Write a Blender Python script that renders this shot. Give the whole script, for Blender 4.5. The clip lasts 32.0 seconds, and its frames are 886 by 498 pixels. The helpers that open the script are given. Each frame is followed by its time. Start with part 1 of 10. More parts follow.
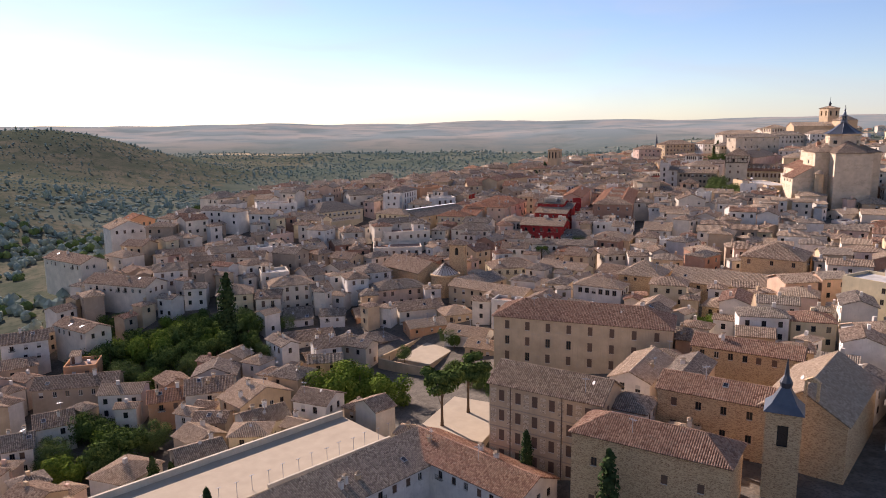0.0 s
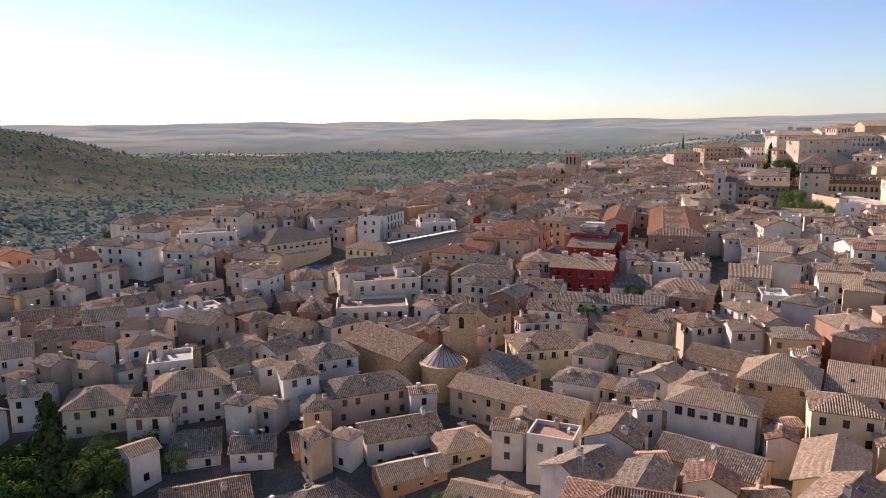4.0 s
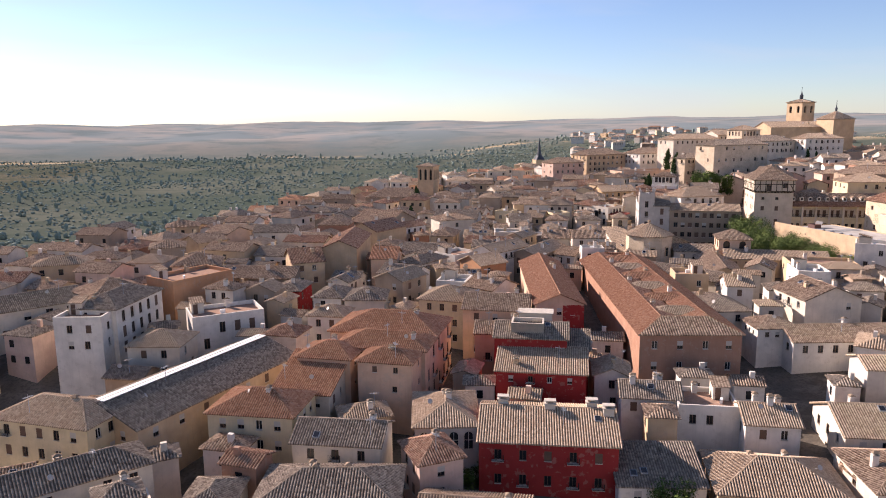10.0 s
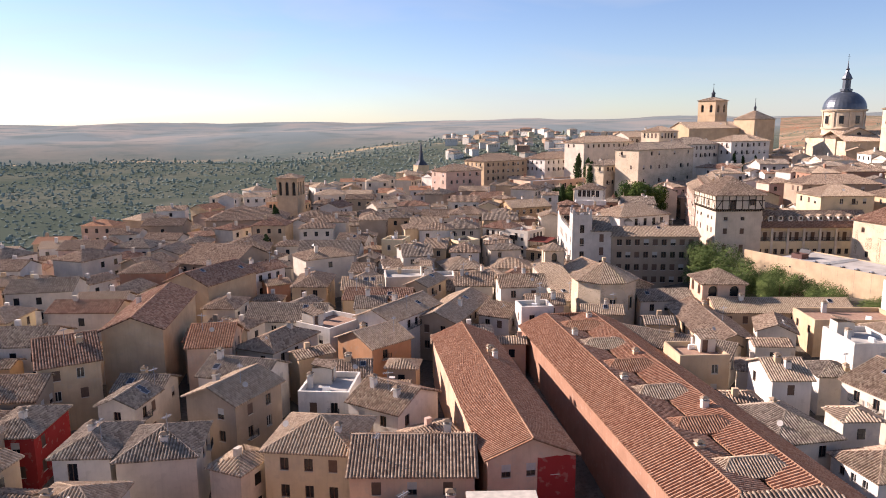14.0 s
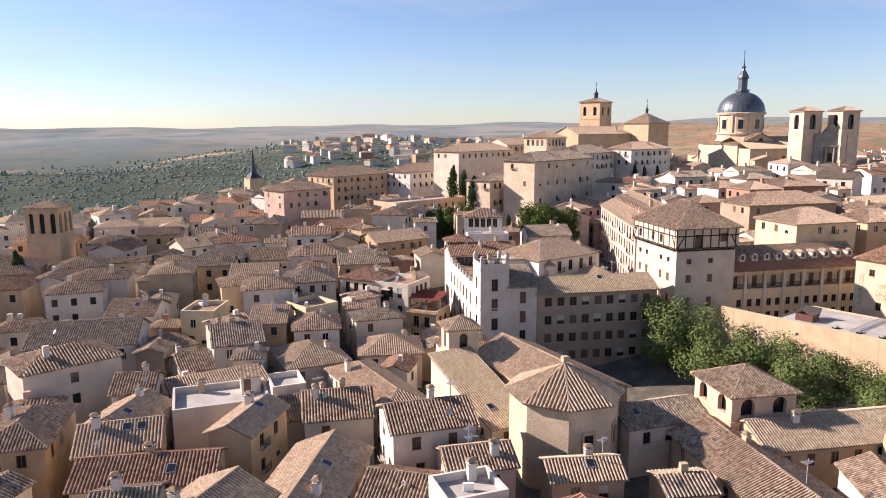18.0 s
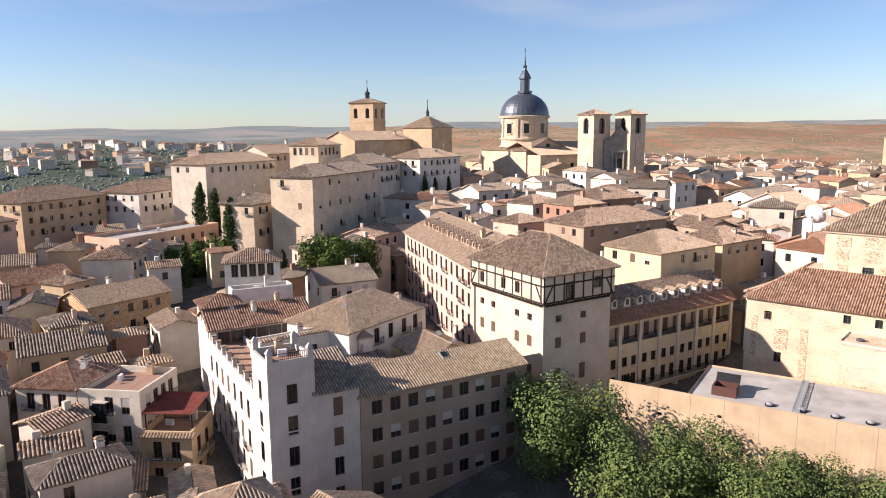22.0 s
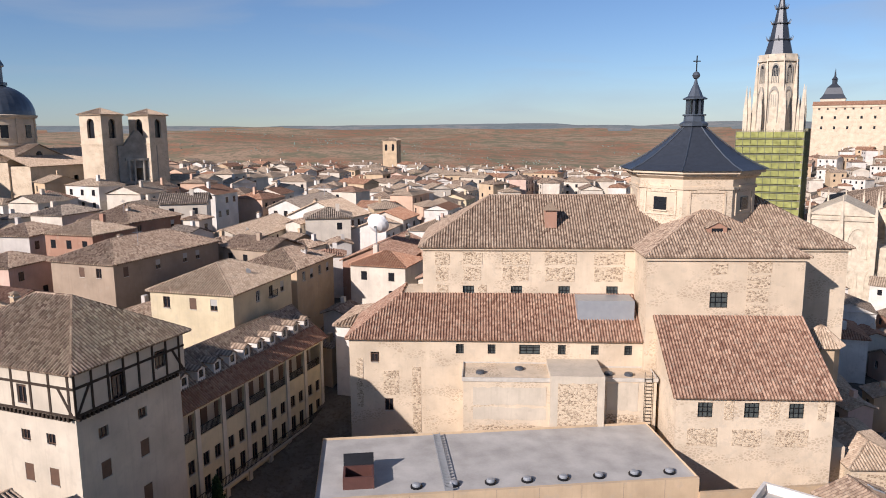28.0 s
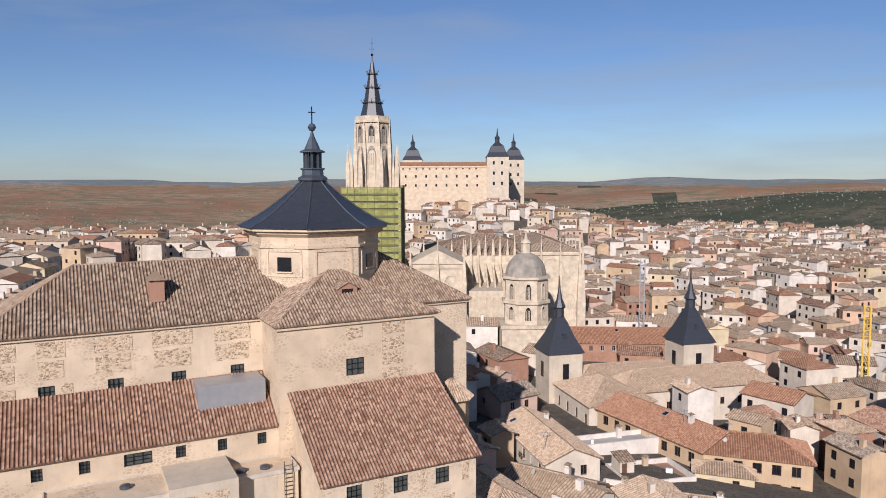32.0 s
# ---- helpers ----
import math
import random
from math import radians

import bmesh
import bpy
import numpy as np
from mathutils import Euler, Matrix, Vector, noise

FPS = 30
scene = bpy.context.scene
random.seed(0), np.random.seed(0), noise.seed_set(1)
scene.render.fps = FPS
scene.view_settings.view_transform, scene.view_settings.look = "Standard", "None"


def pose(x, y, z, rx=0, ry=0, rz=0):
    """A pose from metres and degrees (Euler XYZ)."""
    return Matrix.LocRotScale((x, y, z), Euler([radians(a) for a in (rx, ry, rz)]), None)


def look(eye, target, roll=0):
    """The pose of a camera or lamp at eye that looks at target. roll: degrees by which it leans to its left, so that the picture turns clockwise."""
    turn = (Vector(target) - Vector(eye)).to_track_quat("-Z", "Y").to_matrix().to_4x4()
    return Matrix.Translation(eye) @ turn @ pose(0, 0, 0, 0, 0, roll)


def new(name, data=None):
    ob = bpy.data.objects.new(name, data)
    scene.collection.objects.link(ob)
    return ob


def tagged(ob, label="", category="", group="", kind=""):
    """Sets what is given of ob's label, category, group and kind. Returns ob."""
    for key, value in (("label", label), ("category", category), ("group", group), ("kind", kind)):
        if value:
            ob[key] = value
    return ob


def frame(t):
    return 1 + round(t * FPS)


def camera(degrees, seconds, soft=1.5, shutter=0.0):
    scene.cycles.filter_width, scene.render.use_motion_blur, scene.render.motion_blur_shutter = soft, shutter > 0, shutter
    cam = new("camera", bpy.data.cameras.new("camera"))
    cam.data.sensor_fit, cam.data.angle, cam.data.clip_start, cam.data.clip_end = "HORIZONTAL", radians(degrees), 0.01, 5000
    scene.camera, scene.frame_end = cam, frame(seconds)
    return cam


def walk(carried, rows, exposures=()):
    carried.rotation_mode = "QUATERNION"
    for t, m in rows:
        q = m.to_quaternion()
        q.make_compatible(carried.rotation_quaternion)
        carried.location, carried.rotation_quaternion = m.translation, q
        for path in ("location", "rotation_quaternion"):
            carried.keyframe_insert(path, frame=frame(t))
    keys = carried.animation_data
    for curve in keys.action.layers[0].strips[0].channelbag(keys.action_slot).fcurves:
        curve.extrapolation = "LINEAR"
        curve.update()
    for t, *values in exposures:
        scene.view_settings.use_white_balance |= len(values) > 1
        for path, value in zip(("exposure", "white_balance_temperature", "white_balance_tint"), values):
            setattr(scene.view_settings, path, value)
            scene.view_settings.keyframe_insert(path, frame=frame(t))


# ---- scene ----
cam = camera(63.8, 32.0, soft=1.0)
METRES, EYE, TILT, LEAN, TURN = 450.0, 52.2, 0.0, 0.0, 0.0
ROWS = [
    (0.0, 0.0, 0.0, 0.0, -0.11, -10.1, 0.63),
    (0.5, -0.0001, 0.025, -0.0003, -0.15, -10.12, 0.66),
    (1.0, -0.0002, 0.0512, -0.0004, -0.2, -10.17, 0.67),
    (1.5, -0.0004, 0.0782, -0.0005, -0.26, -10.19, 0.66),
    (2.0, -0.0004, 0.1053, -0.0006, -0.29, -10.21, 0.64),
    (2.5, -0.0006, 0.1325, -0.0005, -0.37, -10.21, 0.62),
    (3.0, -0.0007, 0.1594, -0.0005, -0.41, -10.18, 0.58),
    (3.5, -0.0008, 0.1857, -0.0004, -0.46, -10.2, 0.57),
    (5.5, -0.0011, 0.2864, -0.0004, -1.55, -10.2, 0.63),
    (6.0, -0.0009, 0.3106, -0.0004, -2.34, -10.21, 0.62),
    (6.5, -0.0004, 0.3352, -0.0007, -3.64, -10.2, 0.63),
    (7.0, -0.0001, 0.3596, -0.001, -5.26, -10.18, 0.62),
    (7.5, 0.0008, 0.3836, -0.0012, -7.17, -10.18, 0.53),
    (8.0, 0.0022, 0.4066, -0.0015, -9.08, -10.16, 0.59),
    (8.5, 0.0042, 0.4292, -0.002, -10.74, -10.13, 0.57),
    (9.0, 0.0066, 0.4511, -0.0021, -12.09, -10.13, 0.54),
    (9.5, 0.0096, 0.4723, -0.0025, -13.34, -10.12, 0.55),
    (10.0, 0.0129, 0.4926, -0.0028, -15.04, -10.14, 0.54),
    (10.5, 0.0169, 0.5125, -0.0032, -16.49, -10.16, 0.54),
    (11.0, 0.0211, 0.532, -0.0036, -18.04, -10.15, 0.52),
    (11.5, 0.0257, 0.5509, -0.004, -19.44, -10.13, 0.44),
    (12.0, 0.0309, 0.5695, -0.0041, -20.58, -10.15, 0.5),
    (12.5, 0.0363, 0.5877, -0.0043, -22.35, -10.13, 0.46),
    (13.0, 0.042, 0.6055, -0.0045, -23.69, -10.13, 0.44),
    (13.5, 0.0482, 0.6228, -0.0045, -24.6, -10.14, 0.42),
    (15.5, 0.0787, 0.693, -0.0069, -28.81, -9.81, 0.36),
    (16.0, 0.0868, 0.7104, -0.0066, -30.71, -9.81, 0.31),
    (16.5, 0.0953, 0.7276, -0.0063, -32.49, -9.81, 0.31),
    (17.0, 0.1042, 0.7443, -0.0063, -34.26, -9.77, 0.32),
    (17.5, 0.1133, 0.7606, -0.0062, -36.1, -9.75, 0.32),
    (18.0, 0.1226, 0.7766, -0.0063, -38.05, -9.7, 0.32),
    (18.5, 0.1323, 0.792, -0.006, -40.01, -9.69, 0.34),
    (19.0, 0.1424, 0.8068, -0.0057, -42.24, -9.66, 0.32),
    (19.5, 0.1518, 0.82, -0.0058, -44.54, -9.59, 0.29),
    (20.0, 0.1602, 0.8313, -0.0057, -47.21, -9.57, 0.29),
    (20.5, 0.1679, 0.8409, -0.0058, -49.71, -9.56, 0.3),
    (21.0, 0.1753, 0.8491, -0.0058, -52.28, -9.55, 0.34),
    (21.5, 0.1816, 0.856, -0.0057, -55.21, -9.51, 0.32),
    (22.0, 0.1875, 0.8616, -0.0057, -58.13, -9.51, 0.4),
    (22.5, 0.193, 0.8663, -0.0058, -60.8, -9.52, 0.4),
    (23.0, 0.199, 0.8707, -0.0061, -63.48, -9.51, 0.37),
    (23.5, 0.2053, 0.8748, -0.0063, -66.25, -9.53, 0.36),
    (24.0, 0.2118, 0.8786, -0.0061, -69.02, -9.52, 0.35),
    (24.5, 0.2179, 0.8819, -0.0058, -72.5, -9.51, 0.35),
    (25.0, 0.2236, 0.8846, -0.0057, -76.0, -9.49, 0.35),
    (25.5, 0.2286, 0.8868, -0.0056, -79.58, -9.46, 0.31),
    (27.5, 0.2447, 0.891, -0.006, -92.59, -9.41, 0.35),
    (28.0, 0.2481, 0.8912, -0.0064, -96.13, -9.4, 0.34),
    (28.5, 0.2512, 0.8912, -0.0067, -99.76, -9.39, 0.35),
    (29.0, 0.2542, 0.8911, -0.007, -103.29, -9.36, 0.36),
    (29.5, 0.2571, 0.8905, -0.0071, -106.49, -9.31, 0.36),
    (30.0, 0.2602, 0.8899, -0.0071, -110.08, -5.85, 0.28),
    (30.5, 0.2634, 0.8889, -0.0072, -113.95, -5.04, 0.25),
    (31.0, 0.2664, 0.8878, -0.0072, -118.33, -5.05, 0.17),
    (31.5, 0.2693, 0.8868, -0.0071, -122.76, -5.03, 0.16),
    (32.0, 0.272, 0.8858, -0.0071, -127.16, -5.01, 0.18),
]
walk(cam, [(t, pose(0, 0, EYE, TILT, LEAN, TURN) @ pose(METRES * x, METRES * y, METRES * z, 90 + pitch, roll, yaw)) for t, x, y, z, yaw, pitch, roll in ROWS],
     exposures=[(0.0, 0.96, 6950, 29), (10.0, 1.05, 6950, 28), (19.0, 1.06, 6900, 25), (24.0, 0.78, 6550, 20), (28.0, 0.34, 6200, 19), (32.0, 0.08, 6200, 20)])

# ---- light ----
SUN_DIR = Vector((-0.62, 0.78, 0.50)).normalized()
world = bpy.data.worlds.new("sky")
scene.world = world
world.use_nodes = True
wn = world.node_tree
wn.nodes.clear()
w_out = wn.nodes.new("ShaderNodeOutputWorld")
w_bg = wn.nodes.new("ShaderNodeBackground")
w_sky = wn.nodes.new("ShaderNodeTexSky")
w_sky.sky_type = "NISHITA"
w_sky.sun_disc = False
w_sky.sun_elevation = math.asin(SUN_DIR.z)
w_sky.sun_rotation = math.atan2(SUN_DIR.x, SUN_DIR.y)
w_sky.altitude = 700
w_sky.air_density, w_sky.dust_density, w_sky.ozone_density = 1.0, 0.3, 3.0
w_bg.inputs["Strength"].default_value = 0.068
w_tc = wn.nodes.new("ShaderNodeTexCoord")
w_map = wn.nodes.new("ShaderNodeMapping")
w_map.inputs["Scale"].default_value = (1.2, 1.2, 7.0)
w_noise = wn.nodes.new("ShaderNodeTexNoise")
w_noise.inputs["Scale"].default_value = 2.2
w_noise.inputs["Detail"].default_value = 8.0
w_noise.inputs["Distortion"].default_value = 0.6
w_ramp = wn.nodes.new("ShaderNodeValToRGB")
w_ramp.color_ramp.elements[0].position, w_ramp.color_ramp.elements[1].position = 0.44, 0.84
w_ramp.color_ramp.elements[0].color, w_ramp.color_ramp.elements[1].color = (0, 0, 0, 1), (0.6, 0.6, 0.6, 1)
w_mix = wn.nodes.new("ShaderNodeMixRGB")
w_mix.inputs["Color2"].default_value = (4.6, 5.4, 6.0, 1)
wn.links.new(w_tc.outputs["Generated"], w_map.inputs["Vector"])
wn.links.new(w_map.outputs["Vector"], w_noise.inputs["Vector"])
wn.links.new(w_noise.outputs["Fac"], w_ramp.inputs["Fac"])
wn.links.new(w_ramp.outputs["Color"], w_mix.inputs["Fac"])
w_tint = wn.nodes.new("ShaderNodeMixRGB")
w_tint.blend_type = "MULTIPLY"
w_tint.inputs["Fac"].default_value = 1.0
w_tint.inputs["Color2"].default_value = (0.88, 1.0, 1.12, 1)
wn.links.new(w_sky.outputs["Color"], w_tint.inputs["Color1"])
wn.links.new(w_tint.outputs["Color"], w_mix.inputs["Color1"])
wn.links.new(w_mix.outputs["Color"], w_bg.inputs["Color"])
wn.links.new(w_bg.outputs["Background"], w_out.inputs["Surface"])

sun_data = bpy.data.lights.new("sun", "SUN")
sun_data.energy = 5.0
sun_data.angle = radians(0.6)
sun_data.color = (1.0, 0.94, 0.85)
sun = new("sun", sun_data)
sun.matrix_world = look(SUN_DIR * 500, (0, 0, 0))


# ---- materials ----
def nodes_of(name):
    m = bpy.data.materials.new(name)
    m.use_nodes = True
    nt = m.node_tree
    b = nt.nodes["Principled BSDF"]
    b.inputs["Specular IOR Level"].default_value = 0.0
    return m, nt, b


def mixer(nt, fac, c1, c2, mode="MIX"):
    n = nt.nodes.new("ShaderNodeMixRGB")
    n.blend_type = mode
    for key, v in (("Fac", fac), ("Color1", c1), ("Color2", c2)):
        if isinstance(v, (int, float)):
            n.inputs[key].default_value = v
        elif isinstance(v, tuple):
            n.inputs[key].default_value = (*v, 1)
        else:
            nt.links.new(v, n.inputs[key])
    return n.outputs["Color"]


def noise_tex(nt, vec, scale, detail=4.0, rough=0.55):
    n = nt.nodes.new("ShaderNodeTexNoise")
    n.inputs["Scale"].default_value = scale
    n.inputs["Detail"].default_value = detail
    n.inputs["Roughness"].default_value = rough
    nt.links.new(vec, n.inputs["Vector"])
    return n.outputs["Fac"]


def ramp(nt, fac, lo, hi, a=(0, 0, 0), b=(1, 1, 1)):
    n = nt.nodes.new("ShaderNodeValToRGB")
    n.color_ramp.elements[0].position, n.color_ramp.elements[1].position = lo, hi
    n.color_ramp.elements[0].color, n.color_ramp.elements[1].color = (*a, 1), (*b, 1)
    nt.links.new(fac, n.inputs["Fac"])
    return n.outputs["Color"]


def bump(nt, b, height, strength, dist):
    n = nt.nodes.new("ShaderNodeBump")
    n.inputs["Strength"].default_value = strength
    n.inputs["Distance"].default_value = dist
    nt.links.new(height, n.inputs["Height"])
    nt.links.new(n.outputs["Normal"], b.inputs["Normal"])


def coords(nt, kind="Object"):
    return nt.nodes.new("ShaderNodeTexCoord").outputs[kind]


def scaled(nt, vec, s):
    n = nt.nodes.new("ShaderNodeMapping")
    n.inputs["Scale"].default_value = s
    nt.links.new(vec, n.inputs["Vector"])
    return n.outputs["Vector"]


def plain(name, col, rough=0.6, metal=0.0, var=0.25, scale=1.5):
    """A material of one colour with blotches and grain."""
    m, nt, b = nodes_of(name)
    v = coords(nt)
    n1, n2 = noise_tex(nt, v, scale), noise_tex(nt, v, scale * 14)
    dark = tuple(c * (1 - var) for c in col)
    lite = tuple(min(1, c * (1 + var * 0.7)) for c in col)
    c = mixer(nt, ramp(nt, n1, 0.3, 0.7), dark, lite)
    c = mixer(nt, 0.3, c, mixer(nt, n2, dark, lite))
    nt.links.new(c, b.inputs["Base Color"])
    b.inputs["Roughness"].default_value = rough
    b.inputs["Metallic"].default_value = metal
    b.inputs["Specular IOR Level"].default_value = 0.5 if rough < 0.65 else 0.0
    bump(nt, b, n2, 0.25, 0.02)
    return m


def plaster(name, col, var=0.16, dirt=0.35, stones=0.0):
    """Limewash or render: blotches, rain streaks, patches of older coat, and a tint that differs from house to house."""
    m, nt, b = nodes_of(name)
    v = coords(nt)
    info = nt.nodes.new("ShaderNodeObjectInfo").outputs["Random"]
    big, fine = noise_tex(nt, v, 0.35, 5), noise_tex(nt, v, 9.0, 6)
    streak = noise_tex(nt, scaled(nt, v, (2.4, 2.4, 0.16)), 1.3, 4)
    dark = tuple(c * (1 - var * 1.6) for c in col)
    lite = tuple(min(0.86, c * (1 + var * 0.5)) for c in col)
    c = mixer(nt, ramp(nt, big, 0.3, 0.7), dark, lite)
    c = mixer(nt, ramp(nt, streak, 0.52, 0.78, b=(dirt, dirt, dirt)), c, tuple(x * 0.55 for x in col))
    c = mixer(nt, ramp(nt, noise_tex(nt, v, 1.1, 3), 0.58, 0.64, b=(0.3, 0.3, 0.3)), c, (0.42, 0.36, 0.29))
    c = mixer(nt, ramp(nt, info, 0.0, 1.0, b=(0.5, 0.5, 0.5)), c, mixer(nt, 1.0, c, (0.82, 0.78, 0.74), "MULTIPLY"))
    c = mixer(nt, 0.22, c, mixer(nt, fine, dark, lite))
    if stones:
        # rubble that shows where the coat has gone, in courses
        vor = nt.nodes.new("ShaderNodeTexVoronoi")
        vor.feature = "DISTANCE_TO_EDGE"
        vor.inputs["Scale"].default_value = 2.3
        nt.links.new(scaled(nt, v, (1, 1, 1.7)), vor.inputs["Vector"])
        where = ramp(nt, noise_tex(nt, scaled(nt, v, (1, 1, 1.8)), 0.22, 5), 0.5, 0.56, b=(stones, stones, stones))
        c = mixer(nt, mixer(nt, 1.0, where, ramp(nt, vor.outputs["Distance"], 0.08, 0.2), "MULTIPLY"), c, (0.27, 0.19, 0.125))
    nt.links.new(c, b.inputs["Base Color"])
    b.inputs["Roughness"].default_value = 0.88
    bump(nt, b, fine, 0.35, 0.03)
    return m


def tiles(name, a, bcol, c3, lichen=(0.40, 0.34, 0.26)):
    """Clay roof tiles: each tile of its own tone, with lichen and weathered patches, and shade painted into the
    channels.
    """
    m, nt, b = nodes_of(name)
    uv = coords(nt, "UV")
    v = coords(nt)
    info = nt.nodes.new("ShaderNodeObjectInfo").outputs["Random"]
    cell = nt.nodes.new("ShaderNodeVectorMath")
    cell.operation = "FLOOR"
    nt.links.new(scaled(nt, uv, (2.1739, 2.9, 1)), cell.inputs[0])
    wn_ = nt.nodes.new("ShaderNodeTexWhiteNoise")
    wn_.noise_dimensions = "2D"
    nt.links.new(cell.outputs["Vector"], wn_.inputs["Vector"])
    big, mid = noise_tex(nt, v, 0.28, 5), noise_tex(nt, v, 1.6, 5)
    c = mixer(nt, wn_.outputs["Value"], a, bcol)
    c = mixer(nt, ramp(nt, big, 0.35, 0.66, b=(0.6, 0.6, 0.6)), c, c3)
    c = mixer(nt, 0.2, c, mixer(nt, wn_.outputs["Value"], a, c3))
    c = mixer(nt, ramp(nt, mid, 0.55, 0.72, b=(0.55, 0.55, 0.55)), c, lichen)
    c = mixer(nt, ramp(nt, noise_tex(nt, v, 4.5, 4), 0.56, 0.70, b=(0.4, 0.4, 0.4)), c, tuple(x * 0.45 for x in a))
    # shade between the cover tiles, painted as darker stripes along the channels
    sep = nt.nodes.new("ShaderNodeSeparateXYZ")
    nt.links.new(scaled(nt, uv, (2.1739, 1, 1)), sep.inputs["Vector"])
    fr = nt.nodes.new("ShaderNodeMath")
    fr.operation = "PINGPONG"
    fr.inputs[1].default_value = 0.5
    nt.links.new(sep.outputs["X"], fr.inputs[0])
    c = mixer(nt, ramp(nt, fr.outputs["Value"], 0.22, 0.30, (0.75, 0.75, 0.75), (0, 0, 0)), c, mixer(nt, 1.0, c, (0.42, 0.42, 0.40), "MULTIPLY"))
    c = mixer(nt, ramp(nt, info, 0.0, 1.0, b=(0.6, 0.6, 0.6)), c, mixer(nt, 1.0, c, (0.72, 0.74, 0.76), "MULTIPLY"))
    nt.links.new(c, b.inputs["Base Color"])
    b.inputs["Roughness"].default_value = 0.9
    wave = nt.nodes.new("ShaderNodeTexWave")
    wave.bands_direction, wave.wave_profile = "Y", "SAW"
    wave.inputs["Scale"].default_value = 0.8
    wave.inputs["Distortion"].default_value = 0.5
    nt.links.new(uv, wave.inputs["Vector"])
    bump(nt, b, mixer(nt, 0.5, wave.outputs["Color"], mid), 0.5, 0.06)
    return m


def rubble(name, mortar, stone_a, stone_b, scale=3.2, stone_z=1.6):
    """Rubble stone in mortar: stones of uneven size and tone."""
    m, nt, b = nodes_of(name)
    v = coords(nt)
    sv = scaled(nt, v, (1, 1, stone_z))
    vor = nt.nodes.new("ShaderNodeTexVoronoi")
    vor.inputs["Scale"].default_value = scale
    nt.links.new(sv, vor.inputs["Vector"])
    edge = nt.nodes.new("ShaderNodeTexVoronoi")
    edge.feature = "DISTANCE_TO_EDGE"
    edge.inputs["Scale"].default_value = scale
    nt.links.new(sv, edge.inputs["Vector"])
    sep = nt.nodes.new("ShaderNodeSeparateColor")
    nt.links.new(vor.outputs["Color"], sep.inputs["Color"])
    stone = mixer(nt, sep.outputs[0], stone_a, stone_b)
    mask = ramp(nt, edge.outputs["Distance"], 0.05, 0.14)
    some = ramp(nt, sep.outputs[1], 0.35, 0.45)
    c = mixer(nt, mixer(nt, 1.0, mask, some, "MULTIPLY"), mortar, stone)
    c = mixer(nt, ramp(nt, noise_tex(nt, v, 0.8), 0.45, 0.8, b=(0.4, 0.4, 0.4)), c, mortar)
    nt.links.new(c, b.inputs["Base Color"])
    b.inputs["Roughness"].default_value = 0.92
    bump(nt, b, mask, 0.6, 0.05)
    return m


WALLS = {
    "white": plaster("white_limewash", (0.73, 0.675, 0.60)),
    "cream": plaster("cream_render", (0.67, 0.59, 0.485)),
    "ochre": plaster("ochre_render", (0.58, 0.43, 0.28)),
    "yellow": plaster("yellow_render", (0.66, 0.55, 0.365)),
    "orange": plaster("orange_render", (0.55, 0.30, 0.17)),
    "salmon": plaster("salmon_render", (0.66, 0.45, 0.32)),
    "pink": plaster("pink_render", (0.64, 0.46, 0.37)),
    "red": plaster("red_render", (0.36, 0.045, 0.04), var=0.1, dirt=0.15),
    "brown": plaster("brown_earth_render", (0.40, 0.31, 0.23)),
    "grey": plaster("grey_render", (0.60, 0.55, 0.49)),
    "brick": plaster("brick_red_render", (0.40, 0.23, 0.16)),
    "sand": plaster("sand_render", (0.66, 0.535, 0.39), dirt=0.2, stones=0.4),
    "stone": plaster("pale_limestone", (0.60, 0.52, 0.41)),
}
MASONRY = rubble("rubble_masonry", (0.60, 0.475, 0.335), (0.23, 0.168, 0.115), (0.42, 0.315, 0.215), 3.2)
BRICKWORK = rubble("brick_and_rubble", (0.60, 0.42, 0.245), (0.28, 0.165, 0.09), (0.48, 0.31, 0.175), 3.0, 2.4)
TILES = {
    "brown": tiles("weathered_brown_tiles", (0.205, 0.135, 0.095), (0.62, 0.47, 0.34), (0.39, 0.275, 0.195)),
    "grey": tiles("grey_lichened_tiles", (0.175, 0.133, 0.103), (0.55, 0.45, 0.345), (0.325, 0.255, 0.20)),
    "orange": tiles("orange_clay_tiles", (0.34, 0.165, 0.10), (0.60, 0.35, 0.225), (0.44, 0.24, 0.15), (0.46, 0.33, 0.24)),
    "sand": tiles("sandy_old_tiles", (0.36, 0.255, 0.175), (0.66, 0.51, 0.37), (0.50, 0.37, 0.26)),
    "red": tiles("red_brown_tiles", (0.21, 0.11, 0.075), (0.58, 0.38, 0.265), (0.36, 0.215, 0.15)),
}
GLASS = plain("dark_glass_and_voids", (0.016, 0.017, 0.02), 0.2, var=0.3, scale=3)
WOOD = plain("brown_window_wood", (0.12, 0.065, 0.04), 0.6)
WHITEWOOD = plain("pale_painted_wood", (0.55, 0.52, 0.47), 0.5, var=0.15)
BLIND = plain("grey_roller_blind", (0.42, 0.39, 0.35), 0.6, var=0.15)
AWNING = plain("dark_red_awning_cloth", (0.17, 0.055, 0.045), 0.8)
SILL = plain("stone_sill", (0.50, 0.45, 0.38), 0.8)
IRON = plain("black_iron", (0.02, 0.02, 0.022), 0.45, 0.6)
SLATE = plain("blue_black_slate", (0.035, 0.04, 0.05), 0.42, var=0.3, scale=2.5)
LEADED = plain("grey_green_leaded_panes", (0.075, 0.085, 0.08), 0.35, var=0.5, scale=2.0)
LEAD = plain("lead_grey_metal", (0.10, 0.115, 0.135), 0.38, 0.5, var=0.25, scale=0.8)
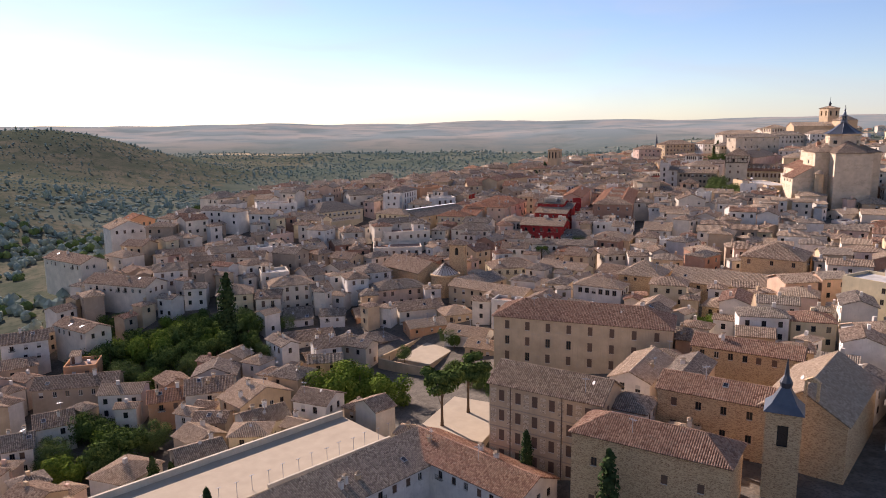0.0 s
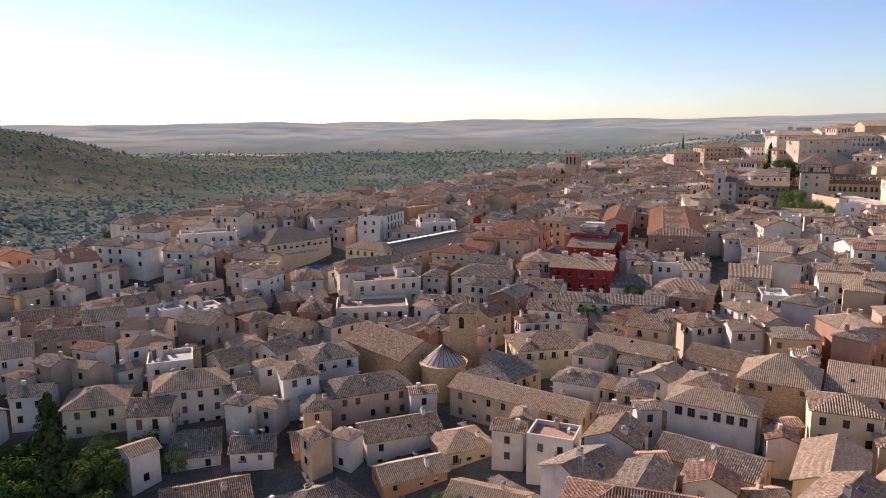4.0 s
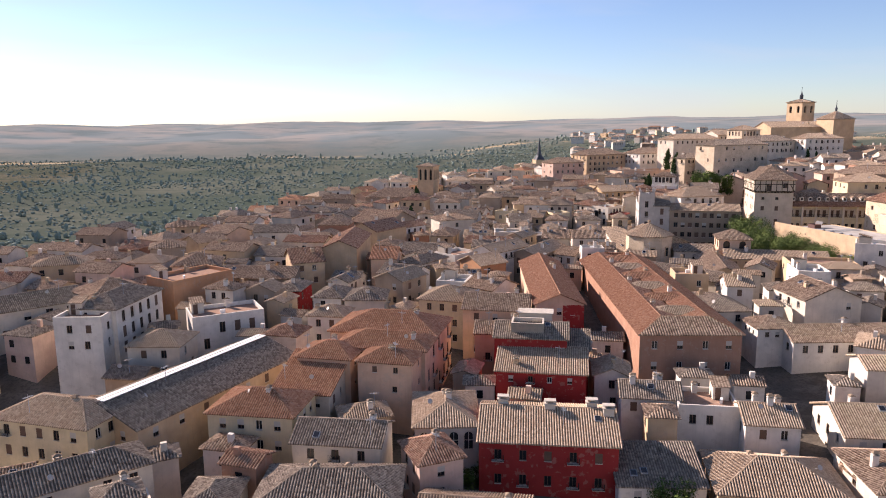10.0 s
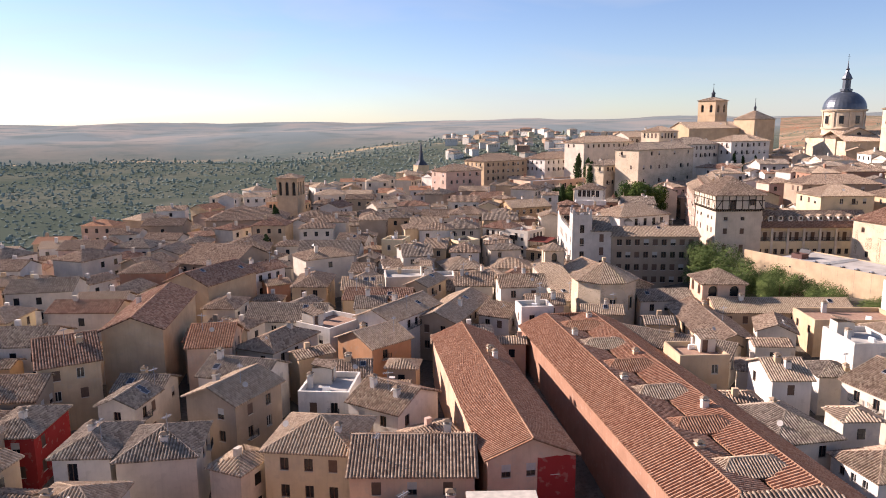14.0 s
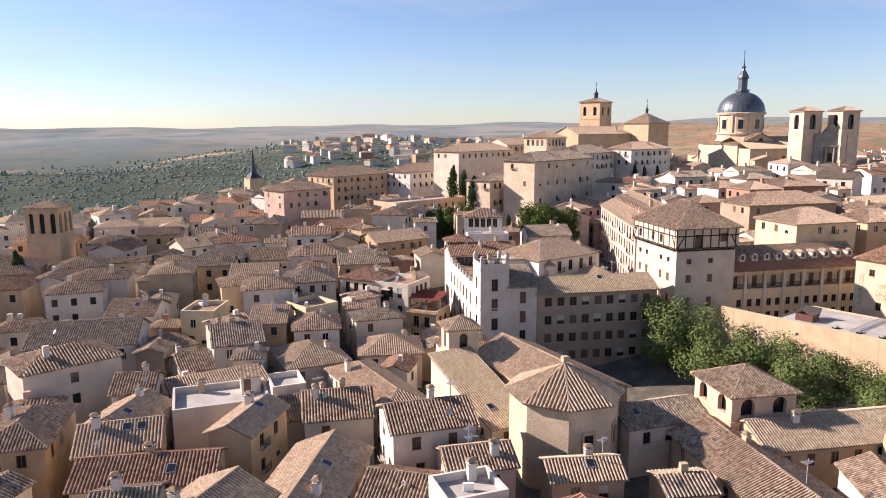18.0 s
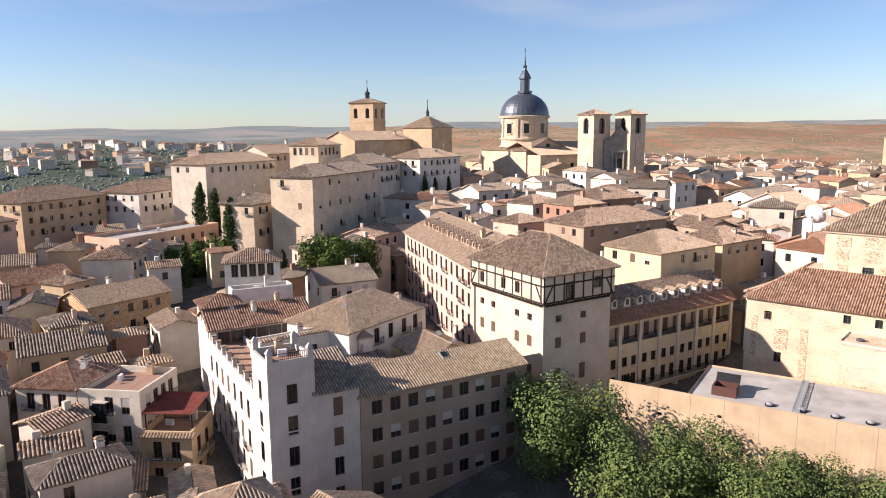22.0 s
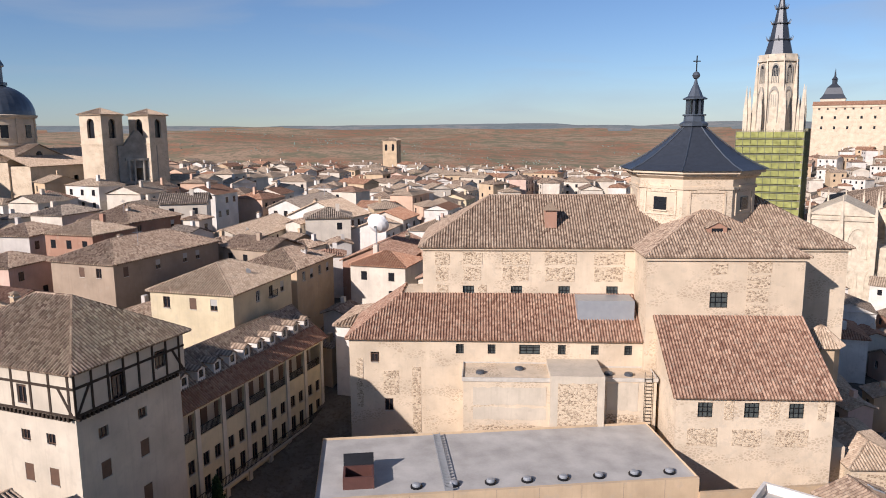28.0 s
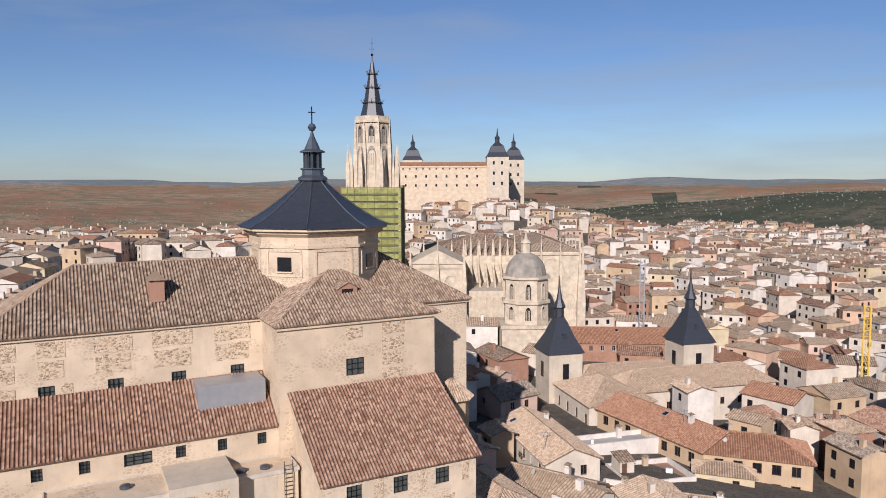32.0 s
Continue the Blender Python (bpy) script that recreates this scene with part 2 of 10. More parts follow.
TERRACE = plain("terracotta_paving", (0.34, 0.22, 0.16), 0.85)
GRAVEL = plain("pale_roof_gravel", (0.42, 0.395, 0.36), 0.9, var=0.3, scale=0.35)
PALE = plain("pale_stone_paving", (0.40, 0.33, 0.245), 0.85, var=0.12, scale=0.4)
STONE = plain("carved_pale_stone", (0.56, 0.475, 0.36), 0.85, var=0.35, scale=0.6)
STONEGREY = plain("weathered_grey_stone", (0.31, 0.28, 0.235), 0.88, var=0.4, scale=0.5)
TIMBER = plain("dark_timber_framing", (0.06, 0.045, 0.035), 0.7)
BARK = plain("tree_bark", (0.13, 0.09, 0.06), 0.9, scale=6)
BLUECOURT = plain("blue_sports_court", (0.10, 0.22, 0.32), 0.7, var=0.25, scale=0.2)
SCAFFOLD = plain("olive_painted_steel", (0.16, 0.16, 0.09), 0.6)
NET = plain("yellow_green_scaffold_net", (0.29, 0.29, 0.10), 0.8, var=0.5, scale=0.7)
WHITE = plain("white_paint", (0.80, 0.79, 0.76), 0.5, var=0.06)
REDPAINT = plain("dark_red_paint", (0.17, 0.04, 0.028), 0.5, var=0.1)
OXIDE = plain("oxide_red_sheet", (0.10, 0.04, 0.03), 0.6, var=0.2)
CRANE = plain("yellow_crane_paint", (0.65, 0.42, 0.05), 0.5, var=0.1)
METALSHEET = plain("grey_metal_sheet", (0.33, 0.34, 0.35), 0.45, 0.3, var=0.1)


def leaves(name, a, c):
    m, nt, b = nodes_of(name)
    rnd = nt.nodes.new("ShaderNodeNewGeometry").outputs["Random Per Island"]
    nt.links.new(mixer(nt, rnd, a, c), b.inputs["Base Color"])
    b.inputs["Roughness"].default_value = 0.75
    return m


LEAF = {
    "green": leaves("broad_green_leaves", (0.04, 0.066, 0.02), (0.11, 0.15, 0.042)),
    "dark": leaves("dark_cypress_leaves", (0.022, 0.038, 0.016), (0.055, 0.08, 0.03)),
    "olive": leaves("grey_green_leaves", (0.072, 0.105, 0.036), (0.15, 0.19, 0.065)),
    # leaves of the woods: distance haze and softer backlit shade put into the colour
    "scrub": leaves("hazed_scrub_leaves", (0.19, 0.22, 0.17), (0.25, 0.275, 0.205)),
    "wood": leaves("hazed_green_leaves", (0.20, 0.25, 0.21), (0.27, 0.31, 0.255)),
    "bright": leaves("bright_green_leaves", (0.07, 0.12, 0.02), (0.17, 0.21, 0.04)),
}


# ---- mesh building ----
class Build:
    """Collects faces with a material slot and texture coordinates, then makes one mesh of them."""

    def __init__(self):
        self.v, self.f, self.m, self.uv, self.mats = [], [], [], [], []
        self.tiles = None

    def slot(self, mat):
        if mat not in self.mats:
            self.mats.append(mat)
        return self.mats.index(mat)

    def face(self, pts, mat, uvs=None):
        k = len(self.v)
        self.v.extend(tuple(p) for p in pts)
        self.f.append(tuple(range(k, k + len(pts))))
        self.m.append(self.slot(mat))
        self.uv.extend(uvs if uvs else [(0.0, 0.0)] * len(pts))

    def box(self, x0, y0, z0, x1, y1, z1, mat, bottom=True):
        a = [(x0, y0, z0), (x1, y0, z0), (x1, y1, z0), (x0, y1, z0)]
        b = [(x0, y0, z1), (x1, y0, z1), (x1, y1, z1), (x0, y1, z1)]
        self.hull(a, b, mat, bottom)

    def hull(self, a, b, mat, bottom=True, top=True):
        """A prism between the ring a below and the ring b above, both counterclockwise from above."""
        n = len(a)
        for i in range(n):
            j = (i + 1) % n
            self.face([a[i], a[j], b[j], b[i]], mat)
        if top:
            self.face(b, mat)
        if bottom:
            self.face(a[::-1], mat)

    def lathe(self, rings, mat, n=16, cx=0.0, cy=0.0, turn=0.0):
        """A turned shape: rings of (radius, height) from below upwards."""
        def ring(r, z):
            return [(cx + r * math.cos(turn + 2 * math.pi * i / n), cy + r * math.sin(turn + 2 * math.pi * i / n), z) for i in range(n)]
        for (r0, z0), (r1, z1) in zip(rings, rings[1:]):
            a, b = ring(max(r0, 0.01), z0), ring(max(r1, 0.01), z1)
            for i in range(n):
                j = (i + 1) % n
                self.face([a[i], a[j], b[j], b[i]], mat, [(i * 0.7, z0), (i * 0.7 + 0.7, z0), (i * 0.7 + 0.7, z1), (i * 0.7, z1)])
        self.face(ring(max(rings[-1][0], 0.01), rings[-1][1]), mat)

    def rows(self):
        """The build that takes the rows of cover tiles: a second mesh, if one was asked for."""
        return self.tiles if self.tiles is not None else self

    def slope(self, pts, mat, rib=0.46, thick=0.16):
        """A tiled roof slope: pts[0] to pts[1] is the eave, from left to right seen from outside. A slab with rows of cover tiles on it."""
        p = [Vector(q) for q in pts]
        e = (p[1] - p[0]).normalized()
        nrm = e.cross(p[2] - p[1]).normalized()
        if nrm.z < 0:
            nrm = -nrm
        s = nrm.cross(e)
        flat = [((q - p[0]).dot(e), (q - p[0]).dot(s)) for q in p]
        k_uv = 0.46 / rib if rib else 1.0
        uvs = [(f[0] * k_uv, f[1]) for f in flat]
        top = [q + nrm * thick for q in p]
        self.face(top, mat, uvs)
        self.face([q for q in p[::-1]], mat, uvs[::-1])
        for i in range(len(p)):
            j = (i + 1) % len(p)
            self.face([p[i], p[j], top[j], top[i]], mat, [uvs[i], uvs[j], uvs[j], uvs[i]])
        if not rib:
            return
        lo, hi = min(f[0] for f in flat), max(f[0] for f in flat)
        u = lo + rib * 0.5
        n = len(flat)
        while u < hi:
            vs = []
            for i in range(n):
                (u0, v0), (u1, v1) = flat[i], flat[(i + 1) % n]
                if (u0 - u) * (u1 - u) <= 0 and abs(u1 - u0) > 1e-6:
                    vs.append(v0 + (v1 - v0) * (u - u0) / (u1 - u0))
            if len(vs) >= 2 and max(vs) - min(vs) > 0.3:
                va, vb = min(vs), max(vs)
                o = p[0] + nrm * thick
                w, k = rib * 0.30, rib * 0.13
                hgt = nrm * rib * 0.36
                ua, ub = o + s * va, o + s * vb
                ring = [(-w, None), (-k, hgt), (k, hgt), (w, None)]
                lo_ = [ua + e * (u + q) + (h if h is not None else Vector()) for q, h in ring]
                hi_ = [ub + e * (u + q) + (h if h is not None else Vector()) for q, h in ring]
                rows = self.rows()
                for i in range(3):
                    rows.face([lo_[i], lo_[i + 1], hi_[i + 1], hi_[i]], mat, [(u * k_uv, va), (u * k_uv, va), (u * k_uv, vb), (u * k_uv, vb)])
                rows.face(lo_[::-1], mat, [(u * k_uv, va)] * 4)
            u += rib

    def cap(self, a, b, mat, r=0.16):
        """A row of ridge tiles from a to b."""
        a, b = Vector(a), Vector(b)
        d = (b - a).normalized()
        side = d.cross(Vector((0, 0, 1))).normalized() * r
        up = Vector((0, 0, r * 1.1))
        prof = [side - up * 0.3, side * 0.6 + up * 0.7, -side * 0.6 + up * 0.7, -side - up * 0.3]
        for i in range(3):
            self.face([a + prof[i], b + prof[i], b + prof[i + 1], a + prof[i + 1]], mat, [(0, 0), (0, 3), (0.3, 3), (0.3, 0)])
        self.face([a + q for q in prof], mat)
        self.face([b + q for q in prof[::-1]], mat)

    def facade(self, o, ux, w, z0, z1, holes, mat, depth=0.22):
        """A wall face from o along ux (outside to its right-hand side), with openings (u0, u1, v0, v1) and their reveals."""
        o, ux = Vector(o), Vector(ux)
        out = Vector((ux.y, -ux.x, 0))
        us = sorted({0.0, w, *[h[0] for h in holes], *[h[1] for h in holes]})
        vs = sorted({z0, z1, *[h[2] for h in holes], *[h[3] for h in holes]})
        at = lambda u, v, k=0.0: (o.x + ux.x * u - out.x * k, o.y + ux.y * u - out.y * k, v)
        if not holes:
            self.face([at(0, z0), at(w, z0), at(w, z1), at(0, z1)], mat)
            return
        for v0, v1 in zip(vs, vs[1:]):
            start = None
            for u0, u1 in zip(us, us[1:]):
                cu, cv = (u0 + u1) / 2, (v0 + v1) / 2
                solid = not any(h[0] < cu < h[1] and h[2] < cv < h[3] for h in holes)
                if solid:
                    start = u0 if start is None else start
                    last = u1
                if (not solid or u1 == us[-1]) and start is not None:
                    self.face([at(start, v0), at(last, v0), at(last, v1), at(start, v1)], mat)
                    start = None
        for a, b, c, d in holes:
            self.face([at(a, c), at(b, c), at(b, c, depth), at(a, c, depth)], mat)
            self.face([at(b, d), at(a, d), at(a, d, depth), at(b, d, depth)], mat)
            self.face([at(a, c), at(a, c, depth), at(a, d, depth), at(a, d)], mat)
            self.face([at(b, c, depth), at(b, c), at(b, d), at(b, d, depth)], mat)

    def mesh(self, name):
        me = bpy.data.meshes.new(name)
        me.from_pydata(self.v, [], self.f)
        for m in self.mats:
            me.materials.append(m)
        me.polygons.foreach_set("material_index", self.m)
        layer = me.uv_layers.new(name="uv")
        layer.data.foreach_set("uv", [c for p in self.uv for c in p])
        me.update()
        return me


def part(name, build, parent=None, label="", at=None):
    """Links a Build (or a mesh already made) as one mesh object under its thing."""
    me = build.mesh(name) if isinstance(build, Build) else build
    ob = new(name, me)
    if isinstance(build, Build) and build.tiles is not None and build.tiles.f:
        rows = new("roof_tiling", build.tiles.mesh("roof_tiling"))
        rows.parent = ob
        rows["kind"] = "stuff"
    ob.parent = parent
    if at is not None:
        ob.matrix_local = at
    if label:
        ob["label"] = label
    return ob


def thing(name, m, label, category, group="", kind=""):
    ob = new(name)
    ob.empty_display_size = 0.5
    ob.matrix_world = m
    return tagged(ob, label, category, group, kind)


def single(name, build, label, category, group="", kind="", at=None):
    return tagged(part(name, build, None, "", at), label, category, group, kind)


# window units, front towards -y, sill's middle at the origin
def window_unit(w, h, style):
    b = Build()
    f = 0.07
    wood = WHITEWOOD if style == 1 else WOOD
    holes = [(f, w / 2 - 0.035, f, h - f), (w / 2 + 0.035, w - f, f, h - f)]
    b.facade((-w / 2, 0.10, 0), (1, 0, 0), w, 0, h, holes, wood, 0.06)
    for a, c, v0, v1 in holes:
        b.face([(-w / 2 + a, 0.16, v0), (-w / 2 + c, 0.16, v0), (-w / 2 + c, 0.16, v1), (-w / 2 + a, 0.16, v1)], GLASS)
    b.box(-w / 2, -0.09, -0.08, w / 2, 0.10, 0.0, SILL)
    if style == 2:
        b.box(-w / 2, 0.04, h * 0.42, w / 2, 0.10, h, BLIND)
    if style == 3:
        b.box(-w / 2, 0.03, 0.0, w / 2, 0.10, h, WOOD)
    if style == 4:
        b.box(-w / 2 - 0.35, -0.62, -0.16, w / 2 + 0.35, 0.0, -0.071, SILL)
        n = int((w + 0.66) / 0.16)
        g = (w + 0.66) / n
        b.facade((-w / 2 - 0.33, -0.58, 0), (1, 0, 0), w + 0.66, -0.071, 0.9, [(g * i + 0.03, g * i + g, 0.0, 0.88) for i in range(n - 1)], IRON, 0.025)
    if style == 5:
        n = int(w / 0.15)
        g = (w - 0.03) / n
        b.facade((-w / 2, -0.05, 0), (1, 0, 0), w, 0.0, h, [(g * i + 0.03, g * i + g, 0.03, h - 0.03) for i in range(n)], IRON, 0.03)
    return b.mesh("window")


SIZES = {"s": (0.8, 1.0), "m": (1.0, 1.45), "t": (1.1, 2.1), "l": (1.3, 1.6)}
UNITS = {(k, i): window_unit(*SIZES[k], i) for k in SIZES for i in range(6)}


def chimney_mesh(h, white):
    b = Build()
    mat = WALLS["white"] if white else WALLS["ochre"]
    b.box(-0.42, -0.32, -1.2, 0.42, 0.32, h, mat)
    b.box(-0.5, -0.4, h, 0.5, 0.4, h + 0.1, SILL)
    for sx in (-1, 1):
        b.box(sx * 0.3 - 0.08, -0.25, h + 0.1, sx * 0.3 + 0.08, 0.25, h + 0.38, mat)
    b.hull([(-0.55, -0.45, h + 0.38), (0.55, -0.45, h + 0.38), (0.55, 0.45, h + 0.38), (-0.55, 0.45, h + 0.38)],
           [(-0.2, -0.1, h + 0.62), (0.2, -0.1, h + 0.62), (0.2, 0.1, h + 0.62), (-0.2, 0.1, h + 0.62)], TILES["brown"])
    return b.mesh("chimney")


def antenna_mesh():
    b = Build()
    b.box(-0.035, -0.035, -0.5, 0.035, 0.035, 3.0, METALSHEET)
    b.box(-0.7, -0.03, 2.6, 0.7, 0.03, 2.66, METALSHEET)
    for k in range(6):
        x = -0.6 + 0.24 * k
        b.box(x - 0.02, -0.4 + 0.03 * k, 2.6, x + 0.02, 0.4 - 0.03 * k, 2.64, METALSHEET)
    return b.mesh("antenna")


def dish_mesh():
    b = Build()
    b.lathe([(0.05, 0.0), (0.22, 0.05), (0.38, 0.15)], BLIND, 14)
    b.box(-0.03, -0.03, -0.8, 0.03, 0.03, 0.0, METALSHEET)
    return b.mesh("dish")


def cooler_mesh():
    b = Build()
    b.box(-0.5, -0.2, 0, 0.5, 0.2, 0.75, WHITE)
    b.lathe([(0.28, 0.0), (0.28, 0.02)], IRON, 12)
    return b.mesh("air_conditioner")


def hatch_mesh():
    b = Build()
    b.hull([(-0.5, -0.6, 0), (0.5, -0.6, 0), (0.5, 0.6, 0), (-0.5, 0.6, 0)], [(-0.45, -0.55, 0.18), (0.45, -0.55, 0.18), (0.45, 0.55, 0.18), (-0.45, 0.55, 0.18)], METALSHEET)
    b.box(-0.38, -0.48, 0.18, 0.38, 0.48, 0.2, GLASS)
    return b.mesh("skylight")


def stair_hut_mesh():
    b = Build()
    b.facade((-1.2, -1.4, 0), (1, 0, 0), 2.4, 0, 2.3, [(0.3, 1.2, 0.0, 2.0)], WALLS["cream"], 0.12)
    b.face([(-0.9, -1.28, 0), (0.0, -1.28, 0), (0.0, -1.28, 2.0), (-0.9, -1.28, 2.0)], WOOD)
    b.facade((1.2, -1.4, 0), (0, 1, 0), 2.8, 0, 2.3, [], WALLS["cream"])
    b.facade((1.2, 1.4, 0), (-1, 0, 0), 2.4, 0, 2.3, [], WALLS["cream"])
    b.facade((-1.2, 1.4, 0), (0, -1, 0), 2.8, 0, 2.3, [], WALLS["cream"])
    b.slope([(-1.4, -1.6, 2.2), (1.4, -1.6, 2.2), (1.4, 1.5, 2.9), (-1.4, 1.5, 2.9)], TILES["brown"], 0, 0.1)
    return b.mesh("stair_hut")


STAIR_HUT = stair_hut_mesh()
ROOFBITS = [("antenna", antenna_mesh(), 0), ("skylight", hatch_mesh(), 0), ("antenna", antenna_mesh(), 0), ("dish", dish_mesh(), 55), ("skylight", hatch_mesh(), 0)]
COOLER = cooler_mesh()
CHIMNEYS = [chimney_mesh(0.9, 0), chimney_mesh(1.3, 1), chimney_mesh(1.0, 1)]
OCCUPIED = []


def inside(px, py, r, grow=0.0):
    x, y, w, d, rot = r
    c, s = math.cos(radians(rot)), math.sin(radians(rot))
    lx, ly = (px - x) * c + (py - y) * s, -(px - x) * s + (py - y) * c
    return abs(lx) < w / 2 + grow and abs(ly) < d / 2 + grow


def free(x, y, w, d, rot, grow=0.0):
    """Whether a rectangle on the plan keeps clear of all that stands already."""
    c, s = math.cos(radians(rot)), math.sin(radians(rot))
    pts = [(x + c * i * w / 4 - s * j * d / 4, y + s * i * w / 4 + c * j * d / 4) for i in (-2, -1, 0, 1, 2) for j in (-2, -1, 0, 1, 2)]
    reach = (w + d) / 2
    for r in OCCUPIED:
        if abs(r[0] - x) > reach + r[2] + r[3] or abs(r[1] - y) > reach + r[2] + r[3]:
            continue
        if any(inside(px, py, r, grow) for px, py in pts):
            return False
    return True


def hill(x, y):
    """The height of the town's ground."""
    return roof_level(x, y) - 8.5 - 9 * math.exp(-((x + 42) / 24) ** 2 - ((y - 341) / 24) ** 2) - 6 * math.exp(-((x - 183) / 24) ** 2 - ((y - 409) / 15) ** 2) - 5.5 * math.exp(-((x - 146) / 24) ** 2 - ((y - 432) / 26) ** 2) - 9 * math.exp(-((x + 3) / 28) ** 2 - ((y - 110) / 24) ** 2)


def roof_faces(b, w, d, z, kind, mat, pitch, over=0.4, rib=0.36):
    """The slopes of a roof over a rectangle round the origin; returns the height of its ridge."""
    W, D = w / 2 + over, d / 2 + over
    ze = z - over * pitch
    if kind == "G":
        zr = z + d / 2 * pitch
        b.slope([(-W, -D, ze), (W, -D, ze), (W, 0, zr), (-W, 0, zr)], mat, rib)
        b.slope([(W, D, ze), (-W, D, ze), (-W, 0, zr), (W, 0, zr)], mat, rib)
        b.cap((-W, 0, zr + 0.15), (W, 0, zr + 0.15), mat)
    elif kind == "P":
        zr = z + w / 2 * pitch
        b.slope([(-W, D, ze), (-W, -D, ze), (0, -D, zr), (0, D, zr)], mat, rib)
        b.slope([(W, -D, ze), (W, D, ze), (0, D, zr), (0, -D, zr)], mat, rib)
        b.cap((0, -D, zr + 0.15), (0, D, zr + 0.15), mat)
    elif kind == "S":
        zr = z + d * pitch * 0.7
        b.slope([(-W, -D, ze), (W, -D, ze), (W, D, zr), (-W, D, zr)], mat, rib)
    else:
        r = abs(W - D)
        m = min(W, D)
        zr = ze + m * pitch
        if W >= D:
            p, q = (-r, 0, zr), (r, 0, zr)
            b.slope([(-W, -D, ze), (W, -D, ze), q, p] if r > 0.05 else [(-W, -D, ze), (W, -D, ze), q], mat, rib)
            b.slope([(W, D, ze), (-W, D, ze), p, q] if r > 0.05 else [(W, D, ze), (-W, D, ze), p], mat, rib)
            b.slope([(W, -D, ze), (W, D, ze), q], mat, rib)
            b.slope([(-W, D, ze), (-W, -D, ze), p], mat, rib)
        else:
            p, q = (0, -r, zr), (0, r, zr)
            b.slope([(W, -D, ze), (W, D, ze), q, p], mat, rib)
            b.slope([(-W, D, ze), (-W, -D, ze), p, q], mat, rib)
            b.slope([(-W, -D, ze), (W, -D, ze), p], mat, rib)
            b.slope([(W, D, ze), (-W, D, ze), q], mat, rib)
        for cx, cy, t in ((-W, -D, p), (W, -D, q if W >= D else p), (W, D, q), (-W, D, p if W >= D else q)):
            b.cap((cx, cy, ze + 0.13), (t[0], t[1], zr + 0.15), mat)
        if r > 0.05:
            b.cap((p[0], p[1], zr + 0.15), (q[0], q[1], zr + 0.15), mat)
    return zr


WORDS = {"white": "whitewashed", "cream": "cream-rendered", "ochre": "ochre-rendered", "yellow": "yellow-rendered", "orange": "orange-rendered",
         "salmon": "salmon-rendered", "pink": "pinkish-rendered", "red": "deep red", "brown": "earth-brown", "grey": "grey-rendered",
         "brick": "brick-red", "sand": "sand-coloured", "stone": "pale stone"}
ROOFWORDS = {"G": "gabled", "P": "gabled", "H": "hipped", "T": "small hipped", "S": "lean-to", "F": "flat"}
TILEWORDS = {"brown": "brown tiled", "grey": "grey lichened tile", "orange": "orange tiled", "sand": "sandy tiled", "red": "red-brown tiled"}


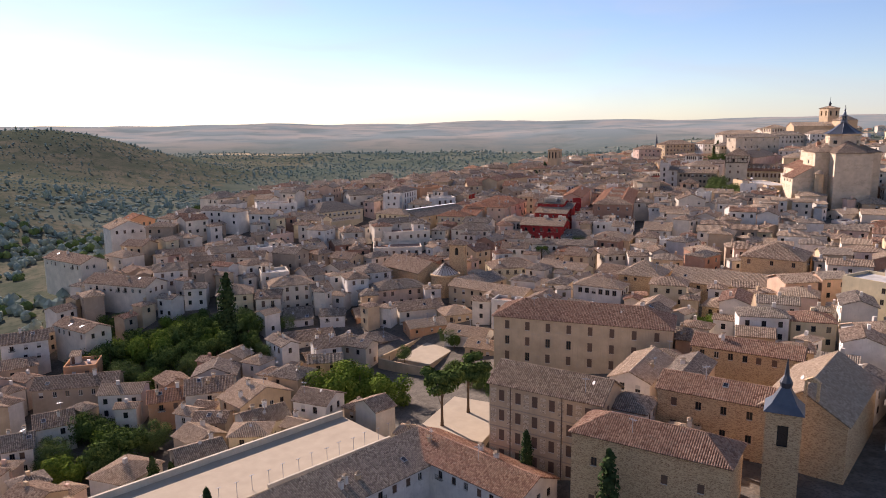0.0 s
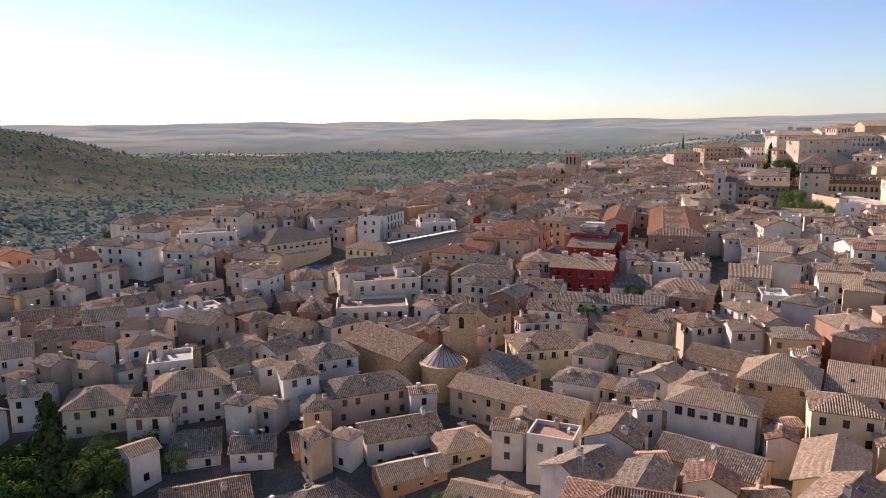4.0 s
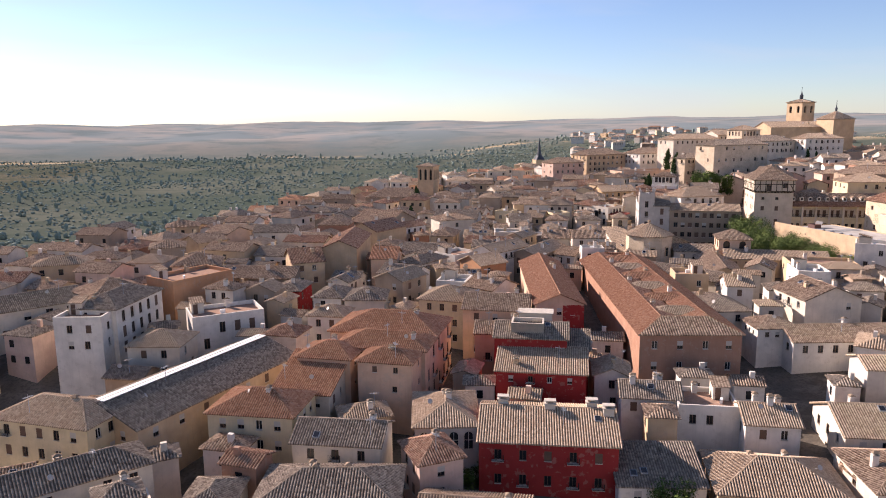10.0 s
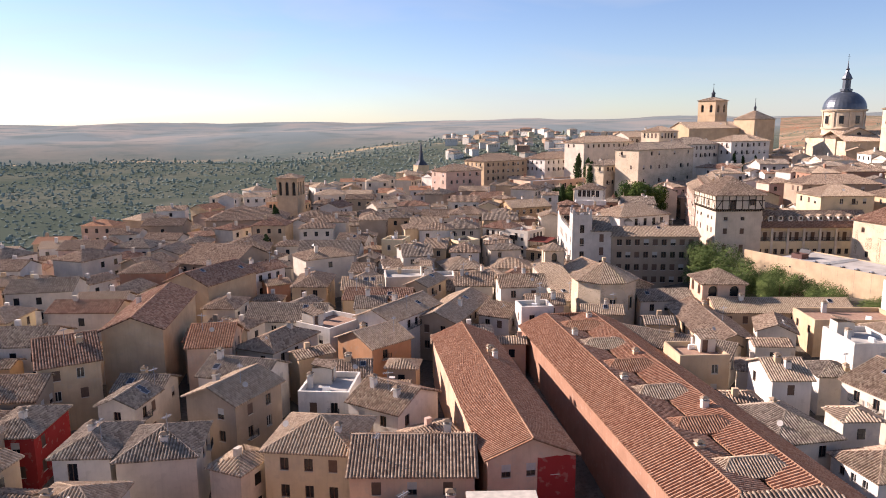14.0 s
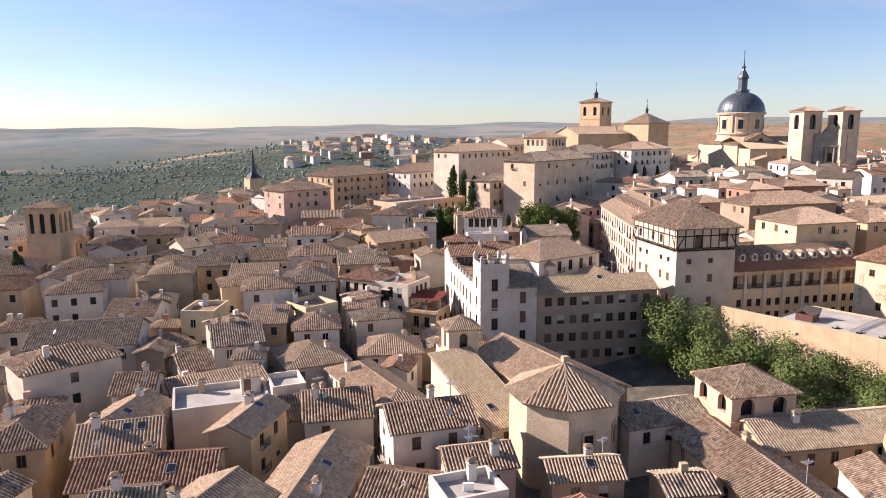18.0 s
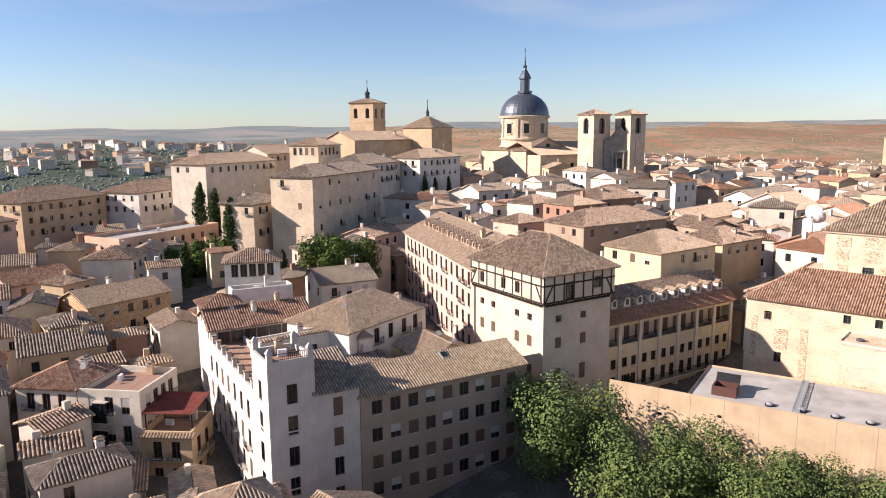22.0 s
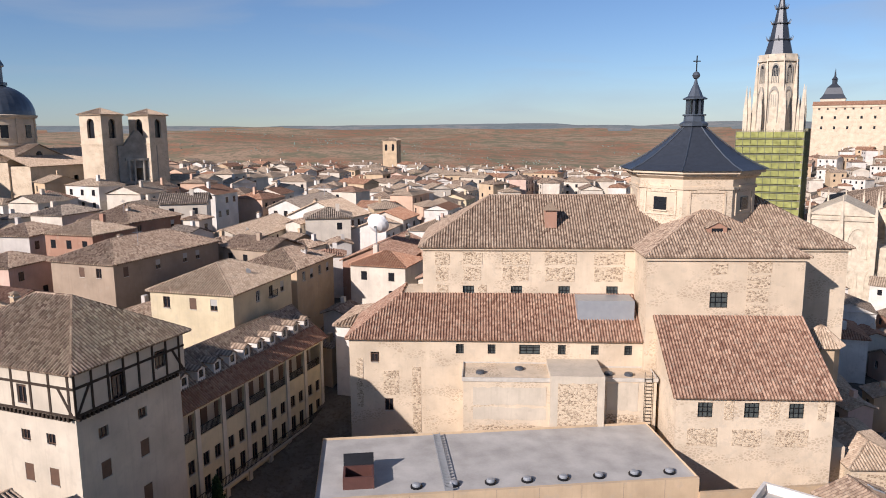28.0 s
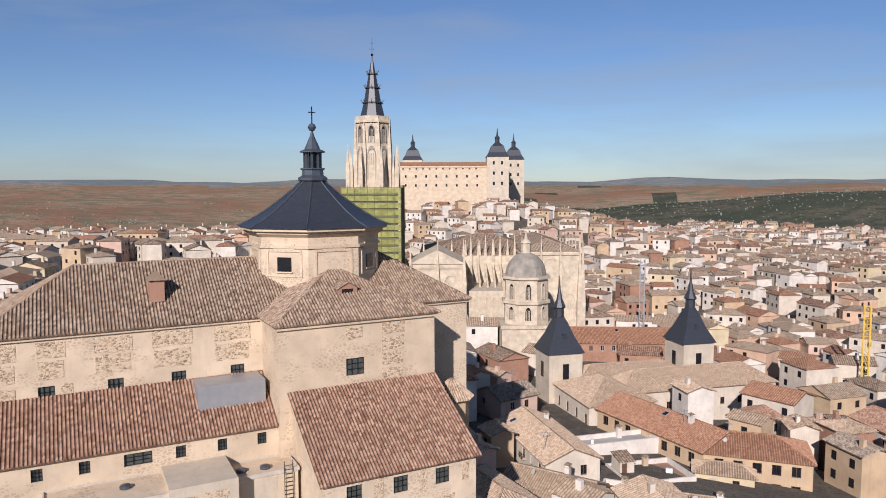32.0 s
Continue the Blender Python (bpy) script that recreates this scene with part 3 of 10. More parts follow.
def house(x, y, w, d, rot, z, roof="H", wall="cream", rows=2, tile="brown", name="house", label="", category="house", group="old town houses",
          size="m", step=3.1, storey=3.0, foot=None, pitch=0.42, sides=True, chimneys=1, mat=None, styles=(0, 1, 2, 3, 0, 4), full=False, top=0.75, rib=0.36):
    """A building on a rectangle: walls with real window openings, a tiled or flat roof, windows and chimneys as parts."""
    rng = random.Random(int(x * 7 + y * 131 + z * 17))
    base = foot if foot is not None else min(hill(x, y), z - 5) - 2.5
    OCCUPIED.append((x, y, w, d, rot))
    if not label:
        label = f"{WORDS[wall]} town house with " + ("a flat roof terrace" if roof == "F" else f"a {ROOFWORDS[roof]} {TILEWORDS[tile]} roof")
    root = thing(name, pose(x, y, base, 0, 0, rot), label, category, group)
    H = z - base
    m = mat or WALLS[wall]
    b = Build()
    ww, wh = SIZES[size]
    places = []
    top_z = H + (0.8 if roof == "F" else 0)

    def openings(width, margin=0.9, keep=0.84):
        holes = []
        n = max(1, int((width - 2 * margin + step - ww) / step))
        gap = (width - 2 * margin) / n
        if width < 3 or rows == 0:
            return holes
        for r in range(rows):
            v1 = H - top - r * storey
            v0 = v1 - wh
            if v0 < 0.6:
                break
            for c in range(n):
                if full or rng.random() < keep:
                    u = margin + gap * (c + 0.5) + (0 if full else rng.uniform(-0.25, 0.25))
                    if u - ww / 2 > 0.3 and u + ww / 2 < width - 0.3:
                        holes.append((u - ww / 2, u + ww / 2, v0, v1))
        return holes

    sides_def = [((-w / 2, -d / 2, 0), (1, 0, 0), w, 0, True), ((w / 2, -d / 2, 0), (0, 1, 0), d, 90, sides),
                 ((w / 2, d / 2, 0), (-1, 0, 0), w, 180, False), ((-w / 2, d / 2, 0), (0, -1, 0), d, 270, sides)]
    for o, ux, width, turn, on in sides_def:
        holes = openings(width, keep=0.84 if turn == 0 else 0.6) if on else []
        b.facade(o, ux, width, 0, top_z, holes, m)
        for a, c, v0, v1 in holes:
            mid = Vector(o) + Vector(ux) * ((a + c) / 2)
            places.append((mid.x, mid.y, v0, turn))
    rb = Build()
    if roof == "F":
        t = 0.3
        for x0, y0, x1, y1 in ((-w / 2, -d / 2, w / 2, -d / 2 + t), (-w / 2, d / 2 - t, w / 2, d / 2), (-w / 2, -d / 2 + t, -w / 2 + t, d / 2 - t), (w / 2 - t, -d / 2 + t, w / 2, d / 2 - t)):
            b.face([(x0, y0, top_z), (x1, y0, top_z), (x1, y1, top_z), (x0, y1, top_z)], m)
        i = [(-w / 2 + t, -d / 2 + t), (w / 2 - t, -d / 2 + t), (w / 2 - t, d / 2 - t), (-w / 2 + t, d / 2 - t)]
        for k in range(4):
            p, q = i[k], i[(k + 1) % 4]
            b.face([(q[0], q[1], H), (p[0], p[1], H), (p[0], p[1], top_z), (q[0], q[1], top_z)], m)
        rb.box(-w / 2 + t + 0.002, -d / 2 + t + 0.002, H - 0.2, w / 2 - t - 0.002, d / 2 - t - 0.002, H, rng.choice((TERRACE, GRAVEL, GRAVEL, TERRACE)))
        part("roof_terrace", rb, root)
    else:
        rb.tiles = Build()
        zr = roof_faces(rb, w, d, H, roof, TILES[tile], pitch, rib=rib)
        if roof == "G":
            for s in (-1, 1):
                tri = [(s * w / 2, -d / 2, H), (s * w / 2, d / 2, H), (s * w / 2, 0, zr)]
                b.face(tri if s > 0 else tri[::-1], m)
        elif roof == "P":
            for s in (-1, 1):
                tri = [(-w / 2, s * d / 2, H), (w / 2, s * d / 2, H), (0, s * d / 2, zr)]
                b.face(tri if s < 0 else tri[::-1], m)
        elif roof == "S":
            zt = H + d * pitch * 0.7
            b.face([(w / 2, -d / 2, H), (w / 2, d / 2, H), (w / 2, d / 2, zt - 0.15)], m)
            b.face([(-w / 2, d / 2, H), (-w / 2, -d / 2, H), (-w / 2, d / 2, zt - 0.15)], m)
            b.face([(w / 2, d / 2, H), (-w / 2, d / 2, H), (-w / 2, d / 2, zt - 0.15), (w / 2, d / 2, zt - 0.15)], m)
        else:
            b.face([(-w / 2, -d / 2, H - 0.05), (w / 2, -d / 2, H - 0.05), (w / 2, d / 2, H - 0.05), (-w / 2, d / 2, H - 0.05)], m)
        part("roof", rb, root)
    part("wall", b, root)
    for px, py, v0, turn in places:
        part("window", UNITS[(size, rng.choice(styles))], root, at=pose(px, py, v0, 0, 0, turn))
    for k in range(chimneys if roof != "F" else 0):
        cx, cy = rng.uniform(-w * 0.35, w * 0.35), rng.uniform(-d * 0.3, d * 0.3)
        if roof in "GHT":
            cz = H + (d / 2 - abs(cy)) * pitch * (1.0 if roof == "G" else 0.55)
        elif roof == "P":
            cz = H + (w / 2 - abs(cx)) * pitch
        else:
            cz = H + (cy + d / 2) * pitch * 0.7
        part("chimney", rng.choice(CHIMNEYS), root, at=pose(cx, cy, cz, 0, 0, rng.choice((0, 90))))
    if roof != "F" and w > 6 and d > 5:
        for kind, mesh, tilt in rng.sample(ROOFBITS, 2 if rng.random() < 0.6 else 1):
            cx, cy = rng.uniform(-w * 0.38, w * 0.38), -d * rng.uniform(0.08, 0.36)
            if roof in "GHT":
                cz, lean = H + (d / 2 - abs(cy)) * pitch * (1.0 if roof == "G" else 0.7), math.degrees(math.atan(pitch))
            elif roof == "P":
                cz, lean = H + (w / 2 - abs(cx)) * pitch, 0
            else:
                cz, lean = H + (cy + d / 2) * pitch * 0.7, math.degrees(math.atan(pitch * 0.7))
            if kind == "skylight" and roof in "GS":
                part(kind, mesh, root, at=pose(cx, cy, cz + 0.2, lean, 0, 0))
            elif kind == "dish":
                part(kind, mesh, root, at=pose(cx, cy, cz + 0.7, tilt, 0, rng.uniform(-60, 60)))
            elif kind == "antenna":
                part(kind, mesh, root, at=pose(cx, cy, cz, 0, 0, rng.uniform(0, 180)))
    elif roof == "F" and w > 5:
        if w > 7 and d > 6.5 and name == "house":
            part("stair_hut", STAIR_HUT, root, at=pose(rng.choice((-1, 1)) * (w / 2 - 1.9), d / 2 - 2.1, H))
        part("chimney", rng.choice(CHIMNEYS), root, at=pose(rng.uniform(-w * 0.2, w * 0.2), d / 2 - 0.8, H + 0.4))
        part("air_conditioner", COOLER, root, at=pose(rng.uniform(-w * 0.3, w * 0.3), rng.uniform(-d * 0.2, d * 0.3), H, 0, 0, rng.uniform(0, 180)))
    return root


# levels of the town's roofs on a lattice of 70 m steps, from its south-west corner: rows run east, then north
LEVELS = (
    (-7.1, -7.7, -4.6, 1.4, 3.0, 6.3, 8.0, 8.9, 17.8),
    (-21.4, -18.4, -4.1, 3.7, 3.9, 4.0, 4.1, 8.0, 15.0),
    (-16.1, -12.4, -8.0, 1.9, 6.9, 4.0, 3.0, 8.6, 9.9),
    (-1.7, 2.9, 0.1, 1.9, 7.4, 7.7, 9.4, 13.8, 23.8),
    (5.5, 13.5, 9.5, 9.1, 13.2, 13.8, 12.8, 15.6, 27.5),
    (-5.0, 17.3, 16.8, 15.2, 16.1, 22.3, 29.9, 30.5, 30.0),
    (3.6, 13.5, 17.3, 16.1, 17.3, 24.0, 34.4, 37.8, 31.8),
    (9.9, 13.7, 16.0, 17.7, 20.0, 26.4, 34.5, 37.8, 33.9),
    (10.7, 12.1, 15.6, 19.4, 22.8, 28.1, 25.7, 20.0, 24.7),
)


def roof_level(x, y):
    """Usual eave level of the houses at a place, smooth between the lattice points."""
    u, v = max(0.0, min(7.999, (x + 160) / 70)), max(0.0, min(7.999, (y - 40) / 70))
    i, j = int(u), int(v)
    a, b = u - i, v - j
    a, b = a * a * (3 - 2 * a), b * b * (3 - 2 * b)
    lo = LEVELS[j][i] * (1 - a) + LEVELS[j][i + 1] * a
    hi = LEVELS[j + 1][i] * (1 - a) + LEVELS[j + 1][i + 1] * a
    return lo * (1 - b) + hi * b


def far_ground(x, y):
    """Valley floor, scrub hills and the plain out to the horizon."""
    dx, dy = x - 100, y - 350
    r = math.hypot(dx, dy)
    a = math.atan2(dx, dy)
    n = noise.noise(Vector((x * 0.0016, y * 0.0016, 3.0))) * 26 + noise.noise(Vector((x * 0.006, y * 0.006, 9.0))) * 6
    flat = 1000 * max(0.0, min(1.0, (50 - abs(math.degrees(a) + 20)) / 25))
    z = -26 + (70 + 30 * max(0.0, min(1.0, (math.degrees(a) - 10) / 50))) * max(0.0, min(1.0, (r - 900 - flat) / (2600 - flat))) + n * min(1.0, max(0.15, (r - 350) / 900))
    west = math.exp(-((x + 530) / 195) ** 2 - ((y - 930) / 215) ** 2)
    west2 = math.exp(-((x + 400) / 170) ** 2 - ((y - 480) / 230) ** 2)
    z += 80 * west + 46 * west2
    south = math.exp(-((x - 500) / 520) ** 2 - ((y + 620) / 330) ** 2)
    z += 58 * south
    east = math.exp(-((x - 1750) / 700) ** 2 - ((y - 900) / 650) ** 2)
    z += 44 * east
    return z


def ground_z(x, y):
    e = math.hypot(max(0.0, (-95 - x) / 150) if y > 120 else 0.0, max(0.0, (x - 520) / 330, (y - 600) / 160, (20 - y) / 260))
    e = max(e, max(0.0, (y - 500 - max(0.0, x + 20) * 1.1) / 130) if x < 140 else 0.0)
    k = min(1.0, e)
    k = k * k * (3 - 2 * k)
    h = hill(x, y) + 22 * math.exp(-((x - 560) / 120) ** 2 - ((y - 50) / 130) ** 2)
    return h * (1 - k) + far_ground(x, y) * k


def built_up(x, y):
    """Whether a place lies within the town's edge."""
    if x > 120:
        return -260 < y < 650 and x < 720
    return x > -128 and 30 < y < 640 and not (y > 395 and x < (y - 520) / 1.1 - 14)


def make_ground():
    """One sheet from under the town to the horizon, finer near the town."""
    def mat_ground(name, cols, scale, rough=0.95):
        m, nt, b = nodes_of(name)
        v = coords(nt)
        n1, n2, n3 = noise_tex(nt, v, scale, 6), noise_tex(nt, v, scale * 7, 5), noise_tex(nt, v, scale * 40, 4)
        c = mixer(nt, ramp(nt, n1, 0.42, 0.58), cols[0], cols[1])
        c = mixer(nt, ramp(nt, n2, 0.46, 0.62), c, cols[2])
        c = mixer(nt, ramp(nt, n3, 0.5, 0.62, b=(0.7, 0.7, 0.7)), c, cols[3])
        nt.links.new(c, b.inputs["Base Color"])
        b.inputs["Roughness"].default_value = rough
        bump(nt, b, n3, 0.5, 0.3)
        return m
    paving = mat_ground("old_town_paving", ((0.13, 0.115, 0.095), (0.105, 0.092, 0.076), (0.16, 0.14, 0.115), (0.085, 0.075, 0.062)), 0.05)
    scrub = mat_ground("scrub_hillside", ((0.075, 0.084, 0.06), (0.13, 0.118, 0.085), (0.065, 0.076, 0.054), (0.05, 0.06, 0.043)), 0.008)
    plain_ = mat_ground("dry_plain", ((0.36, 0.25, 0.165), (0.33, 0.17, 0.105), (0.20, 0.18, 0.115), (0.17, 0.15, 0.10)), 0.0035)
    # distance haze is painted into the plateau's colours
    plateau = mat_ground("far_plateau_fields_in_haze", ((0.21, 0.235, 0.23), (0.29, 0.275, 0.25), (0.175, 0.205, 0.20), (0.15, 0.18, 0.178)), 0.0028)
    # fields of the valley, with straw strips; farther off, haze is painted in as pale blue-grey
    valley, nt, b = nodes_of("valley_fields_into_haze")
    v = coords(nt)
    n1, n2, n3 = noise_tex(nt, v, 0.006, 6), noise_tex(nt, v, 0.0028, 6), noise_tex(nt, v, 0.05, 5)
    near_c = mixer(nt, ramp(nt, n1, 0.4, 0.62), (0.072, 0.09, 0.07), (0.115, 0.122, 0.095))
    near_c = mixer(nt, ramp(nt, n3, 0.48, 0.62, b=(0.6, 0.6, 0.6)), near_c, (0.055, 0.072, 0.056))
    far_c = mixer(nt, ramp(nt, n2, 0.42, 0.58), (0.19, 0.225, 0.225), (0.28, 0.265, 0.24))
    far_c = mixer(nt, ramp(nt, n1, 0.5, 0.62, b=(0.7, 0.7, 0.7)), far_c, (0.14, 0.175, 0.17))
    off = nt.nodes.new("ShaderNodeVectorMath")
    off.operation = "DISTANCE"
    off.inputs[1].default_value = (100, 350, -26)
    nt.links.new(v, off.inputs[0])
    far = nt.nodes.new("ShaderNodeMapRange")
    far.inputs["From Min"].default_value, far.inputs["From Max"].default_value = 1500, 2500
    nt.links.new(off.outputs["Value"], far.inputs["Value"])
    strip = nt.nodes.new("ShaderNodeMapRange")
    strip.inputs["From Min"].default_value, strip.inputs["From Max"].default_value = 1560, 1640
    nt.links.new(off.outputs["Value"], strip.inputs["Value"])
    strip2 = nt.nodes.new("ShaderNodeMapRange")
    strip2.inputs["From Min"].default_value, strip2.inputs["From Max"].default_value = 1900, 1800
    nt.links.new(off.outputs["Value"], strip2.inputs["Value"])
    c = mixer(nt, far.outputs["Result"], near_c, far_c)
    band = mixer(nt, 1.0, mixer(nt, 1.0, strip.outputs["Result"], strip2.outputs["Result"], "MULTIPLY"), ramp(nt, noise_tex(nt, v, 0.0045, 3), 0.5, 0.56), "MULTIPLY")
    c = mixer(nt, band, c, (0.34, 0.27, 0.175))
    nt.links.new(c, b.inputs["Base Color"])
    b.inputs["Roughness"].default_value = 0.95
    rs = [0.0]
    r, stepr = 0.0, 9.0
    while r < 4850:
        r += stepr
        rs.append(r)
        stepr = 9.0 if r < 430 else min(150, stepr * 1.09)
    N = 200
    verts, faces, idx = [(100, 350, ground_z(100, 350))], [], []
    for r in rs[1:]:
        for i in range(N):
            a = 2 * math.pi * i / N
            x, y = 100 + r * math.sin(a), 350 + r * math.cos(a)
            verts.append((x, y, ground_z(x, y)))
    for i in range(N):
        faces.append((0, 1 + (i + 1) % N, 1 + i))
        idx.append(0)
    for k in range(len(rs) - 2):
        for i in range(N):
            a, b = 1 + k * N + i, 1 + k * N + (i + 1) % N
            c, d = b + N, a + N
            faces.append((a, b, c, d))
            x, y = verts[a][0], verts[a][1]
            rr = rs[k + 1]
            n = noise.noise(Vector((x * 0.004, y * 0.004, 7.0)))
            ang = math.degrees(math.atan2(x - 100, y - 350))
            if built_up(x, y):
                m = 0
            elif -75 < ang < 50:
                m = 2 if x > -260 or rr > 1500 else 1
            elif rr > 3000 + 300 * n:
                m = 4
            elif 45 < ang < 128:
                m = 3
            elif rr > 1500 and (ang > 45 or n < -0.2):
                m = 3 if n > -0.35 else 1
            else:
                m = 1
            idx.append(m)
    me = bpy.data.meshes.new("ground")
    me.from_pydata(verts, [], faces)
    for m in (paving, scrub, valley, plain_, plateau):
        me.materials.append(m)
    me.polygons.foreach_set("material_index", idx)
    me.polygons.foreach_set("use_smooth", [True] * len(faces))
    me.update()
    return tagged(new("ground", me), "hilly ground from town paving to dry fields", "ground", kind="structure")


make_ground()


# ---- landmarks ----
def frame_of(x, y, rot, z=0.0):
    return pose(x, y, z, 0, 0, rot)


def claim(x, y, w, d, rot):
    OCCUPIED.append((x, y, w, d, rot))


def put_window(root, x, y, z, turn, size="m", style=0):
    part("window", UNITS[(size, style)], root, at=pose(x, y, z, 0, 0, turn))


def panel(root, x0, x1, z0, z1, y, name="rubble_panel", mat=None, proud=0.035):
    """A panel of rubble stone laid into a rendered wall that faces -y; its edge is ragged."""
    rng = random.Random(int(x0 * 91 + z0 * 37))
    b = Build()
    n = max(3, int((x1 - x0) / 0.5))
    lo = [(x0 + (x1 - x0) * i / n, y - proud, z0 + rng.uniform(-0.12, 0.12)) for i in range(n + 1)]
    hi = [(x0 + (x1 - x0) * i / n, y - proud, z1 + rng.uniform(-0.12, 0.12)) for i in range(n + 1)]
    for i in range(n):
        b.face([lo[i], lo[i + 1], hi[i + 1], hi[i]], mat or MASONRY)
        b.face([(hi[i][0], y, hi[i][2]), hi[i], hi[i + 1], (hi[i + 1][0], y, hi[i + 1][2])], mat or MASONRY)
    b.face([(x0, y, z0), lo[0], hi[0], (x0, y, z1)], mat or MASONRY)
    b.face([lo[-1], (x1, y, z0), (x1, y, z1), hi[-1]], mat or MASONRY)
    return part(name, b, root)


def moulding(root, x0, y0, x1, y1, z0, z1, proud, mat, name="cornice"):
    """A string course round a rectangle."""
    b = Build()
    b.box(x0 - proud, y0 - proud, z0, x1 + proud, y0 - 0.003, z1, mat)
    b.box(x0 - proud, y1 + 0.003, z0, x1 + proud, y1 + proud, z1, mat)
    b.box(x0 - proud, y0 - 0.003, z0, x0 - 0.003, y1 + 0.003, z1, mat)
    b.box(x1 + 0.003, y0 - 0.003, z0, x1 + proud, y1 + 0.003, z1, mat)
    return part(name, b, root)


def rect_wall(root, x0, y0, x1, y1, z0, z1, mat, front=(), right=(), back=(), left=(), name="wall", cap=True):
    """Four walls of a block; the openings are (centre along the wall from its left end, sill, width, height)."""
    b = Build()
    for o, ux, w, hs in (((x0, y0, 0), (1, 0, 0), x1 - x0, front), ((x1, y0, 0), (0, 1, 0), y1 - y0, right),
                         ((x1, y1, 0), (-1, 0, 0), x1 - x0, back), ((x0, y1, 0), (0, -1, 0), y1 - y0, left)):
        b.facade(o, ux, w, z0, z1, [(c - a / 2, c + a / 2, s, s + h) for c, s, a, h in hs], mat, 0.3)
    if cap:
        b.face([(x0, y0, z1), (x1, y0, z1), (x1, y1, z1), (x0, y1, z1)], mat)
    return part(name, b, root)


def cross(b, x, y, z, h, mat=None):
    mat = mat or IRON
    b.box(x - 0.06, y - 0.06, z, x + 0.06, y + 0.06, z + h, mat)
    b.box(x - 0.45, y - 0.05, z + h * 0.62, x + 0.45, y + 0.05, z + h * 0.62 + 0.12, mat)


def hip_roof(root, x0, y0, x1, y1, z, pitch, tile, over=0.45, kind="H", name="roof", rib=0.33):
    b = Build()
    b.tiles = Build()
    roof_faces(b, x1 - x0, y1 - y0, 0.0, kind, TILES[tile], pitch, over, rib)
    return part(name, b, root, at=Matrix.Translation(((x0 + x1) / 2, (y0 + y1) / 2, z)))


def lean_roof(root, x0, x1, y0, z0, y1, z1, tile, over=0.4, name="roof", rib=0.33):
    b = Build()
    b.tiles = Build()
    k = (z1 - z0) / (y1 - y0)
    b.slope([(x0 - over, y0 - over, z0 - over * k), (x1 + over, y0 - over, z0 - over * k), (x1 + over, y1, z1), (x0 - over, y1, z1)], TILES[tile], rib)
    return part(name, b, root)


def octagon(r, z, cx=0.0, cy=0.0, n=8, turn=math.pi / 8):
    return [(cx + r * math.cos(turn + 2 * math.pi * i / n), cy + r * math.sin(turn + 2 * math.pi * i / n), z) for i in range(n)]


def rail(root, x0, x1, y, z, h=1.0, step=0.5, mat=None, name="railing"):
    b = Build()
    mat = mat or IRON
    b.box(x0, y - 0.03, z + h - 0.06, x1, y + 0.03, z + h, mat)
    b.box(x0, y - 0.02, z + 0.08, x1, y + 0.02, z + 0.12, mat)
    x = x0
    while x <= x1:
        b.box(x - 0.02, y - 0.02, z, x + 0.02, y + 0.02, z + h, mat, False)
        x += step
    return part(name, b, root)


def dormer_mesh(w, h, deep, tile, wallm):
    """A small dormer: front at the origin facing -y, with its own gabled roof."""
    b = Build()
    b.facade((-w / 2, 0, 0), (1, 0, 0), w, -0.6, h, [(w * 0.2, w * 0.8, 0.15, h - 0.1)], wallm, 0.1)
    b.face([(-w * 0.3, 0.1, 0.15), (w * 0.3, 0.1, 0.15), (w * 0.3, 0.1, h - 0.1), (-w * 0.3, 0.1, h - 0.1)], GLASS)
    b.face([(w / 2, 0, -0.6), (w / 2, deep, -0.6), (w / 2, deep, h), (w / 2, 0, h)], wallm)
    b.face([(-w / 2, deep, -0.6), (-w / 2, 0, -0.6), (-w / 2, 0, h), (-w / 2, deep, h)], wallm)
    k = h + w * 0.28
    b.face([(-w / 2, 0, h), (w / 2, 0, h), (0, 0, k)], wallm)
    o = 0.18
    b.slope([(-w / 2 - o, deep, h - 0.08), (-w / 2 - o, -o, h - 0.08), (0, -o, k), (0, deep, k)], tile, 0, 0.08)
    b.slope([(w / 2 + o, -o, h - 0.08), (w / 2 + o, deep, h - 0.08), (0, deep, k), (0, -o, k)], tile, 0, 0.08)
    return b.mesh("dormer")


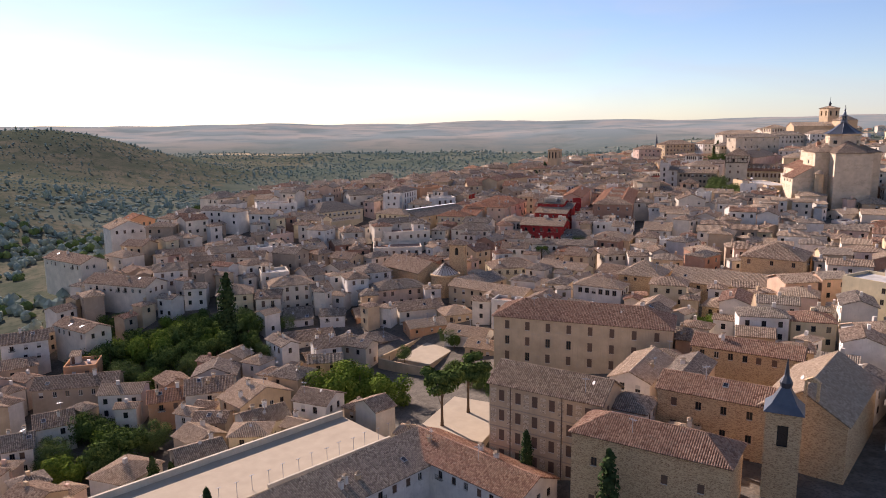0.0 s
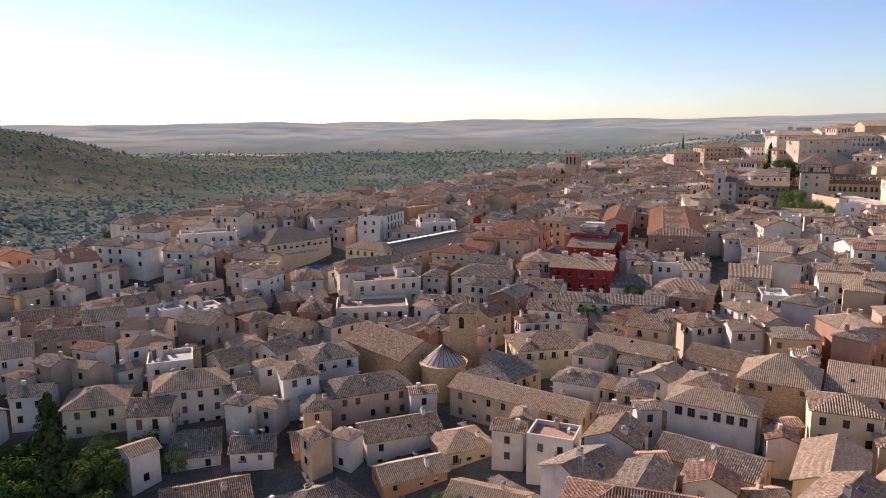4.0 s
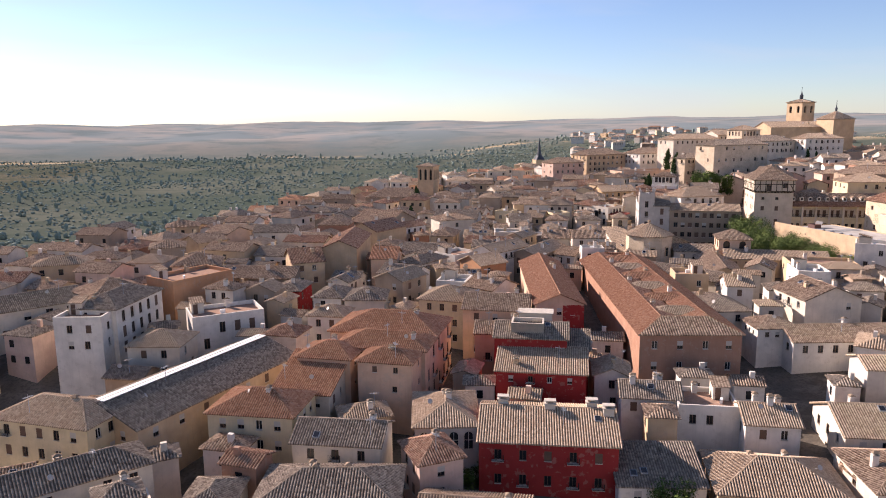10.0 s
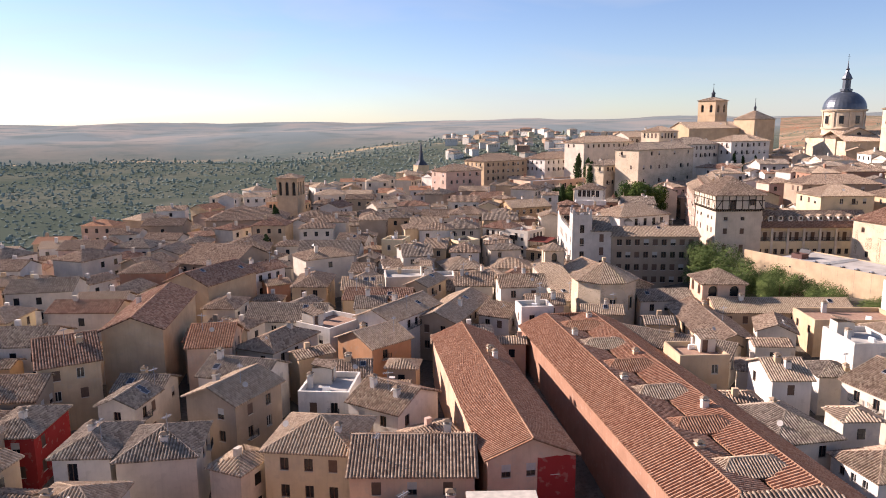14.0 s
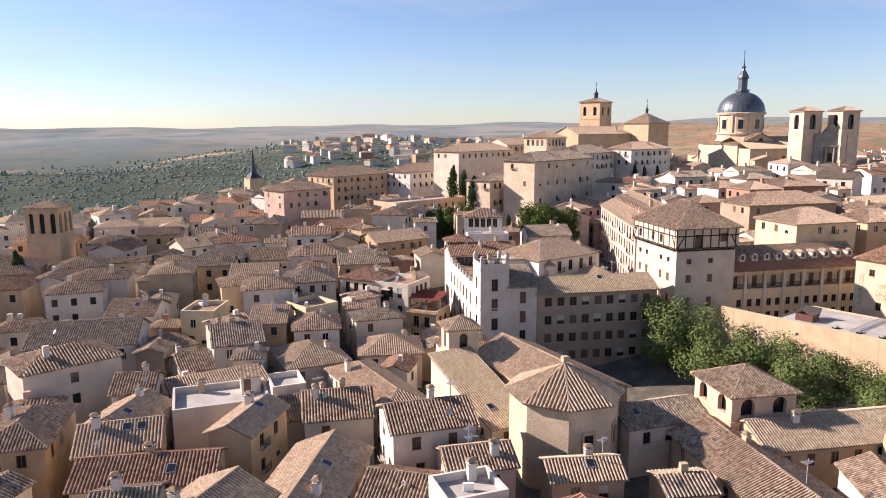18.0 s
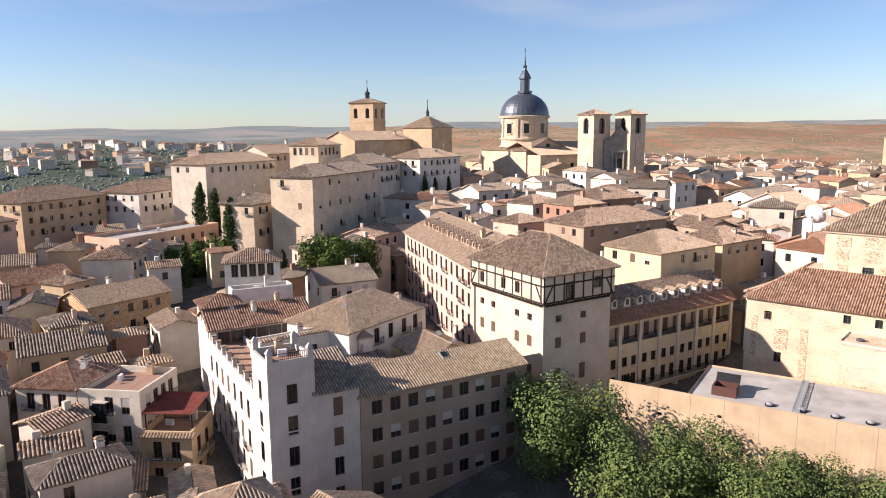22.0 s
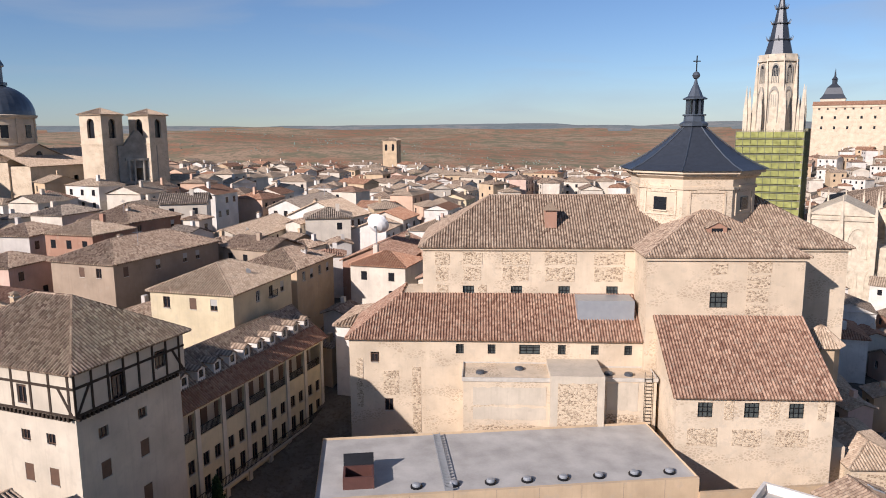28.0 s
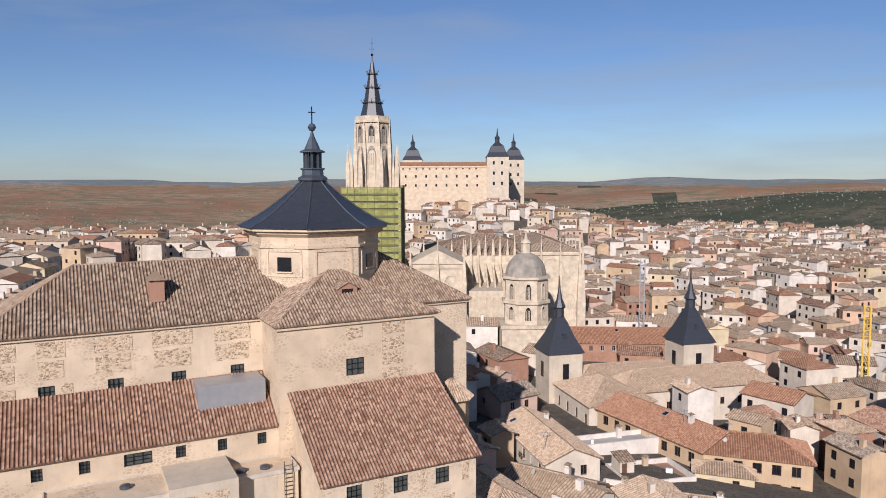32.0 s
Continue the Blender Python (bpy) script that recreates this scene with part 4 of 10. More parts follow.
def domed_church():
    """The big rendered church with the slate dome and the low roofs before it."""
    root = thing("domed_church", frame_of(186.8, 370.1, -99.2), "sand-coloured rendered church with an octagonal slate dome", "church")
    for cx, cy, w, d in ((0, 15, 52, 18), (8.6, 15, 18, 32), (-12, 3, 28, 8), (9, -5, 17, 11), (-30, 6, 10, 8), (-11, -3, 20, 6), (24, 0, 12, 14)):
        p = root.matrix_world @ Vector((cx, cy, 0))
        claim(p.x, p.y, w, d, -99.2)
    W = WALLS["sand"]
    wins = [(x + 25.7, 28.8, 1.4, 1.75) for x in (-20.1, -14.2, -8.4, -2.6)]
    rect_wall(root, -25.7, 6.6, 25.0, 23.4, 4, 35.6, W, front=wins, name="nave_wall")
    for x in (-20.1, -14.2, -8.4, -2.6):
        b = Build()
        church_window(b, 1.4, 1.75)
        part("window", b, root, "dark leaded window", at=pose(x, 6.6, 28.8))
    for x0, x1 in ((-24.2, -22.4), (-20.8, -18.4), (-16.0, -12.6), (-10.8, -7.0), (-4.9, -1.2)):
        panel(root, x0, x1, 33.2, 34.7, 6.6)
        panel(root, x0 + 0.1, x1 - 0.2, 31.2, 32.9, 6.6)
    panel(root, -24.0, -22.6, 28.4, 30.6, 6.6)
    panel(root, -18.9, -17.9, 28.4, 30.6, 6.6)
    moulding(root, -25.7, 6.6, 25.0, 23.4, 35.0, 35.45, 0.28, W)
    hip_roof(root, -25.7, 6.6, 25.0, 23.4, 35.6, 0.62, "brown", 0.5, name="nave_roof")
    # transept
    rect_wall(root, 0, 0, 17.2, 30, 4, 35.6, W, front=[(8.0, 29.6, 2.0, 1.8)], name="transept_wall")
    b = Build()
    church_window(b, 2.0, 1.8)
    part("window", b, root, at=pose(8.0, 0, 29.6))
    for k, (z0, z1) in enumerate(((33.6, 34.9), (31.9, 33.3), (30.3, 31.6), (28.9, 30.0))):
        panel(root, 11.0, 13.6 - 0.1 * k, z0, z1, 0)
    panel(root, 7.0, 8.8, 33.4, 34.6, 0)
    moulding(root, 0, 0, 17.2, 30, 35.0, 35.45, 0.28, W)
    hip_roof(root, 0, 0, 17.2, 30, 35.6, 0.5, "brown", 0.5, name="transept_roof")
    # drum and dome
    cx, cy = 8.6, 15.0
    b = Build()
    b.hull(octagon(7.7, 35, cx, cy), octagon(7.7, 43.7, cx, cy), W, False)
    part("drum", b, root)
    for (r0, z0), (r1, z1) in (((7.7, 43.4), (8.3, 43.8)), ((8.3, 43.804), (8.3, 44.1)), ((8.8, 44.104), (8.8, 44.45))):
        b = Build()
        b.hull(octagon(r0, z0, cx, cy), octagon(r1, z1, cx, cy), W)
        part("drum_cornice", b, root)
    b = Build()
    b.hull(octagon(7.9, 42.2, cx, cy), octagon(7.9, 42.5, cx, cy), W)
    part("string_course", b, root)
    for i in range(8):
        a = -math.pi / 2 + i * math.pi / 4
        b = Build()
        w = 2.2
        b.box(-w, -0.12, 3.0, -w + 0.22, 0, 5.6, W)
        b.box(w - 0.22, -0.12, 3.0, w, 0, 5.6, W)
        b.box(-w, -0.12, 5.6, w, 0, 5.82, W)
        b.box(-w * 0.6, -0.12, 5.82, w * 0.6, 0, 6.5, W)
        b.box(-w, -0.12, 2.8, w, 0, 3.0, W)
        if i % 2:
            b.box(-0.85, -0.16, 3.4, 0.85, -0.02, 5.0, GLASS)
            b.box(-1.0, -0.2, 3.25, 1.0, 0, 3.4, W)
        r = 7.7 * math.cos(math.pi / 8)
        part("drum_panel", b, root, at=pose(cx + r * math.cos(a), cy + r * math.sin(a), 36.2, 0, 0, math.degrees(a) + 90))
    rings = [(9.1, 44.45), (7.6, 45.1), (5.9, 46.1), (4.1, 47.4), (2.5, 48.7), (1.4, 49.7)]
    b = Build()
    for (r0, z0), (r1, z1) in zip(rings, rings[1:]):
        b.hull(octagon(r0, z0, cx, cy), octagon(r1, z1, cx, cy), SLATE, False, False)
    part("dome", b, root, "dark blue slate pyramid dome")
    for i in range(8):
        b = Build()
        for (r0, z0), (r1, z1) in zip(rings, rings[1:]):
            a = math.pi / 8 + i * math.pi / 4
            u = Vector((math.cos(a), math.sin(a), 0))
            n = Vector((-u.y, u.x, 0)) * 0.09
            p, q = Vector((cx, cy, z0)) + u * (r0 + 0.05), Vector((cx, cy, z1)) + u * (r1 + 0.05)
            up = Vector((0, 0, 0.13))
            b.face([p - n, p + up, q + up, q - n], LEAD)
            b.face([p + up, p + n, q + n, q + up], LEAD)
        part("dome_rib", b, root)
    b = Build()
    b.lathe([(1.4, 49.6), (1.75, 49.8), (1.75, 50.1), (1.3, 50.4), (1.25, 51.0), (1.45, 51.1), (1.45, 51.25)], LEAD, 8, cx, cy, math.pi / 8)
    b.lathe([(0.55, 51.2), (0.55, 53.1)], GLASS, 8, cx, cy, math.pi / 8)
    b.lathe([(1.5, 53.1), (1.5, 53.25), (0.95, 53.5), (0.6, 54.3), (0.25, 55.1), (0.12, 55.7)], LEAD, 8, cx, cy, math.pi / 8)
    part("lantern", b, root, "grey lead lantern")
    post = Build()
    post.box(-0.12, -0.12, 0, 0.12, 0.12, 1.9, LEAD)
    post = post.mesh("lantern_post")
    for q in octagon(0.95, 51.2, cx, cy):
        part("lantern_post", post, root, at=pose(*q))
    b = Build()
    b.lathe([(0.05, 55.6), (0.35, 55.75), (0.5, 56.1), (0.35, 56.45), (0.05, 56.6)], LEAD, 12, cx, cy)
    cross(b, cx, cy, 56.55, 2.0)
    part("finial", b, root)
    # aisle with its tiled lean-to
    hs = [(x + 25, 23.7, w, 1.15) for x, w in ((-21.0, 0.9), (-17.3, 0.9), (-12.9, 2.4), (-9.2, 0.9), (-5.4, 0.9), (-1.6, 0.9))]
    rect_wall(root, -25, 0.8, 0, 6.6, 4, 25.6, W, front=hs, name="aisle_wall", cap=False)
    for x, w in ((-21.0, 0.9), (-17.3, 0.9), (-12.9, 2.4), (-9.2, 0.9), (-5.4, 0.9), (-1.6, 0.9)):
        b = Build()
        church_window(b, w, 1.15)
        part("window", b, root, at=pose(x, 0.8, 23.7))
    kz = (29.5 - 25.6) / 5.8
    ze = 25.6 - 0.4 * kz
    for pts in ([(-34.4, 0.4, ze), (0.4, 0.4, ze), (0.4, 6.6, 29.5), (-28.2, 6.6, 29.5)], [(-34.4, 12.4, ze), (-34.4, 0.4, ze), (-28.2, 6.6, 29.5), (-28.2, 12.4, 29.5)]):
        b = Build()
        b.tiles = Build()
        b.slope(pts, TILES["red"], 0.33)
        part("aisle_roof", b, root)
    b = Build()
    b.box(-28.19, 6.61, 25.6, -25.71, 12.39, 29.5, W)
    part("corner_attic", b, root)
    rect_wall(root, -34, 0.82, -25.002, 12, 4, 25.6, W, front=[(3.0, 22.6, 1.0, 1.2), (4.6, 16.6, 1.0, 1.5)], name="corner_wall")
    put_window(root, -31.0, 0.82, 22.6, 0, "s", 0)
    put_window(root, -29.4, 0.82, 16.6, 0, "m", 0)
    for x0, x1, z0, z1 in ((-33.2, -32.4, 17, 23), (-30.0, -28.2, 18.5, 21.5), (-26.6, -25.6, 12, 22)):
        panel(root, x0, x1, z0, z1, 0.82)
    b = Build()
    b.box(-7.2, 3.0, 27.2, -0.6, 6.4, 29.6, METALSHEET)
    part("roof_light", b, root, "grey sheet-metal box on the aisle roof")
    # annexes in front of the aisle
    rect_wall(root, -20.5, -4.5, -11.0, 0.75, 4, 22.6, W, front=[(0.8, 14.0, 0.5, 1.6)], name="annexe_wall")
    panel(root, -19.2, -11.6, 14.5, 17.2, -4.5)
    panel(root, -19.4, -11.4, 19.6, 21.6, -4.5, "white_panel", WALLS["stone"])
    panel(root, -19.4, -11.4, 17.9, 19.3, -4.5, "white_panel", WALLS["stone"])
    moulding(root, -20.5, -4.5, -11.0, 0.75, 22.3, 22.75, 0.12, SILL, "coping")
    rect_wall(root, -11.0, -5.2, -5.2, 0.75, 4, 23.2, WALLS["stone"], name="annexe_wall")
    panel(root, -10.2, -6.0, 17.0, 22.4, -5.2)
    rect_wall(root, -5.2, -3.2, 0.8, 0.75, 4, 22.2, W, name="annexe_wall")
    panel(root, -4.6, -1.2, 18.6, 21.8, -3.2, "white_panel", WALLS["stone"])
    panel(root, -4.6, -1.2, 15.6, 18.2, -3.2)
    moulding(root, -5.2, -3.2, 0.8, 0.75, 22.0, 22.4, 0.12, SILL, "coping")
    for x, y in ((-18.6, -2.8), (-14.2, -1.4), (-4.2, -1.6), (-2.0, -1.8)):
        b = Build()
        b.lathe([(0.5, 0), (0.5, 0.22), (0.42, 0.3), (0.1, 0.36)], LEAD, 12)
        part("roof_vent", b, root, at=pose(x, y, 22.62 if x < -10 else 22.22))
    b = Build()
    for s in (-0.4, 0.4):
        b.box(-0.2 + s, -3.45, 14, -0.15 + s, -3.4, 23.2, IRON)
    z = 14.3
    while z < 23:
        b.box(-0.6, -3.44, z, 0.25, -3.40, z + 0.05, IRON)
        z += 0.4
    part("ladder", b, root)
    # the low block with the broad lean-to roof
    rect_wall(root, 1.2, -9.6, 16.8, -0.004, 4, 22.9, W, front=[(x, 20.6, 1.5, 1.6) for x in (2.9, 7.5, 11.9)], name="sacristy_wall", cap=False)
    for side, x in ((-1, 1.2), (1, 16.8)):
        b = Build()
        tri = [(x, -9.6, 22.9), (x, -0.01, 22.9), (x, -0.01, 28.5)]
        b.face(tri if side > 0 else tri[::-1], W)
        part("gable_wall", b, root)
    for x in (2.9, 7.5, 11.9):
        b = Build()
        church_window(b, 1.5, 1.6)
        part("window", b, root, at=pose(1.2 + x, -9.6, 20.6))
    lean_roof(root, 1.2, 16.8, -9.6, 22.9, -0.01, 28.6, "red", name="sacristy_roof")
    for x0, x1 in ((2.4, 5.4), (6.9, 9.8), (11.2, 14.4)):
        panel(root, x0, x1, 17.6, 19.4, -9.6)
    for x0, x1 in ((6.0, 6.9), (10.6, 11.4), (15.2, 16.0)):
        panel(root, x0, x1, 20.4, 22.4, -9.6)
    # round turret
    b = Build()
    b.hull(octagon(2.0, 6, 20.2, 1.6), octagon(2.0, 25.2, 20.2, 1.6), WALLS["ochre"], False)
    part("turret", b, root)
    b = Build()
    ring = octagon(2.5, 25.1, 20.2, 1.6)
    for i in range(8):
        j = (i + 1) % 8
        b.slope([ring[i], ring[j], (20.2, 1.6, 27.3)], TILES["sand"], 0.3, 0.1)
    part("turret_roof", b, root)
    # dormers, chimneys and roof vents
    b = Build()
    b.box(-10.6, 9.0, 37.4, -9.2, 11.0, 39.6, WALLS["brick"])
    b.hull([(-10.8, 8.7, 39.6), (-9.0, 8.7, 39.6), (-9.0, 11.3, 39.6), (-10.8, 11.3, 39.6)], [(-9.95, 9.9, 40.5), (-9.85, 9.9, 40.5), (-9.85, 10.0, 40.5), (-9.95, 10.0, 40.5)], TILES["brown"])
    part("roof_dormer", b, root)
    part("roof_dormer", dormer_mesh(2.2, 0.8, 2.4, TILES["brown"], WALLS["brick"]), root, at=pose(8.6, 3.6, 37.4))
    rect_wall(root, 16.8, -7.0, 19.5, 2, 3, 16.5, W, name="yard_wall")
    rect_wall(root, 19.5, -8.5, 26, 4, 3, 15.0, W, name="yard_wall")
    panel(root, 20.4, 25.2, 11.0, 14.2, -8.5)
    hip_roof(root, 19.5, -8.5, 26, 4, 15.0, 0.4, "sand")
    return root


def church_window(b, w, h):
    b.face([(-w / 2, 0.26, 0), (w / 2, 0.26, 0), (w / 2, 0.26, h), (-w / 2, 0.26, h)], LEADED)
    t = 0.05
    gu, gv = (w - t) / 3, (h - t) / 3
    b.facade((-w / 2, 0.16, 0), (1, 0, 0), w, 0, h, [(t + gu * i, gu * (i + 1), t + gv * j, gv * (j + 1)) for i in range(3) for j in range(3)], IRON, 0.05)


def flat_hall():
    """The long flat-roofed hall with the ochre wall before the church."""
    root = thing("flat_roofed_hall", frame_of(176.2, 393.6, -90), "long ochre hall with a pale flat roof", "building")
    claim(176.2, 393.6, 45, 13.5, -90)
    claim(173.5, 364, 17, 8, -90)
    b = Build()
    W, D = 22.3, 6.4
    b.facade((-W, -D, 0), (1, 0, 0), 2 * W, 4, 17.5, [(6, 8.6, 6.5, 9.2)], WALLS["ochre"], 0.3)
    b.facade((W, -D, 0), (0, 1, 0), 2 * D, 4, 17.8, [], WALLS["ochre"])
    b.facade((W, D, 0), (-1, 0, 0), W - (-12.6), 4, 17.8, [], WALLS["ochre"])
    b.facade((-12.6, D, 0), (0, -1, 0), 2 * D, 4, 17.8, [], WALLS["ochre"])
    b.box(-W, -D - 0.003, 17.5, W - 0.004, -D + 0.35, 17.8, WALLS["ochre"])
    part("wall", b, root)
    b = Build()
    b.box(-12.6, -D + 0.36, 17.2, W - 0.01, D - 0.01, 17.55, GRAVEL)
    part("roof_slab", b, root, "pale grey gravelled flat roof")
    for k in range(8):
        c = Build()
        c.lathe([(0.55, 0), (0.55, 0.14), (0.5, 0.16)], IRON, 14)
        vent = part("roof_vent", c, root, "dark-rimmed domed roof vent", at=pose(-3.6 + 3.4 * k, -4.6, 17.55))
        c = Build()
        c.lathe([(0.4, 0.16), (0.4, 0.3), (0.3, 0.4), (0.1, 0.44)], METALSHEET, 14)
        part("cap", c, vent)
    c = Build()
    for x0, y0, x1, y1 in ((-10.2, -4.4, -7.4, -4.2), (-10.2, -2.2, -7.4, -2.0), (-10.2, -4.2, -10.0, -2.2), (-7.6, -4.2, -7.4, -2.2)):
        c.box(x0, y0, 17.55, x1, y1, 18.7, OXIDE)
    # black sheet laid on the slab to stand for the shaded shaft
    c.box(-10.0, -4.2, 17.56, -7.6, -2.2, 17.6, IRON)
    hatch = part("roof_hatch", c, root, "open dark red boxed roof hatch")
    c = Build()
    c.hull([(-10.2, -1.95, 18.4), (-7.4, -1.95, 18.4), (-7.4, -1.85, 18.4), (-10.2, -1.85, 18.4)], [(-10.2, -1.2, 19.5), (-7.4, -1.2, 19.5), (-7.4, -1.1, 19.5), (-10.2, -1.1, 19.5)], IRON)
    part("lid", c, hatch)
    for k in range(11):
        b = Build()
        b.box(-20.0 + 3.9 * k, -D - 0.012, 4, -19.95 + 3.9 * k, -D - 0.004, 17.78, WALLS["brown"])
        part("panel_joint", b, root)
    for x, z in ((-16.0, 14.5), (-9.5, 11.2), (-9.0, 15.6), (2.0, 11.0)):
        b = Build()
        b.box(x, -D - 0.05, z, x + 0.45, -D - 0.002, z + 0.3, IRON)
        part("wall_spout", b, root)
    b = Build()
    b.box(4.0, -D - 0.06, 8.2, W, -D - 0.002, 10.4, BLUECOURT)
    b.box(4.0, -D - 0.08, 10.4, W, -D - 0.002, 10.55, WHITE)
    part("painted_strip", b, root, "blue painted strip at the wall's foot")
    c = Build()
    for s in (-0.35, 0.35):
        c.box(-0.8 + s, -5.8, 17.9, -0.75 + s, 6.0, 17.96, METALSHEET)
    y = -5.8
    while y < 6:
        c.box(-1.15, y, 17.56, -0.4, y + 0.05, 17.96, METALSHEET)
        y += 0.6
    part("roof_walkway", c, root)
    b = Build()
    b.box(W, -D - 0.2, 3, W + 15.5, -D + 0.15, 16.4, WALLS["ochre"])
    part("yard_wall", b, root)
    return root


def timber_tower():
    """The white tower house with the half-timbered top storey."""
    w, d, z = 16.3, 12.0, 31.0
    x, y = 177.4, 429.2
    root = thing("half_timbered_tower_house", frame_of(x, y, -116.6), "pale tower house with a half-timbered top storey", "building")
    claim(x, y, w, d, -116.6)
    rows_f = [(c, s, 1.0, h) for s, h in ((24.2, 0.9), (20.6, 1.5), (16.6, 1.5), (12.0, 2.0)) for c in (2.2, 5.0, 10.6, 13.4)]
    rows_r = [(c, s, 1.05, h) for s, h in ((24.2, 0.9), (20.6, 1.5), (15.6, 2.2), (11.4, 1.6)) for c in (2.6, 7.0)]
    rect_wall(root, -w / 2, -d / 2, w / 2, d / 2, 4, 26.6, WALLS["stone"], front=rows_f, right=rows_r)
    for c, s, a, h in rows_f:
        put_window(root, -w / 2 + c, -d / 2, s, 0, "s" if h < 1.2 else "m" if h < 1.8 else "t", 3 if h > 1.2 else 0)
    for c, s, a, h in rows_r:
        put_window(root, w / 2, -d / 2 + c, s, 90, "s" if h < 1.2 else "m" if h < 1.8 else "t", 3 if h > 1.2 else 0)
    o = 0.35
    tops = [(3.0, 27.6, 1.05, 1.6), (8.2, 27.6, 1.05, 1.6), (11.4, 27.6, 1.05, 1.6)]
    topr = [(4.6, 27.0, 1.6, 2.6), (9.6, 28.2, 1.4, 1.6)]
    rect_wall(root, -w / 2 - o, -d / 2 - o, w / 2 + o, d / 2 + o, 26.95, z, WALLS["stone"], front=tops, right=topr, name="timbered_storey")
    for c, s, a, h in tops:
        put_window(root, -w / 2 - o + c, -d / 2 - o, s, 0, "m", 0)
    for c, s, a, h in topr:
        put_window(root, w / 2 + o, -d / 2 - o + c, s, 90, "t" if h > 2 else "m", 0)
    b = Build()
    for k in range(int(w / 0.45)):
        b.box(-w / 2 + 0.45 * k, -d / 2 - o - 0.05, 26.6, -w / 2 + 0.45 * k + 0.22, -d / 2, 26.94, TIMBER)
    for k in range(int(d / 0.45)):
        b.box(w / 2, -d / 2 + 0.45 * k, 26.6, w / 2 + o + 0.05, -d / 2 + 0.45 * k + 0.22, 26.94, TIMBER)
    tagged(part("joist_ends", b, root), kind="stuff")
    f = -d / 2 - o - 0.06
    g = w / 2 + o + 0.06

    def beam_f(u0, z0, u1, z1, t=0.11):
        c = Build()
        n = Vector((-(z1 - z0), 0, u1 - u0)).normalized() * t
        p, q = Vector((-w / 2 - o + u0, f, z0)), Vector((-w / 2 - o + u1, f, z1))
        a = [p - n, q - n, q + n, p + n]
        back = [Vector((v.x, f + 0.055, v.z)) for v in a]
        c.face(a, TIMBER)
        for i in range(4):
            c.face([a[i], back[i], back[(i + 1) % 4], a[(i + 1) % 4]], TIMBER)
        part("timber_beam", c, root)

    def beam_r(u0, z0, u1, z1, t=0.11):
        c = Build()
        n = Vector((0, -(z1 - z0), u1 - u0)).normalized() * t
        p, q = Vector((g, -d / 2 - o + u0, z0)), Vector((g, -d / 2 - o + u1, z1))
        a = [p - n, q - n, q + n, p + n]
        back = [Vector((g - 0.055, v.y, v.z)) for v in a]
        c.face(a, TIMBER)
        for i in range(4):
            c.face([a[i], back[i], back[(i + 1) % 4], a[(i + 1) % 4]], TIMBER)
        part("timber_beam", c, root)
    for bm_, L in ((beam_f, w + 2 * o), (beam_r, d + 2 * o)):
        for zz in (27.1, 29.4, 30.85):
            bm_(0, zz, L, zz)
        u = 0.12
        while u < L:
            bm_(u, 27.1, u, 30.9)
            u += 1.7 if bm_ is beam_r else 2.05
        bm_(0.3, 27.2, 1.6, 29.4)
        bm_(L - 0.3, 27.2, L - 1.6, 29.4)
    hip_roof(root, -w / 2 - o, -d / 2 - o, w / 2 + o, d / 2 + o, z, 0.62, "brown", 0.55)
    rail(root, w / 2 + 0.7 - 1.0, w / 2 + 0.7, -1.0, 15.5, 1.0)
    return root


def hotel():
    """The long pinkish block with a row of dormers on its roof."""
    w, d, z = 42.0, 15.0, 29.0
    root = house(194.7, 449.9, w, d, -131.0, z, "G", "pink", 5, "sand", "long_hotel", "long pinkish-rendered block with balconies and roof dormers", "building", "",
                 size="t", step=3.0, storey=3.3, full=True, chimneys=0, styles=(0, 4, 4, 0), pitch=0.5, foot=8.0)
    H = z - 8.0
    me = dormer_mesh(1.3, 1.0, 2.6, TILES["brown"], WALLS["pink"])
    for k in range(12):
        part("dormer", me, root, at=pose(-16.5 + 2.9 * k, -d / 2 + 3.0, H + 1.75))
    b = Build()
    b.box(-w / 2, -d / 2 - 0.25, H - 0.35, w / 2, -d / 2 - 0.003, H - 0.05, WALLS["cream"])
    part("cornice", b, root)
    for cx, cy in ((-8, 1.5), (-6.5, 1.6), (-5, 1.4), (10, -2), (16, 2)):
        part("chimney", CHIMNEYS[0], root, at=pose(cx, cy, H + 3.2))
    return root


